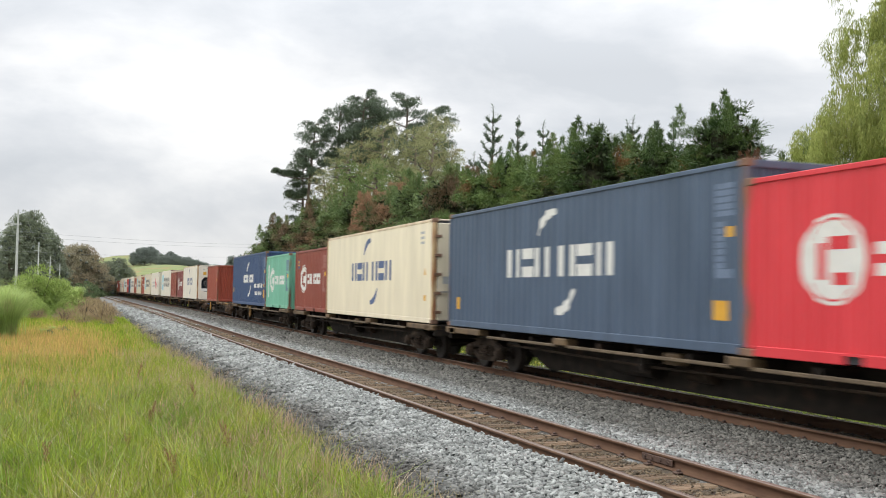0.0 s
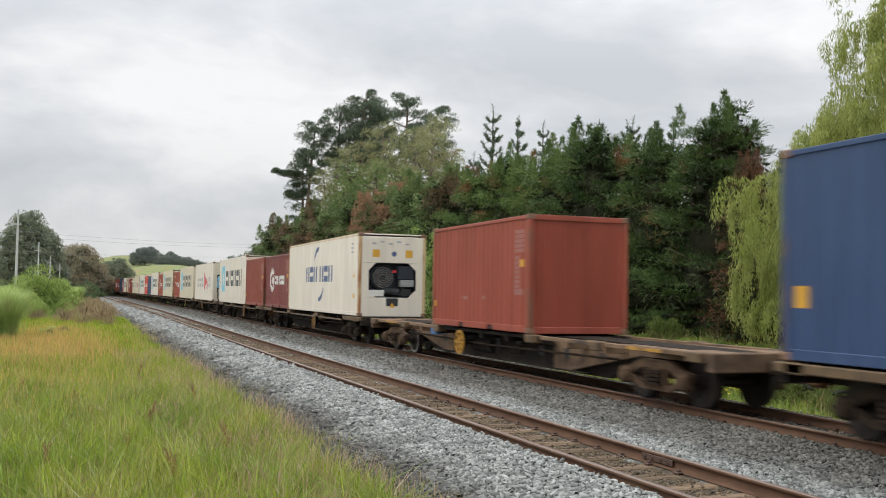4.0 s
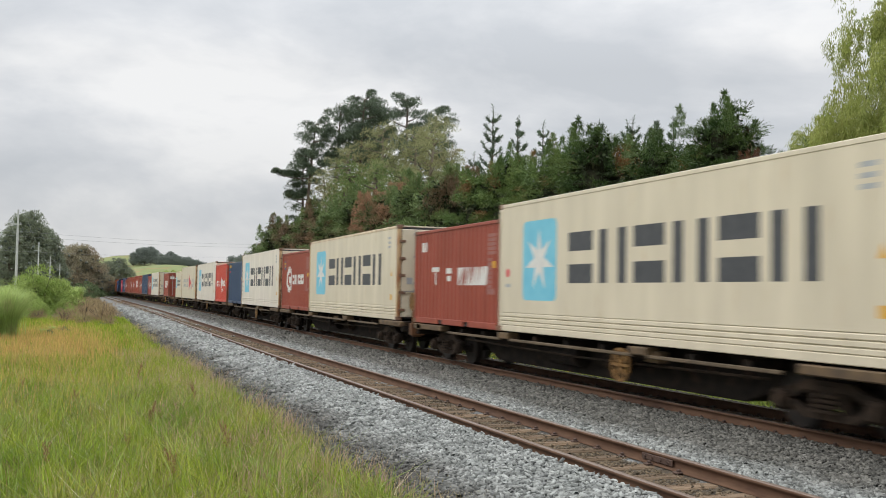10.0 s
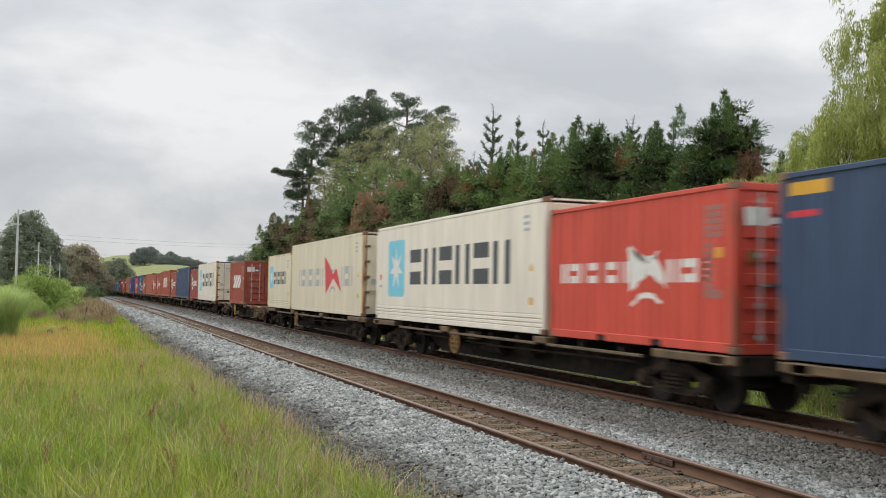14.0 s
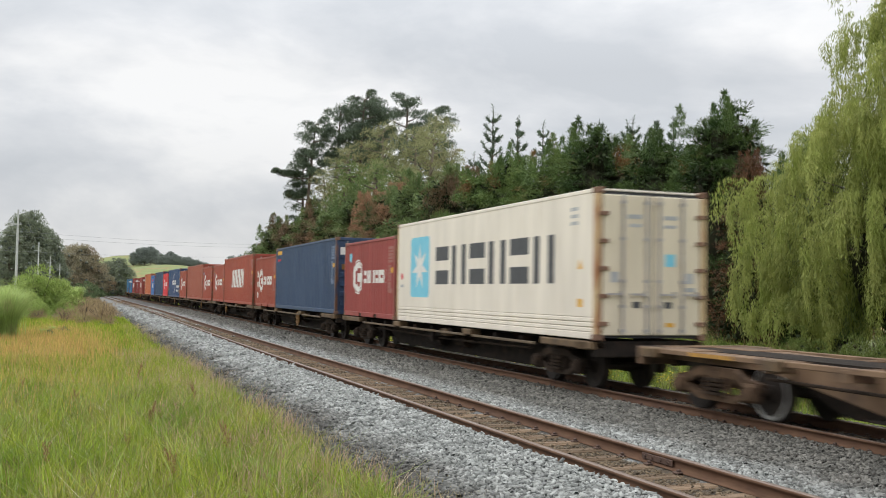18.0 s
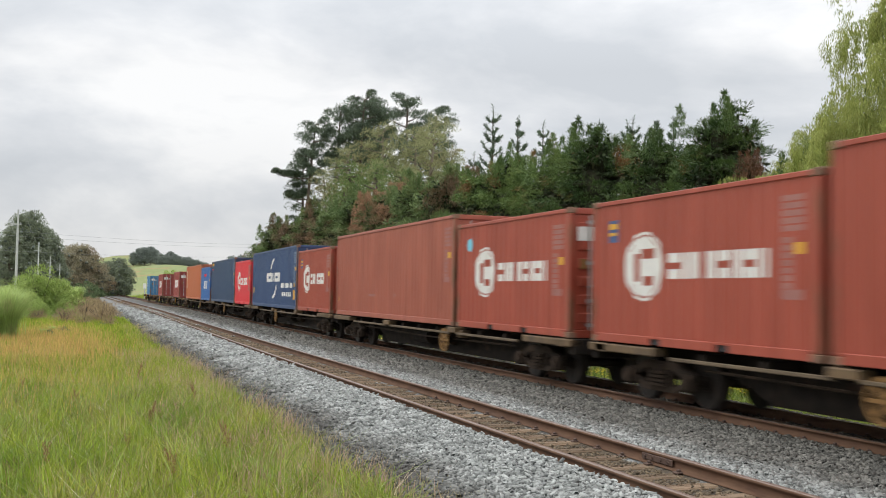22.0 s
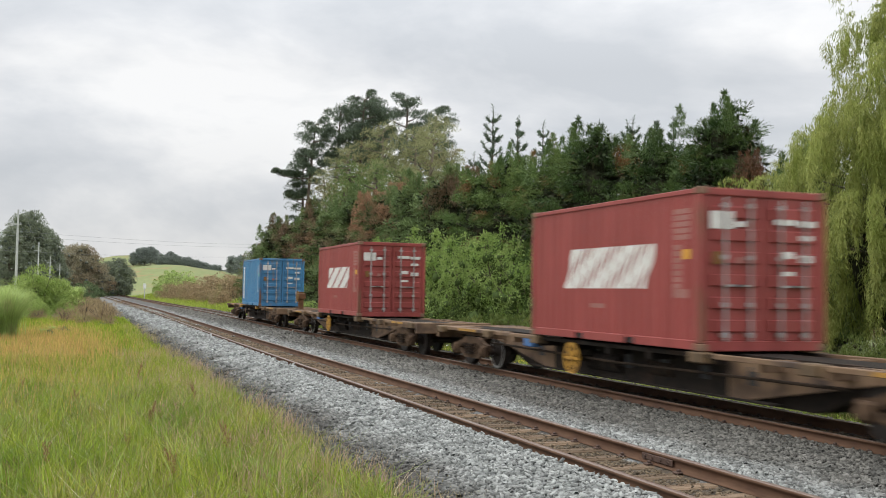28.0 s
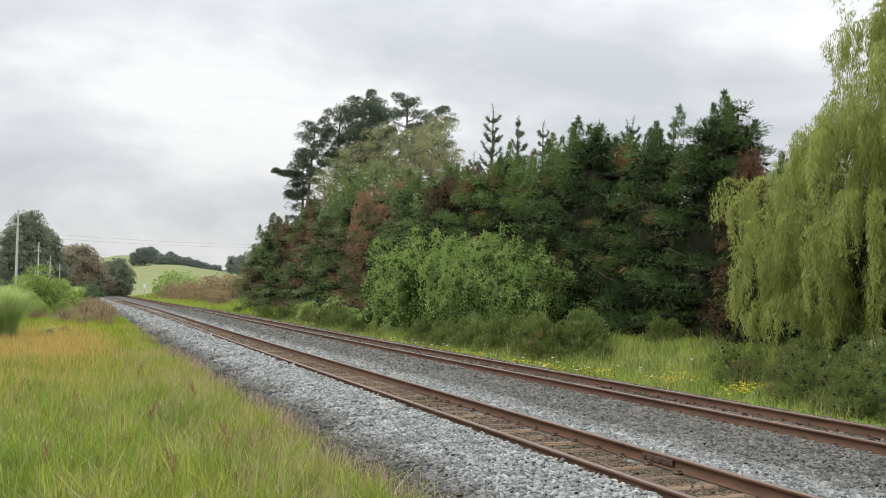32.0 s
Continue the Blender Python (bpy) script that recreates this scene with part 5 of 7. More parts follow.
        for sx in (-1, 1):
            part("pad_corner", Geo().box(min(sx * 0.95, sx * 1.235), max(sx * 0.95, sx * 1.235), min(sy * (hl - 0.62), sy * (hl - 0.22)), max(sy * (hl - 0.62), sy * (hl - 0.22)), 0.80, 0.968, 0.02), "block", root)
        build_bogie(root, sy * by, deep and sy > 0, "bogie_brown" if deep else "bogie")
    hb = 1.3 if deep else 2.2
    if not yellow and brake_side:
        part("handbrake_wheel", wheel_ring(0.31, 0), "wheel_yellow" if deep else "hand_yellow", root, "yellow spoked handbrake wheel", pose(-1.16, hb * brake_side, 0.60))
    part("brake_bracket", Geo().box(-1.13, -0.2, hb * brake_side - 0.05, hb * brake_side + 0.05, 0.55, 0.66, 0.01).box(-1.1, -1.0, hb * brake_side - 0.07, hb * brake_side + 0.07, 0.5, 0.9, 0.01), "wagon_black", root)
    part("air_reservoir", Geo().cyl(1, (-0.62, 0.8, 0.56), 0.19, 0.62, 14), "wagon_black", root)
    part("brake_cylinder", Geo().cyl(1, (-0.58, -1.1, 0.56), 0.15, 0.34, 12).cyl(1, (-0.58, -1.6, 0.56), 0.03, 0.25, 8), "bogie", root)
    part("brake_pipe", Geo().tube([(-0.9, -hl + 3.2, 0.66), (-0.9, 0, 0.60), (-0.9, hl - 3.2, 0.66)], [0.025, 0.025, 0.025]), "bogie", root)
    vy = 3.45 if deep else hb * brake_side - 0.9
    part("valve", Geo().box(-1.09, -0.88, vy - 0.22, vy + 0.22, 0.70, 0.90, 0.02), "tank_blue" if deep else "block", root)
    return root


# ---- the train: centre of each wagon and container along the train, in metres from the first ----
TEXT = {
    "ring": "oxide red steel container with white disc and lettering bars", "ring_tag": "red-brown steel container with white disc and small tag",
    "ring_dot": "faded red steel container with white disc and blue sticker", "ring_column": "faded red steel container with white disc and marks",
    "mint": "mint green ribbed container with rusty corner posts", "swoosh": "pale refrigerated container with navy swooshes and rusty edges",
    "swoosh_white": "faded steel-blue ribbed container with white swooshes", "swoosh_lines": "navy ribbed container with white swooshes and text lines",
    "star": "white refrigerated container with light blue star square", "stains": "ivory refrigerated container with star square and rust stains",
    "bow": "white refrigerated container with red bow emblem", "bow_white": "bright red container with white bow emblem",
    "slant": "faded red container with large slanted white word", "slant_panel": "red-brown short container with slanted white panel",
    "small_tag": "plain dark blue container with small yellow tag", "crest": "bright blue short container with red crest",
    "column": "orange container with white upright column of letters", "column_low": "sky blue short container with white side column",
    "peeled": "oxide red short container with peeling white lettering bars", "plain_brown": "plain weathered red-brown ribbed container"}
BOXES = [  # centre, kind, length, height, paint, look, leading end
    (8.90, "dry", L20, STD, "red", "ring", "ribs"),
    (18.02, "dry", L40, HIGH, "steel_blue", "swoosh_white", "ribs"),
    (31.40, "reefer", L40, HIGH, "cream", "swoosh", "doors"),
    (40.58, "dry", L20, STD, "brown_red", "ring_tag", "ribs"),
    (48.08, "dry", L20, STD, "mint", "mint", "ribs"),
    (57.40, "dry", L40, HIGH, "navy", "swoosh_lines", "ribs"),
    (74.62, "dry", L20, STD, "oxide", "plain_brown", "ribs"),
    (91.28, "reefer", L40, HIGH, "white", "swoosh", "unit"),
    (100.45, "dry", L20, STD, "maroon", "ring", "ribs"),
    (107.32, "dry", L20, STD, "brown_red", "plain_brown", "ribs"),
    (116.55, "reefer", L40, HIGH, "white", "star", "unit"),
    (132.75, "reefer", L40, HIGH, "white", "bow", "unit"),
    (146.83, "reefer", L40, HIGH, "ivory", "star", "unit"),
    (155.90, "dry", L20, STD, "oxide", "peeled", "ribs"),
    (166.62, "reefer", L40, HIGH, "ivory", "stains", "doors"),
    (175.80, "dry", L20, STD, "oxide", "ring_tag", "ribs"),
    (185.65, "reefer", L40, HIGH, "white", "star", "doors"),
    (194.55, "dry", L20, STD, "deep_blue", "small_tag", "ribs"),
    (201.58, "dry", L20, STD, "scarlet", "bow_white", "doors"),
    (210.95, "reefer", L40, HIGH, "white", "star", "unit"),
    (224.75, "reefer", L40, HIGH, "ivory", "bow", "doors"),
    (233.90, "reefer", L20, STD, "ivory", "stains", "unit"),
    (248.18, "dry", L20, STD, "oxide", "slant_panel", "doors"),
    (264.68, "reefer", L40, HIGH, "white", "star", "doors"),
    (274.00, "dry", L20, STD, "wine", "ring_dot", "ribs"),
    (284.50, "dry", L40, HIGH, "deep_blue", "small_tag", "doors"),
    (293.72, "dry", L20, STD, "oxide", "ring_column", "ribs"),
    (303.90, "dry", L40, HIGH, "brick", "slant", "doors"),
    (313.22, "dry", L20, STD, "brick", "ring_tag", "ribs"),
    (320.22, "dry", L20, STD, "brick", "ring_dot", "doors"),
    (329.60, "dry", L40, HIGH, "rust_orange", "plain_brown", "doors"),
    (339.74, "dry", L20, STD, "brick", "ring_tag", "ribs"),
    (349.18, "dry", L40, HIGH, "navy", "swoosh_lines", "doors"),
    (359.30, "dry", L20, STD, "red", "ring", "doors"),
    (368.76, "dry", L40, HIGH, "deep_blue", "small_tag", "doors"),
    (378.80, "dry", L20, STD, "royal_blue", "crest", "doors"),
    (388.05, "dry", L40, HIGH, "orange", "column", "ribs"),
    (404.0, "dry", L20, STD, "wine", "slant_panel", "doors"),
    (423.85, "dry", L20, STD, "wine", "slant_panel", "doors"),
    (444.2, "dry", L20, STD, "sky_blue", "column_low", "doors")]
WAGONS = [(14.95, 18.5, False), (34.45, 18.5, False), (54.35, 18.6, False), (74.45, 18.6, True), (94.45, 18.9, False), (113.5, 18.3, False),
          (131.55, 15.3, False), (149.8, 18.2, False), (169.55, 18.9, False), (188.6, 17.9, False), (207.9, 18.7, False), (227.6, 18.6, False),
          (247.75, 19.0, True), (267.9, 18.4, False), (287.6, 18.5, False), (306.95, 18.8, False), (326.5, 18.8, False), (346.05, 18.9, False),
          (365.45, 19.0, False), (384.9, 18.4, False), (404.0, 18.1, True), (423.95, 18.6, True), (445.0, 17.9, True)]


def rest_pose(s, z):
    y = s
    return pose(FAR_TRACK + bend(y), y, z, 0, 0, -math.degrees(math.atan((bend(y + 0.5) - bend(y - 0.5)))))


TRAIN = []
protos = {}
for s, kind, L, h, mat, style, front in BOXES:
    spec = (kind, L, h, mat, style, front)
    if spec in protos:
        ob = copy_thing(protos[spec], rest_pose(s, DECK))
    else:
        size = "long" if L > 8 else "short"
        word = TEXT[style] if style != "ring" else ("bright red" if mat == "red" else "dark maroon" if mat == "maroon" else "oxide red") + " short container with white disc and lettering bars"
        ob = build_container(kind, L, h, mat, style, front, word)
        ob.matrix_basis = rest_pose(s, DECK)
        protos[spec] = ob
    ob["group"] = "containers on the freight train"
    TRAIN.append((ob, s, DECK))
# wagons with the handbrake nearer the leading end; 0: omitted, none in view
BRAKE_SIDE = {0: 0, 1: 0, 4: -1, 5: -1, 7: -1, 8: 0, 9: -1, 13: 0, 14: -1, 16: -1, 19: -1}
for n, (s, length, deep) in enumerate(WAGONS):
    ob = build_wagon(length, deep, "brown bogie wagon with deep tapered sills, mostly empty" if deep else "grimy black container wagon with pale bolster blocks", BRAKE_SIDE.get(n, 1), n == len(WAGONS) - 1)
    ob.matrix_basis = rest_pose(s, 0.0)
    TRAIN.append((ob, s, 0.0))


def build_genset():
    g = thing("diesel_generator", "light blue diesel generator set on the wagon end", "generator")
    part("skid", Geo().box(-0.95, 0.85, -0.62, -0.50, 0.0, 0.16, 0.02).box(-0.95, 0.85, 0.50, 0.62, 0.0, 0.16, 0.02).box(-0.85, -0.70, -0.6, 0.6, 0.02, 0.14), "dark", g)
    part("canopy", Geo().prism([(-1.05, 0.95), (-1.05, 1.66), (-0.95, 1.76), (1.05, 1.76), (1.05, 0.95)], 1, -0.68, 0.68), "genset_blue", g, "light blue canopy")
    part("canopy_lid", Geo().box(-0.98, 1.08, -0.72, 0.72, 1.762, 1.80, 0.01), "mint", g, "green canopy lid")
    for y0, y1 in ((-0.62, -0.04), (0.04, 0.62)):
        door = part("canopy_door", Geo().box(-1.062, -1.051, y0, y1, 1.0, 1.62, 0.004), "genset_blue", g)
        part("door_handle", Geo().box(-1.075, -1.062, (y0 + y1) / 2 - 0.06, (y0 + y1) / 2 + 0.06, 1.16, 1.19), "dark", door)
    for k in range(3):
        part("louvre", Geo().box(-1.068, -1.062, 0.10 + 0.17 * k, 0.22 + 0.17 * k, 1.44, 1.56, 0.002), "dark", g, "dark opening")
    part("gauge_panel", Geo().box(-1.068, -1.062, -0.52, -0.20, 1.38, 1.56, 0.002), "unit_grey", g)
    part("exhaust", Geo().tube([(-0.5, 0.3, 1.78), (-0.5, 0.3, 1.98), (-0.5, 0.42, 2.03)], [0.05, 0.05, 0.045], 8), "casting", g)
    part("engine_block", Geo().box(-0.80, 0.2, -0.38, 0.40, 0.18, 0.80, 0.05).box(-0.86, -0.80, -0.30, 0.10, 0.30, 0.66, 0.02).cyl(0, (-0.88, 0.26, 0.48), 0.17, 0.07, 14), "dark", g)
    part("fuel_tank", Geo().cyl(1, (0.45, 0, 0.45), 0.26, 0.56, 14), "unit_grey", g)
    part("radiator_hose", Geo().tube([(-0.84, -0.30, 0.72), (-0.95, -0.05, 0.62), (-0.90, 0.25, 0.78)], [0.04] * 3, 8), "dark", g)
    for yy in (-0.60, 0.60):
        for xx in (-0.98, 0.80):
            part("frame_post", Geo().box(xx - 0.035, xx + 0.035, yy - 0.035, yy + 0.035, 0.14, 0.96, 0.006), "rail_grey", g)
    part("warning_plate", Geo().box(-1.069, -1.062, 0.16, 0.34, 1.12, 1.28), "mark_yellow", g)
    return g


genset = build_genset()
genset.matrix_basis = rest_pose(124.75, DECK)
TRAIN.append((genset, 124.75, DECK))


def build_stanchion(h):
    g = thing("brake_stand", "rusty upright brake stand on the wagon end", "brake stand")
    part("post", Geo().box(-0.13, 0.13, -0.07, 0.07, -0.45, h, 0.015).box(-0.20, 0.20, -0.16, 0.10, -0.40, -0.05, 0.01), "rust_post", g, "rust-orange upright post")
    part("bracket", Geo().box(-0.20, 0.22, -0.12, 0.12, h * 0.55, h * 0.90, 0.02), "rust_post", g)
    part("handwheel", wheel_ring(0.27, -0.22), "hand_yellow", g, "rusty yellow handwheel", pose(0, -0.28, h * 0.72))
    return g


stand = build_stanchion(0.82)
for n, (s, x, z) in enumerate(((64.1, 0.0, DECK - 0.012), (239.0, 0.0, DECK - 0.012), (435.80, -0.05, DECK - 0.012), (159.98, -0.78, DECK - 0.012), (103.85, -0.82, DECK - 0.012), (123.25, -0.62, DECK - 0.012))):
    m = rest_pose(s, z) @ pose(x, 0, 0)
    if n == 0:
        stand.matrix_basis = m
        TRAIN.append((stand, s, z))
    else:
        st = copy_thing(stand, m)
        TRAIN.append((st, s, z, x))


# ---- plants ----
def at_view(az, dist):
    """A place on the ground: degrees to the right of the tracks' direction, and metres from the eye."""
    x, y = dist * sin(radians(az)), dist * cos(radians(az))
    return x, y, ground_z(x, y)


def unit(v):
    return v / np.maximum(np.linalg.norm(v, axis=1, keepdims=True), 1e-9)


def leaf_mesh(name, pos, way, length, width, mat, rng, fold=0.25, face=None, mess=0.6):
    """Many small folded leaves: base, two shoulders and a tip each."""
    n = len(pos)
    way = unit(way)
    # leaves lie along the surface of their clump, with some disorder
    lie = rng.normal(size=(n, 3)) if face is None else unit(face) + rng.normal(size=(n, 3)) * mess
    side = unit(np.cross(way, lie))
    nor = np.cross(side, way)
    L, Wd = np.broadcast_to(length, n)[:, None], np.broadcast_to(width, n)[:, None]
    v = np.stack([pos, pos + way * L * 0.45 + side * Wd + nor * Wd * fold, pos + way * L, pos + way * L * 0.45 - side * Wd + nor * Wd * fold], 1)
    v, f = v.reshape(-1, 3), np.arange(4 * n).reshape(n, 4)
    return quick_mesh(name, v, f, mat)


def inner_mass(rng, centres, axes, turns=None, bands=6, spokes=9):
    """Closed uneven twig masses that make clumps dense, coloured for the shade inside them."""
    th, ph = np.meshgrid(np.linspace(0.02, pi - 0.02, bands + 1), np.arange(spokes) * 2 * pi / spokes, indexing="ij")
    d = np.stack([np.sin(th) * np.cos(ph), np.sin(th) * np.sin(ph), np.cos(th)], -1).reshape(-1, 3)
    r, c = np.meshgrid(np.arange(bands), np.arange(spokes), indexing="ij")
    quad = np.stack([r * spokes + c, (r + 1) * spokes + c, (r + 1) * spokes + (c + 1) % spokes, r * spokes + (c + 1) % spokes], -1).reshape(-1, 4)
    vs, fs = [], []
    for k in range(len(centres)):
        q = d * axes[k] * rng.uniform(0.78, 1.12, (len(d), 1))
        vs.append((q @ turns[k] if turns is not None else q) + centres[k])
        fs.append(quad + k * len(d))
    return np.concatenate(vs), np.concatenate(fs)


def heart(root, mat, mass):
    part("inner_growth", quick_mesh("inner_growth", *mass, mat), mat, root)["kind"] = "stuff"


def clump_cloud(rng, centres, radii, per, up=0.25, squash=0.8, cap=-1.0, inner=0.55):
    """Leaf places in the outer shell of many small clumps, and the way they point; cap: how far the shell closes below."""
    c = np.repeat(centres, per, 0)
    r = np.repeat(radii, per)[:, None]
    d = unit(rng.normal(size=(len(c), 3)))
    low = d[:, 2] < cap
    d[low, 2] = np.abs(d[low, 2])
    q = d * np.array([1, 1, squash]) * r * rng.uniform(inner, 1.0, (len(c), 1)) ** 0.5
    return c + q, d + np.array([0, 0, up]) + rng.normal(size=d.shape) * 0.45, d


def limb_geo(rng, h, r, limbs, spread, top=0.85, first=0.2):
    g = Geo()
    lean = rng.uniform(-0.03, 0.03, 2) * h
    pts = [(lean[0] * t * t, lean[1] * t * t, h * top * t) for t in np.linspace(0, 1, 7)]
    pts[0] = (0, 0, -0.15)
    g.tube(pts, [r * (1.25 - 1.05 * t) for t in np.linspace(0, 1, 7)], 9)
    for i in range(limbs):
        t = first + (0.95 - first) * i / max(1, limbs - 1)
        z = h * top * t
        a = i * 2.4 + rng.uniform(-0.4, 0.4)
        s = spread(t)
        p0 = Vector((lean[0] * t * t, lean[1] * t * t, z))
        g.tube([p0, p0 + Vector((cos(a) * s * 0.5, sin(a) * s * 0.5, s * 0.22)), p0 + Vector((cos(a) * s, sin(a) * s, s * 0.42))], [r * 0.36 * (1.1 - t), r * 0.22 * (1.1 - t), r * 0.07], 5)
    return g


def puffs(rng, centres, axes, turns, per, up=0.35, low=-0.3, lean=None):
    """Leaf places on the upper shells of flattened tufts, the way they point and the way they face."""
    n = len(centres)
    d = unit(rng.normal(size=(n * per, 3)))
    under = d[:, 2] < low
    d[under, 2] *= -0.6
    q = d * np.repeat(axes, per, 0) * rng.uniform(0.62, 1.06, (n * per, 1)) ** 0.6
    nor = unit(d / np.repeat(axes, per, 0))
    tn = np.repeat(turns, per, 0)
    q, nor = np.einsum("ni,nij->nj", q, tn), np.einsum("ni,nij->nj", nor, tn)
    way = nor * 0.55 + np.array([0, 0, up]) + rng.normal(size=q.shape) * 0.42
    if lean is not None:
        way += np.repeat(lean, per, 0)
    return np.repeat(centres, per, 0) + q, way, nor + np.array([0, 0, 0.8])


def turn_about(a):
    return np.array([[cos(a), sin(a), 0], [-sin(a), cos(a), 0], [0, 0, 1]])


def make_cypress(seed, h, r, mat, boughs=64, tufts=8, per=130, leaf=(0.11, 0.24), width=(0.007, 0.015), shelf=0.46):
    """A dense cypress grown as a shelter belt: shelves of leafy tufts over dark hollows, and ragged leader shoots."""
    rng = np.random.default_rng(seed)
    root = thing("cypress_tree", "", "tree")
    part("trunk", limb_geo(rng, h, 0.26, 14, lambda t: r * (1 - 0.8 * t)), "bark", root)
    cen, axs, trn, lean, cs, ax, tn, hol = [], [], [], [], [], [], [], []
    for i in range(boughs):
        u = ((i + rng.random()) / boughs) ** 0.92
        a = i * 2.39996 + rng.uniform(-0.5, 0.5)
        reach = r * max(0.10, (1 - u ** 2.0)) ** 0.62 * rng.uniform(0.62, 1.14)
        turn = turn_about(a)
        foot = np.array([0, 0, 0.10 + u * h * 0.93])
        rise, hook = rng.uniform(-0.22, 0.14), rng.uniform(0.0, 0.30)
        count = max(3, int(tufts * (0.45 + 0.65 * reach / r)))
        for k in range(count):
            t = rng.uniform(0.42, 1.0) if k else 1.0
            lat = rng.normal() * (0.20 + 0.17 * reach) * (1.25 - t)
            z = reach * (rise * t + hook * t ** 3) - 0.25 * lat ** 2 + rng.normal() * 0.10
            size = rng.uniform(0.30, 0.66) * (0.75 + 0.25 * reach / r)
            cen.append(np.array([t * reach, lat, z]) @ turn + foot)
            axs.append(np.array([size * 1.3, size, size * shelf]))
            trn.append(turn_about(a + rng.normal() * 0.5))
            lean.append(np.array([0.75, rng.normal() * 0.4, -0.05]) @ turn)
        cs.append(np.array([0.40 * reach, 0, reach * rise * 0.40 - 0.10]) @ turn + foot)
        ax.append(np.array([0.30 * reach, 0.12 + 0.09 * reach, 0.13]))
        tn.append(turn)
        # sparse sprays below each bough, dark-coloured for the shade in the hollow
        for k in range(3):
            t = rng.uniform(0.3, 0.8)
            hol.append(np.array([t * reach, rng.normal() * 0.3, reach * rise * t - 0.30]) @ turn + foot)
    # leader shoots standing out of the top
    for i in range(9):
        ang, q = rng.uniform(0, 2 * pi), r * rng.uniform(0.0, 0.55)
        top = h * rng.uniform(0.95, 1.08) - q * 0.5
        for k in range(6):
            w = 0.05 + 0.075 * k
            cen.append(np.array([q * cos(ang) + rng.normal() * 0.05, q * sin(ang) + rng.normal() * 0.05, top - 0.24 * k]))
            axs.append(np.array([w, w, 0.20]))
            trn.append(np.eye(3))
            lean.append(np.array([0, 0, 0.5]))
    p, w, f = puffs(rng, np.array(cen), np.array(axs), np.array(trn), per, 0.25, -0.62, np.array(lean))
    p[:, 2] = np.maximum(p[:, 2], 0.05)
    part("crown", leaf_mesh("crown", p, w, rng.uniform(*leaf, len(p)), rng.uniform(*width, len(p)), mat, rng, 0.2, f, 0.32), mat, root)
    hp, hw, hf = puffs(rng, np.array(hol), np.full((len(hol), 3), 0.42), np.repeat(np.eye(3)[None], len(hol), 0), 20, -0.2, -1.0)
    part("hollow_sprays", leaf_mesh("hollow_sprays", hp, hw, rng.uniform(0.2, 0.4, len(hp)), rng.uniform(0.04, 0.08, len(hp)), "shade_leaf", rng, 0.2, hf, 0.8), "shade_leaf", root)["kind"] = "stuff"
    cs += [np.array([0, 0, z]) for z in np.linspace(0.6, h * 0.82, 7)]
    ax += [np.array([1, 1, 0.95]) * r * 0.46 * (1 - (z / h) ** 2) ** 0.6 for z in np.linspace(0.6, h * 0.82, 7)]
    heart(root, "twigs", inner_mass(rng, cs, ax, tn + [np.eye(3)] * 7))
    return root


def make_young_pine(seed, h):
    """A slim young pine with whorls of upswept branches and a long leader."""
    rng = np.random.default_rng(seed)
    root = thing("young_pine_tree", "", "tree")
    g = Geo().tube([(0, 0, -0.1), (0, 0, h * 0.5), (0.05, 0, h)], [0.13, 0.08, 0.015], 7)
    ps, ws = [], []
    z = h * 0.25
    while z < h * 0.97:
        t = z / h
        n = 6 if t < 0.85 else 4
        for i in range(n):
            s = (0.14 + 2.3 * (1 - t) ** 0.95) * rng.uniform(0.55, 1.2)
            a = 2 * pi * i / n + rng.uniform(-0.6, 0.6)
            if rng.random() < 0.22:
                continue
            tip = Vector((cos(a) * s * 0.86, sin(a) * s * 0.86, z + s * rng.uniform(0.75, 1.15)))
            g.tube([(0, 0, z), Vector((0, 0, z)).lerp(tip, 0.5) - Vector((0, 0, 0.1 * s)), tip], [0.03, 0.022, 0.008], 4)
            m = int(40 + 95 * s)
            q = rng.uniform(0.2, 1.0, m) ** 0.8
            base = np.outer(q, np.array(tip - Vector((0, 0, z)))) + np.array([0, 0, z])
            base[:, 2] -= np.sin(q * pi) * 0.16 * s
            ps.append(base + rng.normal(size=(m, 3)) * 0.025)
            ws.append(rng.normal(size=(m, 3)) * 0.6 + np.array([cos(a), sin(a), 1.0]) * 0.8)
        z += rng.uniform(0.50, 0.90)
    m = 110
    zz = rng.uniform(0.82, 1.0, m) * h
    ps.append(np.stack([rng.normal(size=m) * 0.03, rng.normal(size=m) * 0.03, zz], 1))
    ws.append(rng.normal(size=(m, 3)) * 0.7 + np.array([0, 0, 0.7]))
    p, w = np.concatenate(ps), np.concatenate(ws)
    part("trunk", g, "bark", root)
    part("crown", leaf_mesh("crown", p, w, rng.uniform(0.17, 0.28, len(p)), 0.016, "young_pine", rng, 0.1), "young_pine", root)
    return root


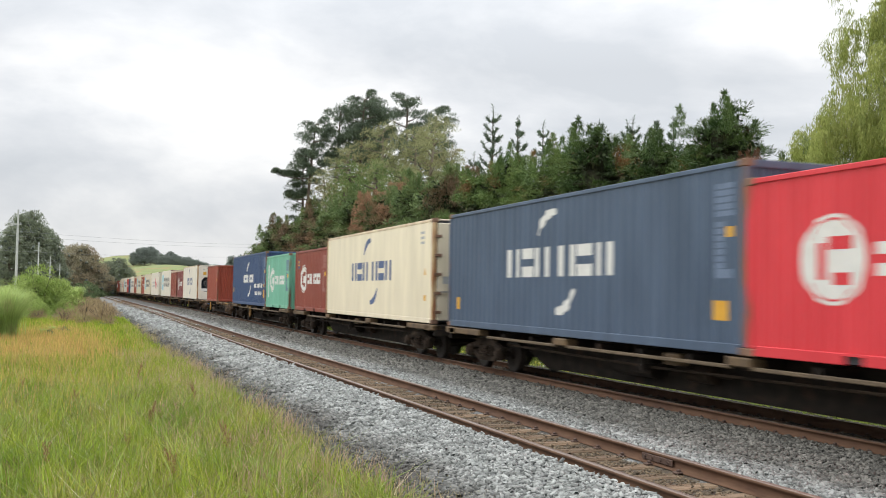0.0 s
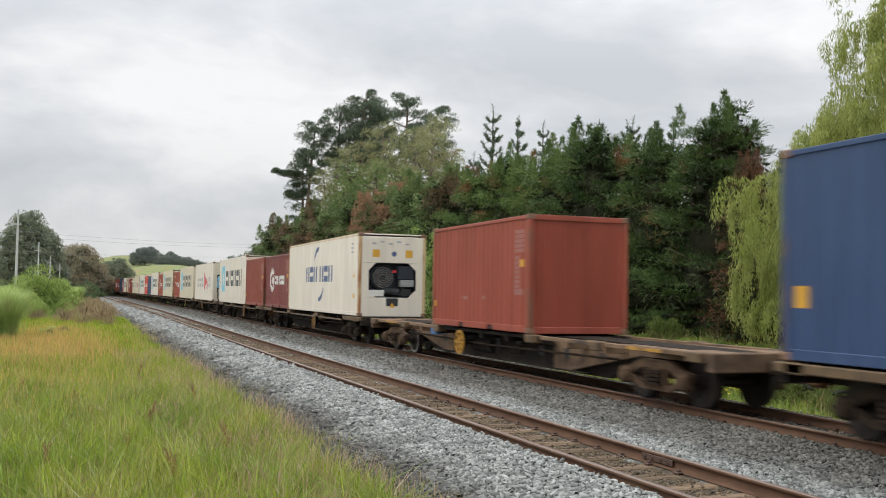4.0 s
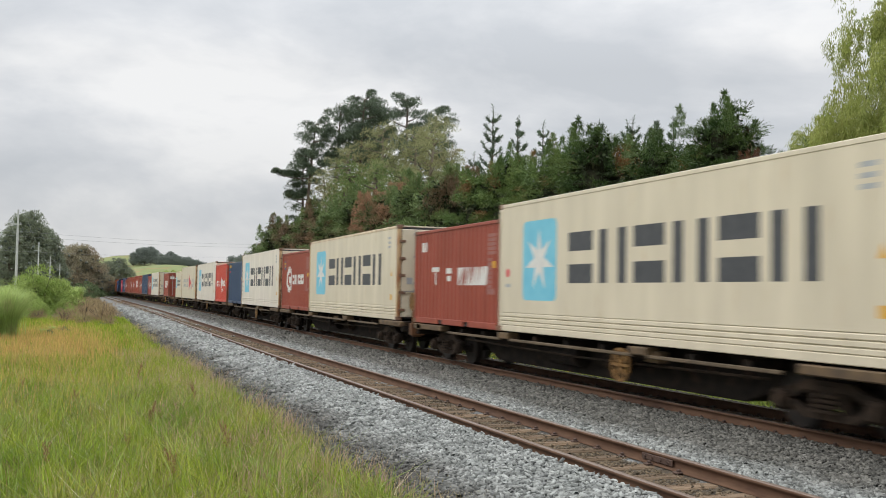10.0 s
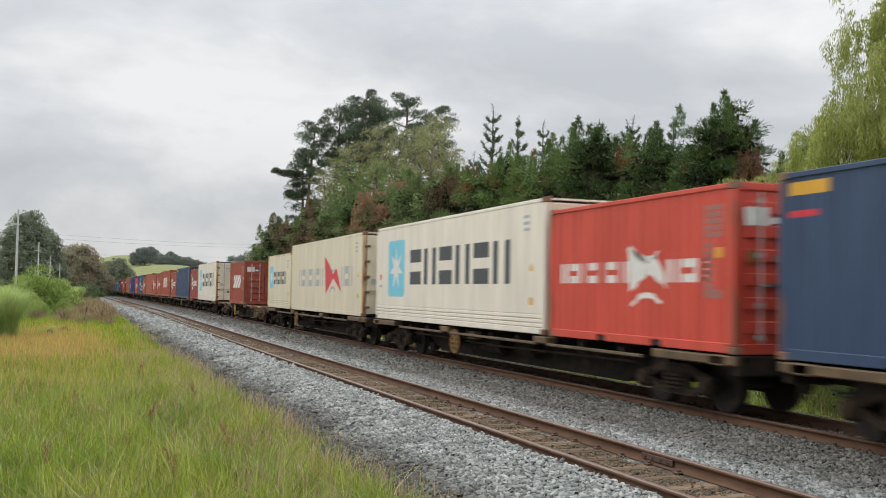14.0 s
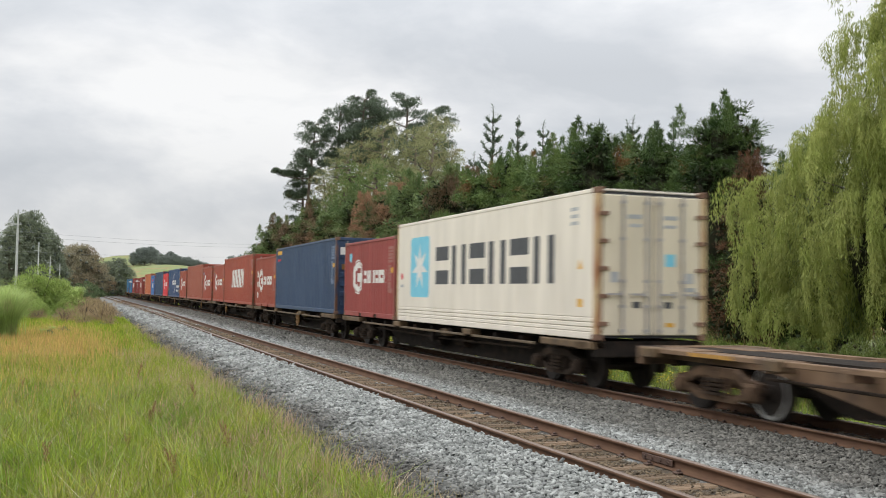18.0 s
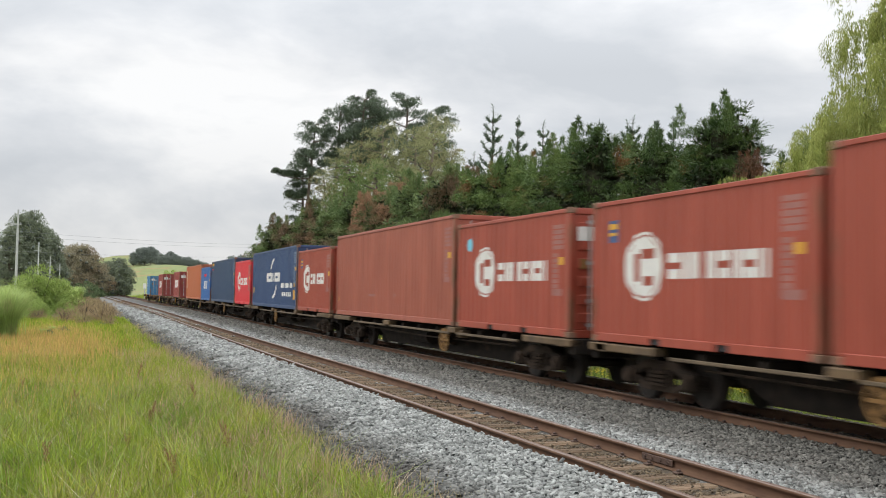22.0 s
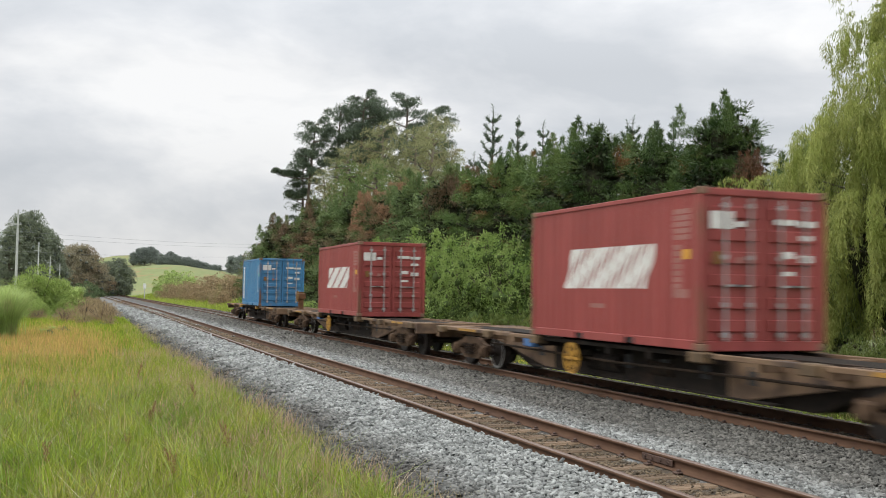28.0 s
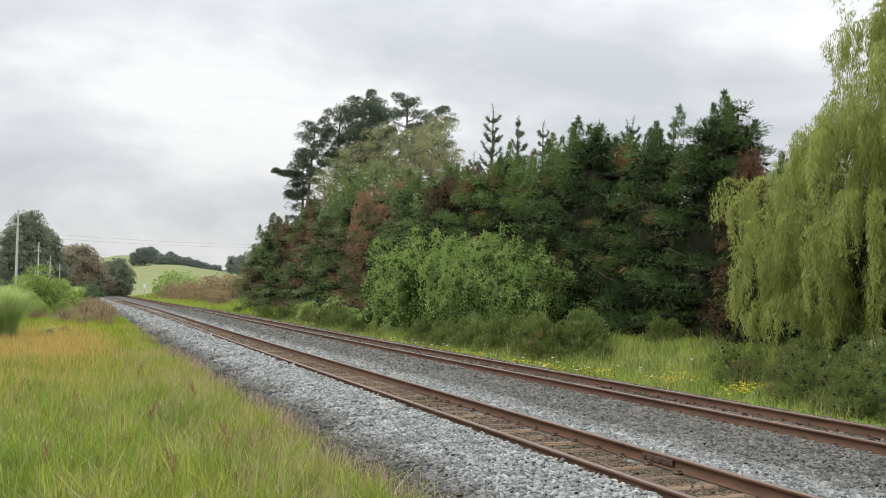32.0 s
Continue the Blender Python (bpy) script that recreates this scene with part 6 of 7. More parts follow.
def make_tall_pine(seed, h, r, bare, mat="pine", bark="bark", clumps=46, leaf=(0.25, 0.5), per=150, cr=(0.7, 1.5), width=(0.04, 0.10), mass=0.6, heap=7, flat=0.8, limbs=(), dome=(2.5, 0.75), mass_mat="twigs"):
    """An old pine or gum: long bare stems with separate clouds of foliage on the limbs."""
    rng = np.random.default_rng(seed)
    root = thing("tall_tree", "", "tree")
    g = Geo()
    lean = rng.uniform(-0.05, 0.05, 2) * h
    ts = np.linspace(0, 1, 9)
    g.tube([(lean[0] * t * t, lean[1] * t * t, -0.3 + h * 0.95 * t) for t in ts], [0.34 * (1.1 - t) + 0.03 for t in ts], 9)
    cen, rad = [], []
    for i in range(clumps):
        t = bare + (1 - bare) * (i + 0.5) / clumps
        a = i * 2.4 + rng.uniform(-0.5, 0.5)
        s = r * rng.uniform(0.35, 1.0) * (1 - ((t - bare) / (1 - bare)) ** dome[0] * dome[1]) * (0.55 + 0.45 * min(1, (t - bare) / (1 - bare) * 4))
        p0 = Vector((lean[0] * t * t, lean[1] * t * t, h * 0.95 * t - s * 0.12))
        tip = p0 + Vector((cos(a) * s, sin(a) * s, s * rng.uniform(0.05, 0.4)))
        g.tube([p0, p0.lerp(tip, 0.5) + Vector((0, 0, -0.05 * s)), tip], [0.10, 0.06, 0.02], 5)
        cen.append(tuple(tip))
        rad.append(rng.uniform(*cr))
        if s > 1.8:
            cen.append(tuple(p0.lerp(tip, 0.62) + Vector((0, 0, 0.2))))
            rad.append(rng.uniform(*cr) * 0.75)
    for ang, z, reach in limbs:
        # a long low limb with tufts along its outer half
        q = Vector((lean[0] * z * z, lean[1] * z * z, h * z))
        tip = q + Vector((cos(ang) * reach, sin(ang) * reach, reach * 0.10))
        g.tube([q, q.lerp(tip, 0.5) - Vector((0, 0, 0.05 * reach)), tip], [0.10, 0.07, 0.03], 5)
        for k in range(6):
            c = q.lerp(tip, 0.45 + 0.11 * k)
            cen.append((c.x + rng.normal() * 0.2, c.y + rng.normal() * 0.2, c.z + 0.25 + rng.normal() * 0.12))
            rad.append(rng.uniform(0.5, 0.85))
    # every cloud is a heap of smaller tufts
    cen, rad = np.array(cen), np.array(rad)
    n = len(cen)
    d = unit(rng.normal(size=(n * heap, 3)))
    d[:, 2] = np.abs(d[:, 2]) * 1.1 - 0.25
    sub = np.repeat(cen, heap, 0) + d * np.array([1, 1, flat]) * np.repeat(rad, heap)[:, None] * rng.uniform(0.5, 0.85, (n * heap, 1))
    size = np.repeat(rad, heap) * rng.uniform(0.32, 0.58, n * heap)
    p, w, f = puffs(rng, sub, size[:, None] * np.array([1, 1, 0.8]), np.repeat(np.eye(3)[None], n * heap, 0), max(6, per // heap), 0.45, -0.8)
    part("trunk", g, bark, root)
    part("crown", leaf_mesh("crown", p, w, rng.uniform(*leaf, len(p)), rng.uniform(*width, len(p)), mat, rng, 0.2, f, 0.4), mat, root)
    # masses inside the crown, coloured for the shade there
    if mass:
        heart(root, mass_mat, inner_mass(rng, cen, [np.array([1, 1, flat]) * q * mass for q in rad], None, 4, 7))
    return root


def make_willow(seed, h, r, tresses=90, shoulder=0.24):
    """A weeping willow: a domed crown of long hanging tresses, each a bundle of leafy strands, over dark hollows."""
    rng = np.random.default_rng(seed)
    root = thing("weeping_willow", "weeping willow with long pale green hanging strands", "tree")
    part("trunk", Geo().tube([(0, 0, -0.2), (0.15, 0.1, h * 0.3), (0.0, 0.25, h * 0.62)], [0.55, 0.42, 0.24], 10), "bark", root)
    ps, ws, fs = [], [], []
    nb = max(12, tresses // 5)
    billows = []
    for i in range(nb):
        # rounded billows in tiers, the lower ones drawn in a little under the upper
        a, k = i * 2.39996 + rng.uniform(-0.3, 0.3), sqrt((i + 0.5) / nb)
        tier = (1.0, 0.72, 0.42, 0.88, 0.56, 0.30, 0.65)[i % 7] if k > 0.4 else 1.0
        zt = h * (1 - shoulder * k ** 3) * tier * rng.uniform(0.90, 1.0)
        billows.append((a, r * k * (0.86 + 0.14 * tier) * rng.uniform(0.88, 1.02), zt, rng.uniform(0.8, 1.4), rng.uniform(1.5, 3.0) if tier > 0.45 else zt))
        if i % 3 == 0:
            out = Vector((cos(a), sin(a), 0.0))
            q = [Vector((0, 0.2, min(h * 0.45, zt * 0.7))), out * r * k * 0.45 + Vector((0, 0, zt * 0.82)), out * r * k * 0.8 + Vector((0, 0, zt * 0.9))]
            part("bough", Geo().tube(q, [0.09, 0.04, 0.012], 6), "bark", root)
    for i in range(tresses):
        a, s, zb, rb, long = billows[i % nb]
        phi, rho = rng.uniform(0, 2 * pi), sqrt(rng.random())
        centre = np.array([cos(a) * s, sin(a) * s, 0.0])
        local = np.array([cos(phi), sin(phi), 0.0])
        head = centre + local * rb * rho + np.array([0, 0, zb + rb * 0.7 * (sqrt(1 - 0.85 * rho * rho) - 1)])
        out = np.array([cos(a), sin(a), 0.0]) * 0.6 + local * 0.6 * rho
        zt = head[2]
        drop = min(zt - 0.2, long * rng.uniform(0.55, 1.1) * (0.6 + 0.4 * rho))
        wide = rng.uniform(0.16, 0.34)
        bulge, ph, amp = rng.uniform(0.10, 0.55), rng.uniform(0, 6.3), rng.uniform(0.06, 0.20)
        for j in range(22):
            phi, q = rng.uniform(0, 2 * pi), sqrt(rng.uniform(0.12, 1.0))
            rad = np.array([cos(phi), sin(phi), 0.0])
            ln = drop * rng.uniform(0.5, 1.0) * (1.1 - 0.35 * q)
            m = max(10, int(ln * 19))
            t = np.sort(rng.random(m)) ** 0.9
            body = wide * q * np.minimum(1.0, 0.35 + 3.2 * t * drop / 3) * (1 - 0.72 * t)
            wave = amp * np.sin(t * ln * 2.1 + ph + rng.normal() * 0.4) * t
            # long strands hang back towards the trunk at their ends
            line = head + np.outer(bulge * np.sin(np.minimum(t * 2.2, 1) * pi / 2) + wave - 0.05 * ln * t * t, out) + np.outer(body, rad)
            line[:, 2] += wide * 0.55 * np.maximum(0, 1 - t * drop / 0.5) * (1 - q * q) - ln * t
            line[:, 2] += 0.14 * np.sin(np.minimum(t * 4, 1) * pi)
            ps.append(line + rng.normal(size=(m, 3)) * 0.032)
            ws.append(np.stack([rng.normal(size=m) * 0.32 + rad[0] * 0.25, rng.normal(size=m) * 0.32 + rad[1] * 0.25, np.full(m, -0.9)], 1))
            fs.append(np.tile(rad * q + out * 0.5, (m, 1)) + np.outer(np.maximum(0.45, 1.1 - 2.0 * t), np.array([0, 0, 1.0])))
    p, w = np.concatenate(ps), np.concatenate(ws)
    p[:, 2] = np.maximum(p[:, 2], 0.05)
    part("crown", leaf_mesh("crown", p, w, rng.uniform(0.08, 0.15, len(p)), rng.uniform(0.009, 0.014, len(p)), "willow", rng, 0.2, np.concatenate(fs), 0.32), "willow", root)
    # leaves in the shade-dark colour fill the inside of the crown
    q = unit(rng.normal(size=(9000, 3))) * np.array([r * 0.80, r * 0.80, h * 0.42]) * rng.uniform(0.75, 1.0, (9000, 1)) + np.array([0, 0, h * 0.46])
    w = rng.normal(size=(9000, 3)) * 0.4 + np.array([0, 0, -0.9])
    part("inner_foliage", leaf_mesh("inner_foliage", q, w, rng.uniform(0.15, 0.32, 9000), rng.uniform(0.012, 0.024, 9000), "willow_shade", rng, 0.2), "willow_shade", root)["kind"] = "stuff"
    # near-black core added to stand for the shade behind the tresses
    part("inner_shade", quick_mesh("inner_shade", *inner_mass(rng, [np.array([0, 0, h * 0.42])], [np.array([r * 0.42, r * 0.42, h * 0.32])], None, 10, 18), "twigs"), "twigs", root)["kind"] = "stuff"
    return root


def make_shrub(seed, h, r, mat, name, leaf=(0.07, 0.14), width=(0.025, 0.05), clumps=120, per=75, up=0.4, stems=9, lump=(0.22, 0.5), squash=0.9, bark="bark", cap=-0.6, mass=0.0):
    """A many-stemmed bush of small clumps with an uneven outline."""
    rng = np.random.default_rng(seed)
    root = thing(name, "", "shrub")
    g = Geo()
    for i in range(stems):
        a = i * 2.4 + rng.uniform(-0.3, 0.3)
        s, hh = r * rng.uniform(0.25, 0.6), h * rng.uniform(0.5, 0.78)
        g.tube([(0.1 * cos(a), 0.1 * sin(a), -0.1), (cos(a) * s * 0.45, sin(a) * s * 0.45, hh * 0.55), (cos(a) * s, sin(a) * s, hh)], [0.05, 0.03, 0.01], 5)
    part("branching", g, bark, root)["kind"] = "stuff"
    d = unit(rng.normal(size=(clumps, 3)))
    d[:, 2] = np.abs(d[:, 2])
    lobes = 0.76 + 0.36 * np.sin(2.6 * np.arctan2(d[:, 1], d[:, 0]) + seed) * np.cos(3.1 * d[:, 2] + seed * 2)
    cen = d * np.array([r, r, h * 0.93]) * (lobes * rng.uniform(0.55, 1.0, clumps))[:, None]
    cen[:, 2] = np.maximum(cen[:, 2], 0.12)
    radii = rng.uniform(*lump, clumps) * min(1.3, r / 1.6)
    p, w, d = clump_cloud(rng, cen, radii, per, up, squash, cap)
    # dark masses in the clumps paint the shade between them
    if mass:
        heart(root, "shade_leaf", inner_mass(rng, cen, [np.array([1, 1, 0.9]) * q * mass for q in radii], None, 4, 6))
    p[:, 2] = np.maximum(p[:, 2], 0.02)
    part("crown", leaf_mesh("crown", p, w, rng.uniform(*leaf, len(p)), rng.uniform(*width, len(p)), mat, rng, 0.25, d, 0.8), mat, root)
    return root


def make_spray_shrub(seed, h, r, mat, name, stems=15, per=1050, leaf=(0.06, 0.12), width=(0.020, 0.040)):
    """A tall loose shrub: stems fan out from the base and end in pointed leafy sprays of uneven height."""
    rng = np.random.default_rng(seed)
    root = thing(name, "", "shrub")
    g, ps, ws, ds, cs, ax = Geo(), [], [], [], [], []
    for i in range(stems):
        a = i * 2.4 + rng.uniform(-0.4, 0.4)
        s, hh = r * (0.15 + 0.85 * ((i + 0.5) / stems) ** 0.6) * rng.uniform(0.75, 1.05), h * rng.uniform(0.62, 1.05)
        hh *= 1 - 0.42 * (s / r) ** 2
        q = [Vector((0.15 * cos(a), 0.15 * sin(a), -0.1)), Vector((cos(a) * s * 0.5, sin(a) * s * 0.5, hh * 0.55)), Vector((cos(a) * s, sin(a) * s, hh))]
        g.tube(q, [0.05, 0.03, 0.008], 5)
        for k in range(10):
            t = 0.12 + 0.88 * (k + rng.random()) / 10
            c = q[0].lerp(q[1], t * 2) if t < 0.5 else q[1].lerp(q[2], t * 2 - 1)
            fat = (0.62 * (1 - t) ** 0.7 + 0.10) * r / 2.4
            off = Vector((rng.normal(), rng.normal(), rng.normal() * 0.5)) * fat * 0.75
            g.tube([c, c + off * 0.6, c + off + Vector((0, 0, 0.2))], [0.014, 0.009, 0.004], 4)
            m = int(per / 10 * rng.uniform(0.7, 1.3))
            d = rng.normal(size=(m, 3)) * np.array([1, 1, 1.35]) * fat * 0.52
            ps.append(np.array(c + off) + d)
            cs.append(np.array(c + off))
            ax.append(np.array([0.52, 0.52, 0.66]) * fat)
            ds.append(d / max(fat, 0.1) + np.array([cos(a) * 0.4, sin(a) * 0.4, 0.5]))
            ws.append(d / max(fat, 0.1) + np.array([cos(a) * 0.5, sin(a) * 0.5, 0.5]) + rng.normal(size=(m, 3)) * 0.6)
    part("branching", g, "bark", root)["kind"] = "stuff"
    p, w = np.concatenate(ps), np.concatenate(ws)
    p[:, 2] = np.maximum(p[:, 2], 0.02)
    part("crown", leaf_mesh("crown", p, w, rng.uniform(*leaf, len(p)), rng.uniform(*width, len(p)), mat, rng, 0.25, np.concatenate(ds)), mat, root)
    # dark green masses stand for the shade between the sprays
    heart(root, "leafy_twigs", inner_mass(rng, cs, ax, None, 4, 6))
    return root


def plant(proto, label, group, spots, jitter=0.12, seed=1):
    """Puts the first at the first spot and copies the rest; each turned and scaled a little."""
    rng = random.Random(seed)
    for n, (x, y, s) in enumerate(spots):
        m = pose(x, y, ground_z(x, y) - 0.05, 0, 0, rng.uniform(0, 360))
        k = s * rng.uniform(1 - jitter, 1 + jitter)
        p = proto[n % len(proto)]
        if n < len(proto):
            ob = p
            ob.matrix_basis = m
        else:
            ob = copy_thing(p, m)
        ob.scale = (k, k, k)
        tagged(ob, label, "", group)


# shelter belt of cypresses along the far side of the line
# the four nearest trees take the foliage with shade in its colour
plant([make_cypress(11, 8.8, 3.5, "cypress_shaded"), make_cypress(12, 9.4, 3.6, "cypress_shaded")], "green cypress with shelving boughs darkened for shade, in a shelter belt", "shelter belt trees", [
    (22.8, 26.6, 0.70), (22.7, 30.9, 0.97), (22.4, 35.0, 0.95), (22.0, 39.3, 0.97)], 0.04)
plant([make_cypress(13, 8.4, 3.7, "cypress"), make_cypress(14, 8.9, 3.6, "cypress")], "green cypress in a shelter belt, partly browned", "shelter belt trees", [
    (22.7, 44.0, 1.06), (22.2, 48.8, 1.07), (22.6, 53.8, 1.06)], 0.04)
coarse = dict(boughs=70, tufts=6, per=56, leaf=(0.18, 0.36), width=(0.014, 0.030))
plant([make_cypress(16, 9.0, 3.6, "cypress_far", **coarse), make_cypress(17, 9.4, 3.4, "cypress_far", **coarse)], "dark green cypress far along the shelter belt", "shelter belt trees", [
    (22.0, 59.0, 1.03), (21.8, 64.5, 1.0), (21.4, 70.0, 0.98), (21.0, 76.0, 1.0), (20.6, 82.0, 1.02), (20.2, 88.5, 1.02), (19.8, 95.0, 1.0), (19.4, 101.5, 0.98), (18.9, 108.0, 0.84),
    (25.6, 29.4, 0.76), (26.0, 41.0, 1.0), (25.6, 56.0, 1.0), (25.0, 73.0, 1.15), (24.0, 90.0, 1.15), (25.4, 64.0, 1.08)], 0.05, 21)
plant([make_cypress(15, 8.6, 2.4, "cypress_dead", **dict(coarse, width=(0.008, 0.018), per=56))], "browned dying cypress in the shelter belt", "browned trees", [
    (21.0, 70.8, 1.02), (20.6, 72.6, 0.92), (20.8, 68.4, 0.94), (22.6, 75.5, 1.16), (24.0, 72.6, 1.22), (20.0, 94.0, 0.80), (24.4, 33.4, 0.96), (20.2, 86.0, 0.86)], 0.04, 2)
plant([make_cypress(18, 8.2, 1.5, "cypress_rust", **dict(coarse, boughs=50, width=(0.006, 0.014), leaf=(0.12, 0.26), per=60))], "dead rust-brown cypress beside the willow", "browned trees", [(20.6, 26.7, 0.74)], 0.0, 2)
plant([make_young_pine(21, 12.4), make_young_pine(22, 12.2)], "slim young pine with upswept branch tips behind the belt", "young pines", [
    (27.0, 62.9, 1.19), (27.0, 58.7, 1.09), (27.0, 55.0, 1.01), (27.0, 48.0, 0.92), (27.0, 45.0, 0.88), (27.0, 40.8, 0.85), (27.0, 66.4, 0.96), (27.8, 70.5, 0.90), (26.6, 43.8, 0.87)], 0.01, 3)
pine_kw = dict(clumps=19, per=640, cr=(0.8, 1.4), leaf=(0.20, 0.40), width=(0.018, 0.038), mass=0.0, flat=0.72, dome=(3.5, 0.6))
old_pines = [make_tall_pine(31, 25.0, 2.5, 0.66, limbs=((radians(159.6), 0.66, 4.2), (radians(150), 0.55, 2.6)), **pine_kw), make_tall_pine(32, 25.0, 2.4, 0.64, **pine_kw), make_tall_pine(33, 23.5, 2.9, 0.52, **pine_kw)]
plant(old_pines, "tall old pine with bare trunk and clouded crown", "tall pines", [
    (24.6, 112.0, 0.90), (28.2, 113.0, 0.99), (24.9, 114.0, 0.80), (30.9, 112.5, 1.02), (33.6, 112.5, 1.03), (36.0, 110.0, 1.12), (38.7, 110.0, 1.01), (34.6, 120.0, 1.06)], 0.02, 4)
old_pines[0].rotation_euler = (0, 0, 0)
gum_kw = dict(mat="gum", bark="pale_bark", leaf=(0.14, 0.30), clumps=38, per=220, cr=(0.7, 1.4), width=(0.024, 0.05), mass=0.0, flat=0.7)
plant([make_tall_pine(41, 19.5, 4.1, 0.30, **gum_kw), make_tall_pine(42, 17.0, 4.0, 0.22, **gum_kw)], "pale gum tree with airy olive foliage", "gum trees", [
    (29.6, 98.0, 0.98), (32.4, 96.0, 1.08), (25.4, 98.0, 0.84), (27.6, 95.0, 0.90), (31.6, 90.0, 0.98), (34.6, 92.0, 1.0), (23.6, 96.0, 0.72)], 0.04, 5)
plant([make_tall_pine(45, 12.6, 3.2, 0.06, mat="mid_green", clumps=44, per=130, cr=(0.6, 1.2), leaf=(0.14, 0.3), width=(0.03, 0.06), mass=0.0)], "green broadleaf tree below the gums", "green trees", [
    (23.2, 88.0, 0.98), (25.6, 86.0, 1.06), (28.0, 86.5, 1.08), (22.0, 84.0, 0.86), (24.6, 92.0, 1.12)], 0.04, 31)
willow = make_willow(51, 7.2, 4.9, 680, 0.16)
willow.matrix_basis = pose(21.1, 20.1, ground_z(21.1, 20.1) - 0.05, 0, 0, 40)
willow_front = make_willow(52, 13.8, 5.7, 820, 0.26)
willow_front.matrix_basis = pose(22.4, 17.65, ground_z(22.4, 17.65) - 0.05, 0, 0, 250)
for ob in (willow, willow_front):
    tagged(ob, "weeping willow with long pale green hanging strands", "tree", "willows")

broad = [make_spray_shrub(61, 4.5, 2.4, "broadleaf", "leafy_shrub"), make_spray_shrub(62, 4.3, 2.3, "broadleaf", "leafy_shrub"), make_spray_shrub(63, 4.2, 2.2, "broadleaf", "leafy_shrub")]
plant(broad, "bright green leafy shrub beside the railway", "leafy shrubs", [
    (18.6, 38.8, 0.92), (18.2, 41.4, 1.16), (17.9, 44.8, 1.22), (17.6, 49.2, 1.30), (17.4, 53.6, 1.22), (18.6, 47.0, 1.30), (18.8, 43.0, 1.24), (16.9, 42.6, 0.85)], 0.05, 6)
broom_kw = dict(leaf=(0.06, 0.12), width=(0.008, 0.017), up=0.7, squash=1.0)
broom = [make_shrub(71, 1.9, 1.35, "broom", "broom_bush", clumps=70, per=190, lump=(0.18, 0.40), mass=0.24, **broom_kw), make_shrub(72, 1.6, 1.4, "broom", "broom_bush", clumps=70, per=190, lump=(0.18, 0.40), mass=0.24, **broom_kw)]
plant(broom, "dull green broom bush with brown tips on the verge", "broom bushes", [
    (15.6, 18.2, 0.82), (15.1, 16.4, 0.84), (14.9, 15.0, 0.82), (16.7, 19.6, 0.86), (17.3, 17.6, 0.80), (16.4, 15.4, 0.80), (16.0, 21.2, 0.62)], 0.1, 7)
plant([make_shrub(73, 1.7, 1.35, "broom", "broom_bush", clumps=50, per=80, lump=(0.22, 0.48), **dict(broom_kw, leaf=(0.14, 0.26), width=(0.016, 0.032)))], "dull green broom bush along the foot of the shelter belt", "broom bushes", [
    (16.0, 31.4, 1.05), (16.2, 33.6, 1.12), (15.9, 36.0, 1.0), (15.8, 38.6, 0.92), (15.6, 41.2, 0.84), (17.6, 32.2, 1.1), (19.6, 30.0, 0.60), (16.8, 29.6, 0.5),
    (15.4, 44.0, 0.72), (15.2, 55.0, 0.72), (15.4, 60.0, 0.85), (15.8, 64.0, 1.0), (15.9, 70.0, 0.85), (15.4, 76.0, 0.8), (15.2, 83.0, 0.78), (15.8, 90.0, 0.7), (15.0, 97.0, 0.62)], 0.1, 7)
pale = [make_shrub(75, 1.5, 1.3, "shrub", "low_shrub", clumps=70)]
plant(pale, "light green low shrub on the verge", "low shrubs", [(17.0, 66.5, 1.1), (16.6, 73.0, 0.9), (17.2, 79.0, 0.8), (16.4, 52.0, 0.7), (17.0, 58.0, 0.8), (16.8, 104.0, 1.0)], 0.1, 8)

# brown scrub further along the right of the line
scrub = [make_shrub(81, 4.2, 3.2, "scrub", "scrub_bush", clumps=110, per=60, leaf=(0.14, 0.3), width=(0.02, 0.05)), make_shrub(82, 3.4, 3.0, "scrub", "scrub_bush", clumps=100, per=60, leaf=(0.14, 0.3), width=(0.02, 0.05))]
plant(scrub, "brown leafless scrub beside the line", "scrub bushes", [
    (20.5, 138.0, 1.15), (20.0, 146.0, 1.2), (19.4, 154.0, 1.2), (18.8, 163.0, 1.05), (18.6, 176.0, 1.0), (18.2, 190.0, 1.0), (18.0, 204.0, 0.95), (19.5, 218.0, 1.0), (22.4, 140.0, 1.3), (17.6, 128.0, 0.7)], 0.1, 9)
far_shrubs = [make_shrub(85, 4.6, 3.0, "shrub", "green_bush", clumps=90, per=60, leaf=(0.2, 0.36), width=(0.05, 0.1))]
plant(far_shrubs, "pale green spring bush beside the line", "green bushes", [
    (20.8, 232.0, 1.5), (22.8, 238.0, 1.6), (18.8, 226.0, 1.1), (25.5, 244.0, 1.3)], 0.05, 10)
round_kw = dict(clumps=110, per=150, leaf=(0.10, 0.22), width=(0.020, 0.044), up=0.6, lump=(0.4, 0.75), cap=-0.3)
plant([make_shrub(86, 3.6, 2.2, "bush_green", "round_bush", **round_kw)], "rounded green bush on the bank beside the line", "round bushes", [
    (-2.6, 90.0, 1.26), (-4.1, 84.0, 0.80), (-0.7, 88.0, 0.42), (-4.9, 88.0, 0.60), (0.2, 96.0, 0.40), (-2.4, 78.0, 0.40), (-0.2, 79.0, 0.30)], 0.05, 10)
plant([make_shrub(87, 0.62, 0.42, "bend_green", "low_bush", clumps=26, per=70, leaf=(0.05, 0.10), width=(0.012, 0.024), up=0.6, lump=(0.10, 0.20))], "small dark green bush in the dry grass", "low bushes", [
    (-0.95, 46.5, 0.9), (-0.35, 49.5, 1.0), (1.5, 60.0, 0.8)], 0.05, 14)

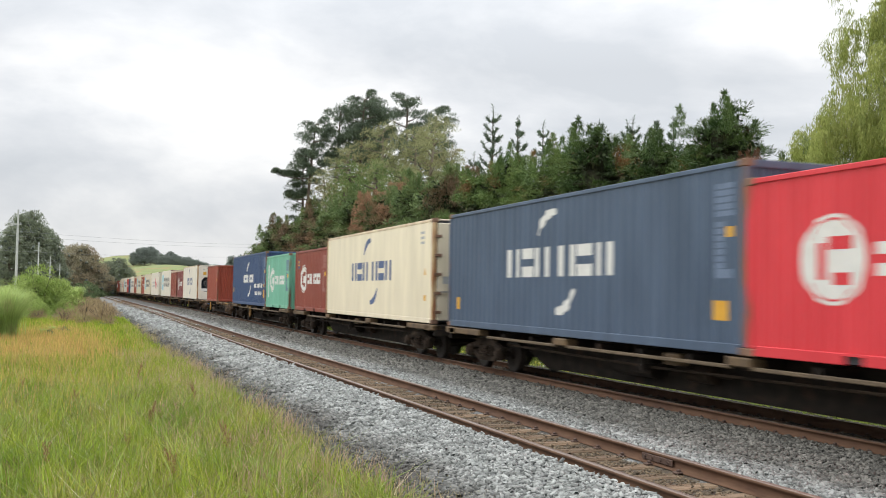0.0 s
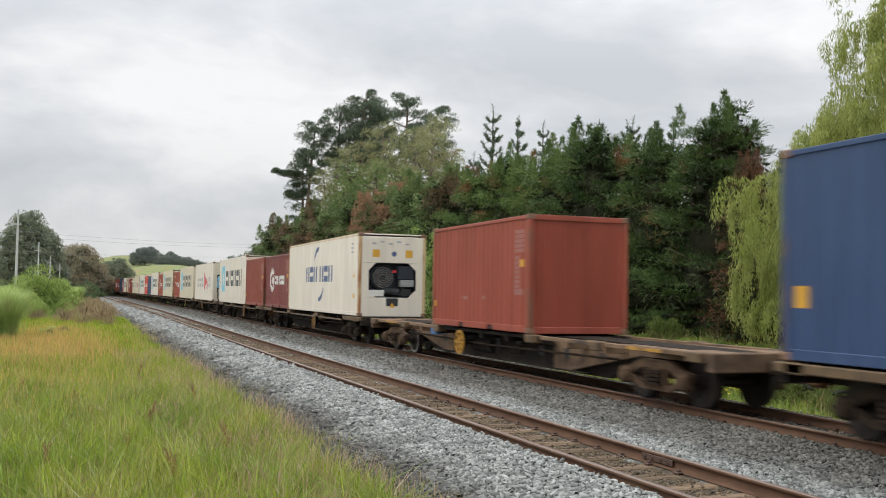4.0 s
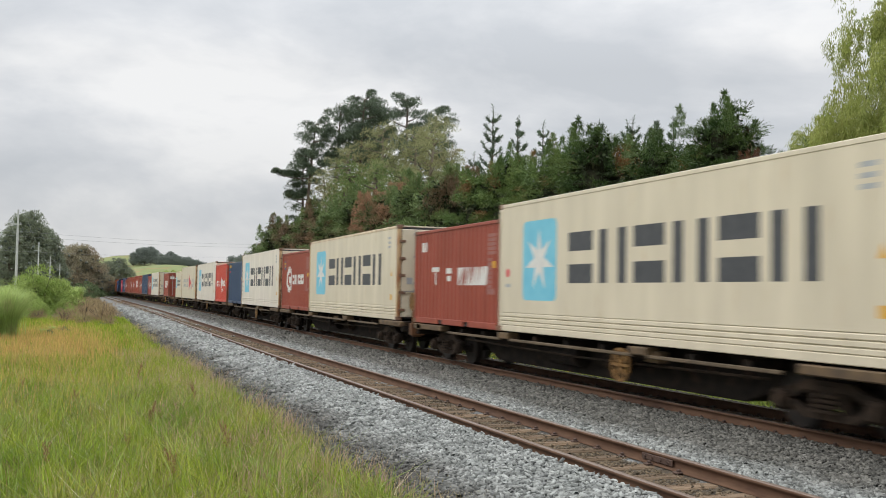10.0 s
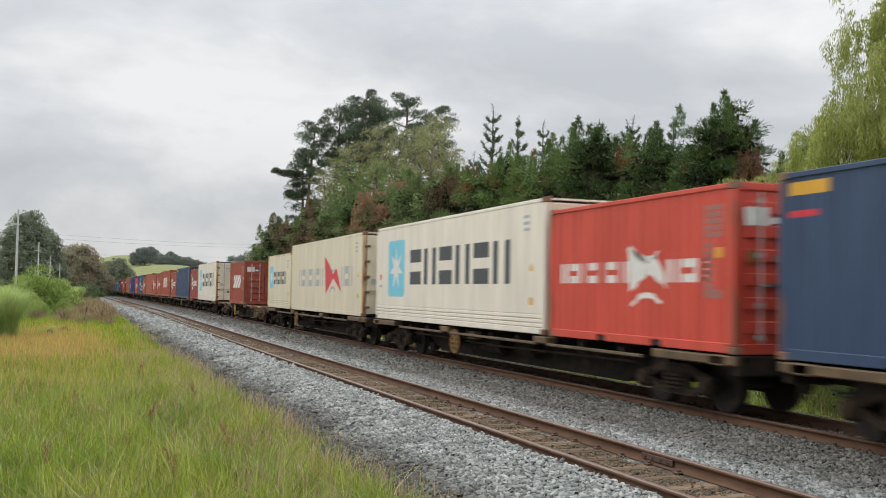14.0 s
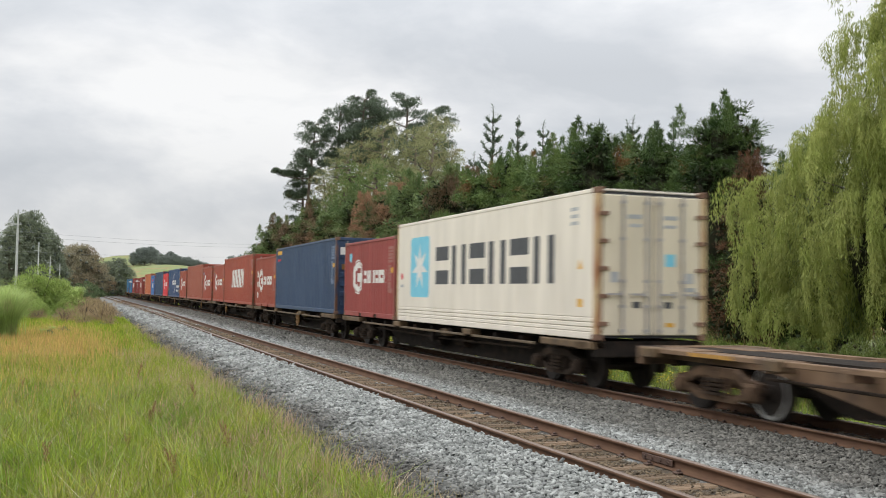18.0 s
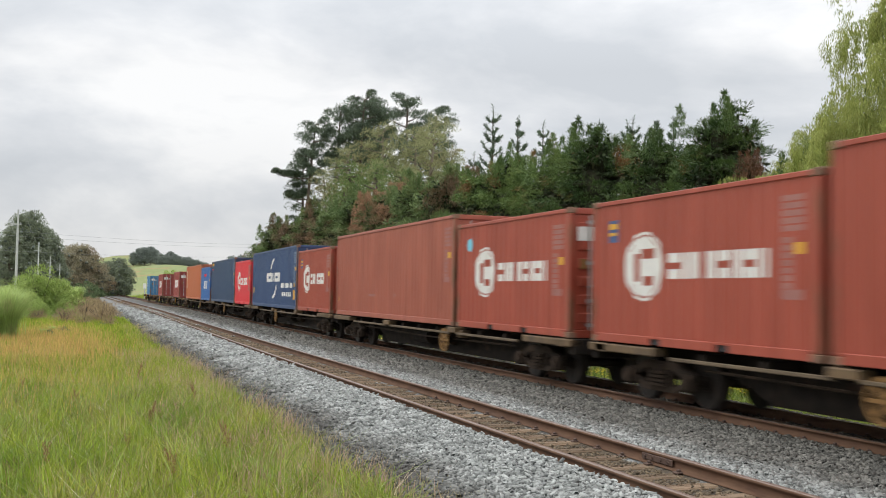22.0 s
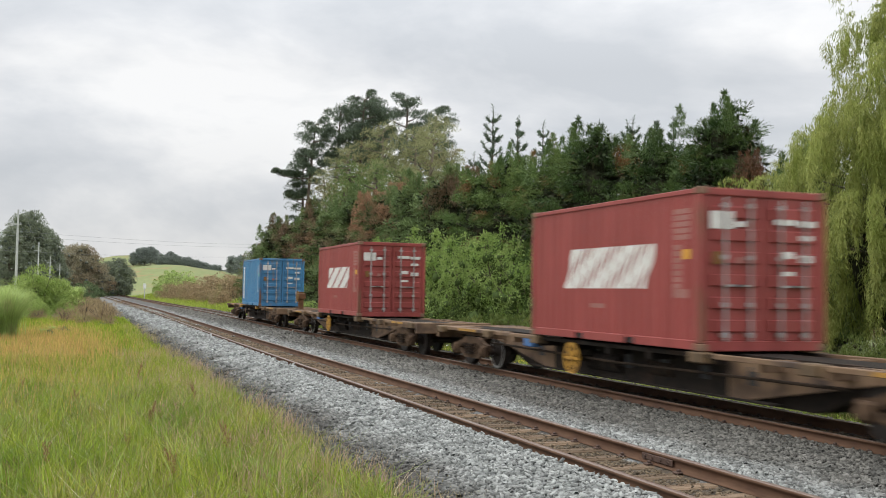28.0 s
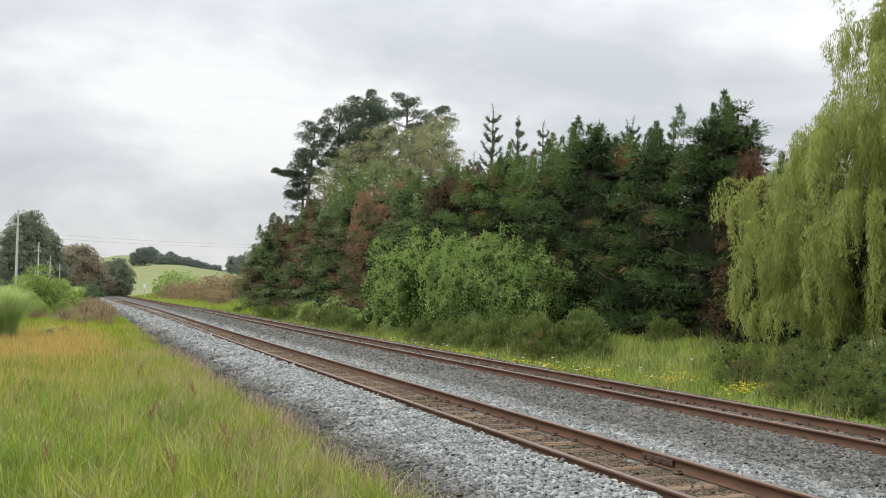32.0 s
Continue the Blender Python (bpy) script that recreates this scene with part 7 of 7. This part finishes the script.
# left of the line: shrubs that hide the bend, scrub, flax
plant([make_shrub(91, 3.3, 2.6, "bend_green", "roadside_shrub", clumps=70, per=55, leaf=(0.2, 0.4), width=(0.07, 0.14))], "dark green shrub at the bend of the line", "bend shrubs", [
    (0.9, 186.0, 0.85), (1.8, 196.0, 0.95), (2.6, 208.0, 1.0), (0.0, 202.0, 0.95), (3.0, 222.0, 1.1), (-2.6, 190.0, 0.7), (4.4, 240.0, 1.1), (4.2, 256.0, 1.3), (6.6, 262.0, 1.2), (9.0, 270.0, 1.3), (12.0, 280.0, 1.2)], 0.06, 11)
plant([make_shrub(95, 1.8, 1.3, "scrub", "brown_brush", clumps=46, per=60, leaf=(0.12, 0.26), width=(0.006, 0.016), up=1.0, lump=(0.25, 0.45))], "brown dry brush at the edge of the ballast", "brown brush", [
    (1.6, 66.0, 0.90), (-0.5, 66.0, 0.80), (2.2, 73.0, 0.92), (0.8, 76.0, 0.90), (2.1, 82.0, 1.0), (1.2, 92.0, 1.0), (2.3, 98.0, 0.95), (-2.2, 72.0, 0.6), (0.4, 108.0, 1.0), (2.0, 60.5, 0.45), (2.2, 112.0, 1.0), (2.0, 130.0, 1.0), (0.6, 62.0, 0.55)], 0.08, 12)


def make_flax(seed, h, r, blades):
    rng = np.random.default_rng(seed)
    root = thing("pampas_clump", "", "grass clump")
    a = rng.uniform(0, 2 * pi, blades)
    reach, top = r * rng.uniform(0.15, 1.0, blades), h * rng.uniform(0.6, 1.0, blades)
    t = np.linspace(0, 1, 6)
    wv = np.array([0.7, 1.0, 1.0, 0.8, 0.5, 0.05]) * 0.009
    x = np.outer(reach, t ** 1.6) * np.cos(a)[:, None] + (rng.normal(size=blades) * 0.12 * r)[:, None]
    y = np.outer(reach, t ** 1.6) * np.sin(a)[:, None] + (rng.normal(size=blades) * 0.12 * r)[:, None]
    z = top[:, None] * (np.sin(t * 1.75) / sin(1.57))[None]
    sx, sy = -np.sin(a)[:, None] * wv, np.cos(a)[:, None] * wv
    v = np.stack([np.stack([x - sx, y - sy, z], -1), np.stack([x + sx, y + sy, z], -1)], 2).reshape(-1, 3)
    i = (np.arange(blades) * 12)[:, None, None] + (2 * np.arange(5))[None, :, None] + np.array([0, 1, 3, 2])[None, None]
    part("foliage", quick_mesh("blades", v, i.reshape(-1, 4), "flax"), "flax", root)
    return root


plant([make_flax(101, 2.2, 1.7, 1300)], "tall green pampas clump in the meadow", "pampas clumps", [
    (-2.6, 43.0, 1.05), (-4.0, 47.0, 1.2), (-3.4, 41.0, 0.95), (-3.6, 62.0, 1.0), (-3.6, 72.0, 0.95), (-4.4, 100.0, 1.0), (-1.6, 112.0, 0.95), (-0.4, 126.0, 1.0), (-3.0, 120.0, 1.0), (0.4, 142.0, 1.1), (-2.0, 146.0, 1.1), (-4.6, 140.0, 1.2), (-6.0, 120.0, 1.1), (-5.8, 96.0, 1.0), (-0.9, 50.0, 0.22), (-1.2, 47.5, 0.2)], 0.05, 13)

# distant trees, with haze painted into their leaf colours
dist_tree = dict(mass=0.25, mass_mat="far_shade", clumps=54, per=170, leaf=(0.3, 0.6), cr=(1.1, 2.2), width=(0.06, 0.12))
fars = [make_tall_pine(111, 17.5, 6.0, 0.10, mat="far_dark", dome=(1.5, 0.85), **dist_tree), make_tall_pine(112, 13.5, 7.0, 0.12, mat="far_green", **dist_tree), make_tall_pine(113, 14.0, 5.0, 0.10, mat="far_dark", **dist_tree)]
for label, group, p, az_list in (
        ("dark distant conifer beyond the meadow", "distant conifers", fars[0], ((-2.15, 200, 0.90), (-2.75, 196, 0.82), (-3.3, 190, 0.70), (-1.7, 205, 0.80), (-1.2, 205, 0.68), (-4.2, 185, 0.50), (-0.85, 215, 0.54), (-2.4, 212, 0.86), (-1.5, 214, 0.76))),
        ("brownish distant broadleaf tree beyond the meadow", "distant broadleaf trees", fars[1], ((-0.45, 230, 0.74), (0.15, 236, 0.84), (0.8, 242, 0.76), (-0.1, 250, 0.86), (-1.0, 228, 0.56), (1.35, 250, 0.58))),
        ("dark distant tree at the bend", "distant dark trees", fars[2], ((1.8, 262, 0.62), (2.3, 258, 0.66), (2.65, 268, 0.56)))):
    plant([p], label, group, [(*at_view(a, d)[:2], k) for a, d, k in az_list], 0.04, 14)
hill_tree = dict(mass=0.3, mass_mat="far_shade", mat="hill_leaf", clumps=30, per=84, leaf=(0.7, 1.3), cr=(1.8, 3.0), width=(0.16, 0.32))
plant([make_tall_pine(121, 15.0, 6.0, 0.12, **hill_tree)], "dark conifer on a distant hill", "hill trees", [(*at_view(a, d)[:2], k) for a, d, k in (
    [(3.05, 800, 0.72), (3.35, 806, 0.86), (3.65, 802, 0.92), (3.95, 808, 0.88), (4.2, 800, 0.74), (3.5, 812, 0.86)]
    + [(4.55 + 0.24 * i, 770 + 6 * i, 0.60 - 0.012 * i + 0.2 * hash2(i, 3)) for i in range(20)] + [(8.4, 560, 0.7), (8.9, 540, 0.8), (9.3, 520, 0.7)])], 0.06, 15)


# ---- grass ----
def blade_field(name, label, spots, height, width, mat, seed, lean=0.35, floor=ground_z):
    rng = np.random.default_rng(seed)
    n = len(spots)
    z = np.array([floor(x, y) for x, y in spots])
    a = rng.uniform(0, 2 * pi, n)
    hh = height * rng.uniform(0.5, 1.25, n)
    ln = hh * rng.uniform(0.05, lean * 2, n)
    t = np.array([0.0, 0.5, 1.0])
    wv = np.array([1.0, 0.8, 0.08])
    wd = np.broadcast_to(width, n)
    x = spots[:, 0][:, None] + np.outer(ln * np.cos(a), t ** 1.8)
    y = spots[:, 1][:, None] + np.outer(ln * np.sin(a), t ** 1.8)
    zz = z[:, None] + np.outer(hh, np.array([-0.05, 0.56, 1.0]))
    b = rng.uniform(0, 2 * pi, n)
    sx, sy = np.outer(np.cos(b) * wd, wv), np.outer(np.sin(b) * wd, wv)
    v = np.stack([np.stack([x - sx, y - sy, zz], -1), np.stack([x + sx, y + sy, zz], -1)], 2).reshape(-1, 3)
    i = (np.arange(n) * 6)[:, None, None] + (2 * np.arange(2))[None, :, None] + np.array([0, 1, 3, 2])[None, None]
    ob = new(name, quick_mesh(name, v, i.reshape(-1, 4), mat))
    return tagged(ob, label, "grass", kind="stuff")


def scatter(rng, n, x0, x1, y0, y1, power=1.0, slope=1.0):
    y = y0 + (y1 - y0) * rng.random(n) ** power
    x = rng.uniform(x0, x1, n)
    lim = y * tan(radians(-5.5))
    keep = x > lim
    return np.stack([x[keep] + np.array([bend(v) for v in y[keep]]), y[keep]], 1)


def tufted(spots, rng, scale, keep):
    """Thins the spots into tufts."""
    v = np.array([noise.noise(Vector((x * scale, y * scale, 3.1))) for x, y in spots])
    return spots[v + rng.normal(size=len(v)) * 0.16 > keep]


rng_g = np.random.default_rng(77)
blade_field("meadow_grass", "long green meadow grass beside the ballast", scatter(rng_g, 78000, -4.5, 3.05, 6.5, 24, 1.25), 0.22, 0.0045, "grass", 1, 0.5)
blade_field("tall_grass", "taller tufts of green grass in the meadow", tufted(scatter(rng_g, 75000, -4.5, 3.0, 6.5, 30, 1.2), rng_g, 1.9, 0.08), 0.43, 0.0062, "grass", 11, 0.6)
blade_field("broad_grass", "broad cool green grass blades in tufts", tufted(scatter(rng_g, 30000, -4.5, 3.0, 6.5, 22, 1.2), rng_g, 1.6, 0.22), 0.44, 0.0085, "cool_grass", 61, 0.7)
# dark blades placed as the shadow between tufts
blade_field("thatch_grass", "dark brown blades drawn for the shadow between grass tufts", tufted(scatter(rng_g, 26000, -4.5, 3.2, 6.5, 24, 1.2), rng_g, 1.4, 0.12), 0.30, 0.0075, "tuft_shadow", 62, 1.0)
blade_field("dry_grass", "bleached dry grass among the green", tufted(scatter(rng_g, 24000, -4.5, 3.2, 6.5, 30, 1.1), rng_g, 0.9, 0.04), 0.34, 0.0030, "stalk", 12, 0.8)
blade_field("straw_grass", "bleached straw bent among the green grass", tufted(scatter(rng_g, 8000, -4.5, 3.2, 6.3, 26, 1.15), rng_g, 1.1, 0.16), 0.40, 0.0036, "straw", 42, 1.1)
blade_field("meadow_grass", "long green meadow grass further along the line", scatter(rng_g, 45000, -9, 2.95, 24, 75, 1.4), 0.30, 0.016, "grass", 2)
edge = scatter(rng_g, 16000, 2.2, 3.9, 7, 60, 1.2)
blade_field("edge_grass", "thin dry grass along the ballast edge", tufted(edge, rng_g, 1.1, 0.05), 0.30, 0.005, "stalk", 3)
sorrel = np.stack([-0.9 + rng_g.normal(size=10500) * 1.3, 37 + rng_g.normal(size=10500) * 9.0], 1)
sorrel = sorrel[(sorrel[:, 0] > sorrel[:, 1] * tan(radians(-5.5))) & (sorrel[:, 0] < 2.6) & (sorrel[:, 1] > 17)]
blade_field("seed_heads", "rusty sorrel seed heads in the meadow", sorrel, 0.44, 0.009, "seed", 4, 0.15)
blade_field("edge_seed_heads", "reddish seed heads by the ballast edge", tufted(scatter(rng_g, 7000, 1.2, 3.4, 7, 34, 1.0), rng_g, 1.0, 0.06), 0.42, 0.005, "pink_seed", 14, 0.25)
blade_field("dry_stalks", "thin dry stalks standing in the meadow", scatter(rng_g, 2600, -3.5, 3.1, 7, 32, 1.1), 0.62, 0.0045, "stalk", 5, 0.25)
far_verge = np.stack([rng_g.uniform(12.6, 24.0, 14000), 86 + 190 * rng_g.random(14000) ** 1.3], 1)
far_verge[:, 0] += np.array([bend(y) for y in far_verge[:, 1]])
blade_field("verge_grass", "rough green grass along the far stretch of the line", far_verge, 0.55, 0.045, "verge", 36, 0.5)
verge_xy = np.stack([rng_g.uniform(12.25, 20.5, 60000), 13 + 75 * rng_g.random(60000) ** 1.5], 1)
blade_field("verge_grass", "bright green grass on the verge beyond the tracks", verge_xy, 0.25, 0.009, "verge", 6, 0.55)
blade_field("verge_weeds", "broad-leaved weeds among the verge grass", tufted(np.stack([rng_g.uniform(12.6, 20.5, 16000), 13 + 60 * rng_g.random(16000) ** 1.4], 1), rng_g, 0.7, 0.05), 0.27, 0.022, "broadleaf", 26, 0.6)


weeds_xy = np.stack([rng_g.uniform(13.6, 20.5, 16000), 15 + 60 * rng_g.random(16000) ** 1.3], 1)
blade_field("tall_weeds", "taller dull green weeds on the verge", tufted(weeds_xy, rng_g, 0.8, 0.10), 0.50, 0.010, "broom", 16, 0.3)
blade_field("verge_stalks", "dry stalks among the verge grass", tufted(weeds_xy[:7000], rng_g, 0.6, 0.0), 0.55, 0.006, "stalk", 17, 0.3)


def flowers(name, label, mat, patches, count, seed, size):
    rng = np.random.default_rng(seed)
    pts = []
    for cx, cy, rx, ry in patches:
        pts.append(np.stack([cx + rng.normal(size=count) * rx, cy + rng.normal(size=count) * ry], 1))
    p = np.concatenate(pts)
    z = np.array([ground_z(x, y) for x, y in p]) + rng.uniform(0.22, 0.42, len(p))
    pos = np.repeat(np.column_stack([p, z]), 5, 0)
    a = np.tile(np.arange(5) * 2 * pi / 5, len(p))
    way = np.stack([np.cos(a), np.sin(a), np.full(len(a), 0.35)], 1)
    tagged(new(name, leaf_mesh(name, pos, way, size, size * 0.4, mat, rng)), label, "flowers", kind="stuff")


flowers("yellow_flowers", "small yellow buttercups on the verge", "petal", [(13.3, 26.9, 0.30, 0.9), (14.0, 24.9, 0.35, 0.5), (14.6, 22.0, 0.35, 0.45), (14.7, 19.3, 0.30, 0.35), (13.3, 33.0, 0.3, 2.2), (13.3, 40.0, 0.3, 3.0)], 64, 8, 0.036)
flowers("white_flowers", "white umbels among the verge grass", "petal_white", [(14.4, 26.0, 0.8, 2.5), (14.0, 42.0, 0.5, 4.0), (15.0, 60.0, 0.6, 5.0)], 14, 9, 0.06)


def make_dock(seed, h):
    """A dock plant gone to seed: a branched stem with rust-brown spikes, and a few long leaves at the foot."""
    rng = np.random.default_rng(seed)
    root = thing("dock_plant", "rust-brown dock stalk gone to seed in the meadow", "wild plant", "dock plants")
    stem = [Vector((0, 0, -0.05)), Vector((0.02, 0.01, h * 0.5)), Vector((0.05 * rng.normal(), 0.03, h))]
    g = Geo().tube(stem, [0.006, 0.005, 0.002], 5)
    ps, ws = [], []
    lines = [(stem[1], stem[2])]
    for k in range(4):
        p = stem[0].lerp(stem[2], 0.42 + 0.11 * k)
        a = rng.uniform(0, 2 * pi)
        q = p + Vector((cos(a) * 0.07, sin(a) * 0.07, h * 0.24))
        g.tube([p, q], [0.003, 0.0015], 4)
        lines.append((p, q))
    for p, q in lines:
        m = 70
        t = rng.uniform(0.1, 1.0, m)
        ps.append(np.array(p)[None] + np.outer(t, np.array(q - p)) + rng.normal(size=(m, 3)) * 0.008)
        ws.append(rng.normal(size=(m, 3)) + np.array([0, 0, 0.6]))
    part("stem", g, "stalk", root)
    p, w = np.concatenate(ps), np.concatenate(ws)
    part("seed_head", leaf_mesh("seed_head", p, w, rng.uniform(0.012, 0.022, len(p)), 0.006, "dock", rng), "dock", root)["kind"] = "stuff"
    a = rng.uniform(0, 2 * pi, 7)
    base = np.stack([np.cos(a) * 0.02, np.sin(a) * 0.02, np.full(7, 0.03)], 1)
    part("foliage", leaf_mesh("foliage", base, np.stack([np.cos(a), np.sin(a), np.full(7, 0.7)], 1), rng.uniform(0.16, 0.28, 7), 0.025, "broadleaf", rng), "broadleaf", root)
    return root


MAT["dock"] = leaves("dock_seeds", (0.22, 0.105, 0.06), (0.32, 0.17, 0.09), island=0.3)
rng_d = random.Random(44)
dock_spots = [(1.05, 11.2), (0.75, 13.6), (1.9, 12.9), (-0.25, 12.4), (1.2, 16.5), (0.1, 19.0), (2.1, 18.6), (-0.9, 21.2), (1.4, 23.5)]
docks = [make_dock(141, 0.62), make_dock(142, 0.54)]
for n, (x, y) in enumerate(dock_spots):
    m = pose(x, y, ground_z(x, y), rng_d.uniform(-5, 5), rng_d.uniform(-5, 5), rng_d.uniform(0, 360))
    ob = docks[n] if n < 2 else copy_thing(docks[n % 2], m)
    ob.matrix_basis = m
    ob.scale = (1, 1, rng_d.uniform(0.8, 1.15))


# ---- poles, wires and a lineside sign ----
def build_pole(h, label):
    g = thing("power_pole", label, "power pole", "power poles")
    part("mast", Geo().tube([(0, 0, -0.3), (0, 0, h)], [0.17, 0.10], 10), "concrete", g)
    for z in (h - 1.6,):
        part("crossarm", Geo().box(-0.75, 0.35, -0.06, 0.06, z - 0.06, z + 0.06, 0.01), "concrete", g)
        for x in (-0.65, 0.25):
            part("insulator", Geo().cyl(2, (x, 0, z + 0.14), 0.05, 0.09, 8), "unit_grey", g)
    return g


pole = build_pole(10.6, "tall grey concrete power pole in the meadow")
POLES = [(*at_view(-2.90, 118)[:2], 1.0), (*at_view(-1.83, 172)[:2], 0.88), (*at_view(-1.23, 180)[:2], 0.70), (*at_view(-0.74, 176)[:2], 0.58)]
for n, (x, y, s) in enumerate(POLES):
    m = pose(x, y, ground_z(x, y), 0, 0, 12)
    if n == 0:
        pole.matrix_basis = m
    else:
        copy_thing(pole, m).scale = (s, s, s)


def build_wire(a, b, sag, r):
    pts = [Vector(a).lerp(Vector(b), t) - Vector((0, 0, sag * 4 * t * (1 - t))) for t in np.linspace(0, 1, 15)]
    ob = new("overhead_wire", Geo().tube(pts, [r] * 15, 4).mesh("overhead_wire", "wire"))
    tagged(ob, "thin grey overhead wire across the valley", "wire", "overhead wires")


for k, z in enumerate((11.0, 10.2, 7.6)):
    x0, y0, _ = at_view(-6, 170)
    x1, y1, _ = at_view(13, 330)
    build_wire((x0, y0, z), (x1, y1, z + 6.5), 1.2, 0.022)
for (xa, ya, ka), (xb, yb, kb) in zip(POLES, POLES[1:]):
    for off in (-1.0, 1.0):
        build_wire((xa + off * ka, ya, 9.0 * ka), (xb + off * kb, yb, 9.0 * kb), 0.8, 0.015)

sign = thing("lineside_sign", "white lineside signal board on a post", "railway sign")
sx, sy, _ = at_view(20.43 - 16.75, 205)
sign.matrix_basis = pose(sx, sy, ground_z(sx, sy))
part("post", Geo().tube([(0, 0, -0.2), (0, 0, 2.7)], [0.09, 0.08], 8), "concrete", sign)
part("board", Geo().box(-0.30, 0.30, -0.09, -0.05, 2.3, 3.3, 0.03), "sign_white", sign, "white board")


# ---- the train rolls towards -y ----
# times and metres added to the roll to fit the camera's view
VIEW_SHIFT = ((3.0, 6.0, 8.0, 9.0, 10.0, 11.0, 12.0, 13.0, 14.0, 17.0, 19.0, 20.0, 27.0, 28.0, 29.0, 31.0),
         (0.0, 0.25, 0.25, 0.20, 0.17, 0.30, 0.42, 0.20, 0.12, 0.15, 0.08, 0.0, 0.0, 0.10, 0.12, 0.0))


def travelled(t):
    """Metres that the train has rolled by t seconds, shifted to fit the camera's view."""
    return rolled(t) + float(np.interp(t, *VIEW_SHIFT))


def rolled(t):
    if t > 27.0:
        return rolled(27.0) + 14.6 * (t - 27.0) + 0.125 * (t - 27.0) ** 2
    q = t / 16.0
    return 207.104 * q + 10.1526 * q ** 2 - 13.5302 * q ** 3 + 14.4301 * q ** 4 - 4.18722 * q ** 5


def motions():
    times = [float(t) for t in range(33)]
    for ob, s, z, *side in TRAIN:
        rows = []
        for t in times:
            m = rest_pose(s - travelled(t), z)
            rows.append((t, m @ pose(side[0], 0, 0) if side else m))
        walk(ob, rows)
    where = {ob: s for ob, s, *_ in TRAIN}
    for root, ws, yy in WHEELS:
        s = where[root]
        # wheels turn only within the camera's sight and stand still elsewhere
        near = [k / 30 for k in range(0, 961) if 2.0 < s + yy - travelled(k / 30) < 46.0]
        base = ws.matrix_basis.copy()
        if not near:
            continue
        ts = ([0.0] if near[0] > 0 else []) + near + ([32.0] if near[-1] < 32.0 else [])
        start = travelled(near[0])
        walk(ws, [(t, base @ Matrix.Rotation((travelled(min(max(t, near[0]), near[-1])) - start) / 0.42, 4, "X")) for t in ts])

    # the willows sway a little in the wind
    for ob, turn, lag in ((willow, 40, 0.0), (willow_front, 250, 0.6)):
        at = ob.matrix_basis.translation
        walk(ob, [(0.5 * k, pose(at.x, at.y, at.z, 0.28 * sin(0.5 * k * 1.7 + lag), 0.34 * sin(0.5 * k * 1.25 + 2 * lag), turn)) for k in range(65)])


motions()
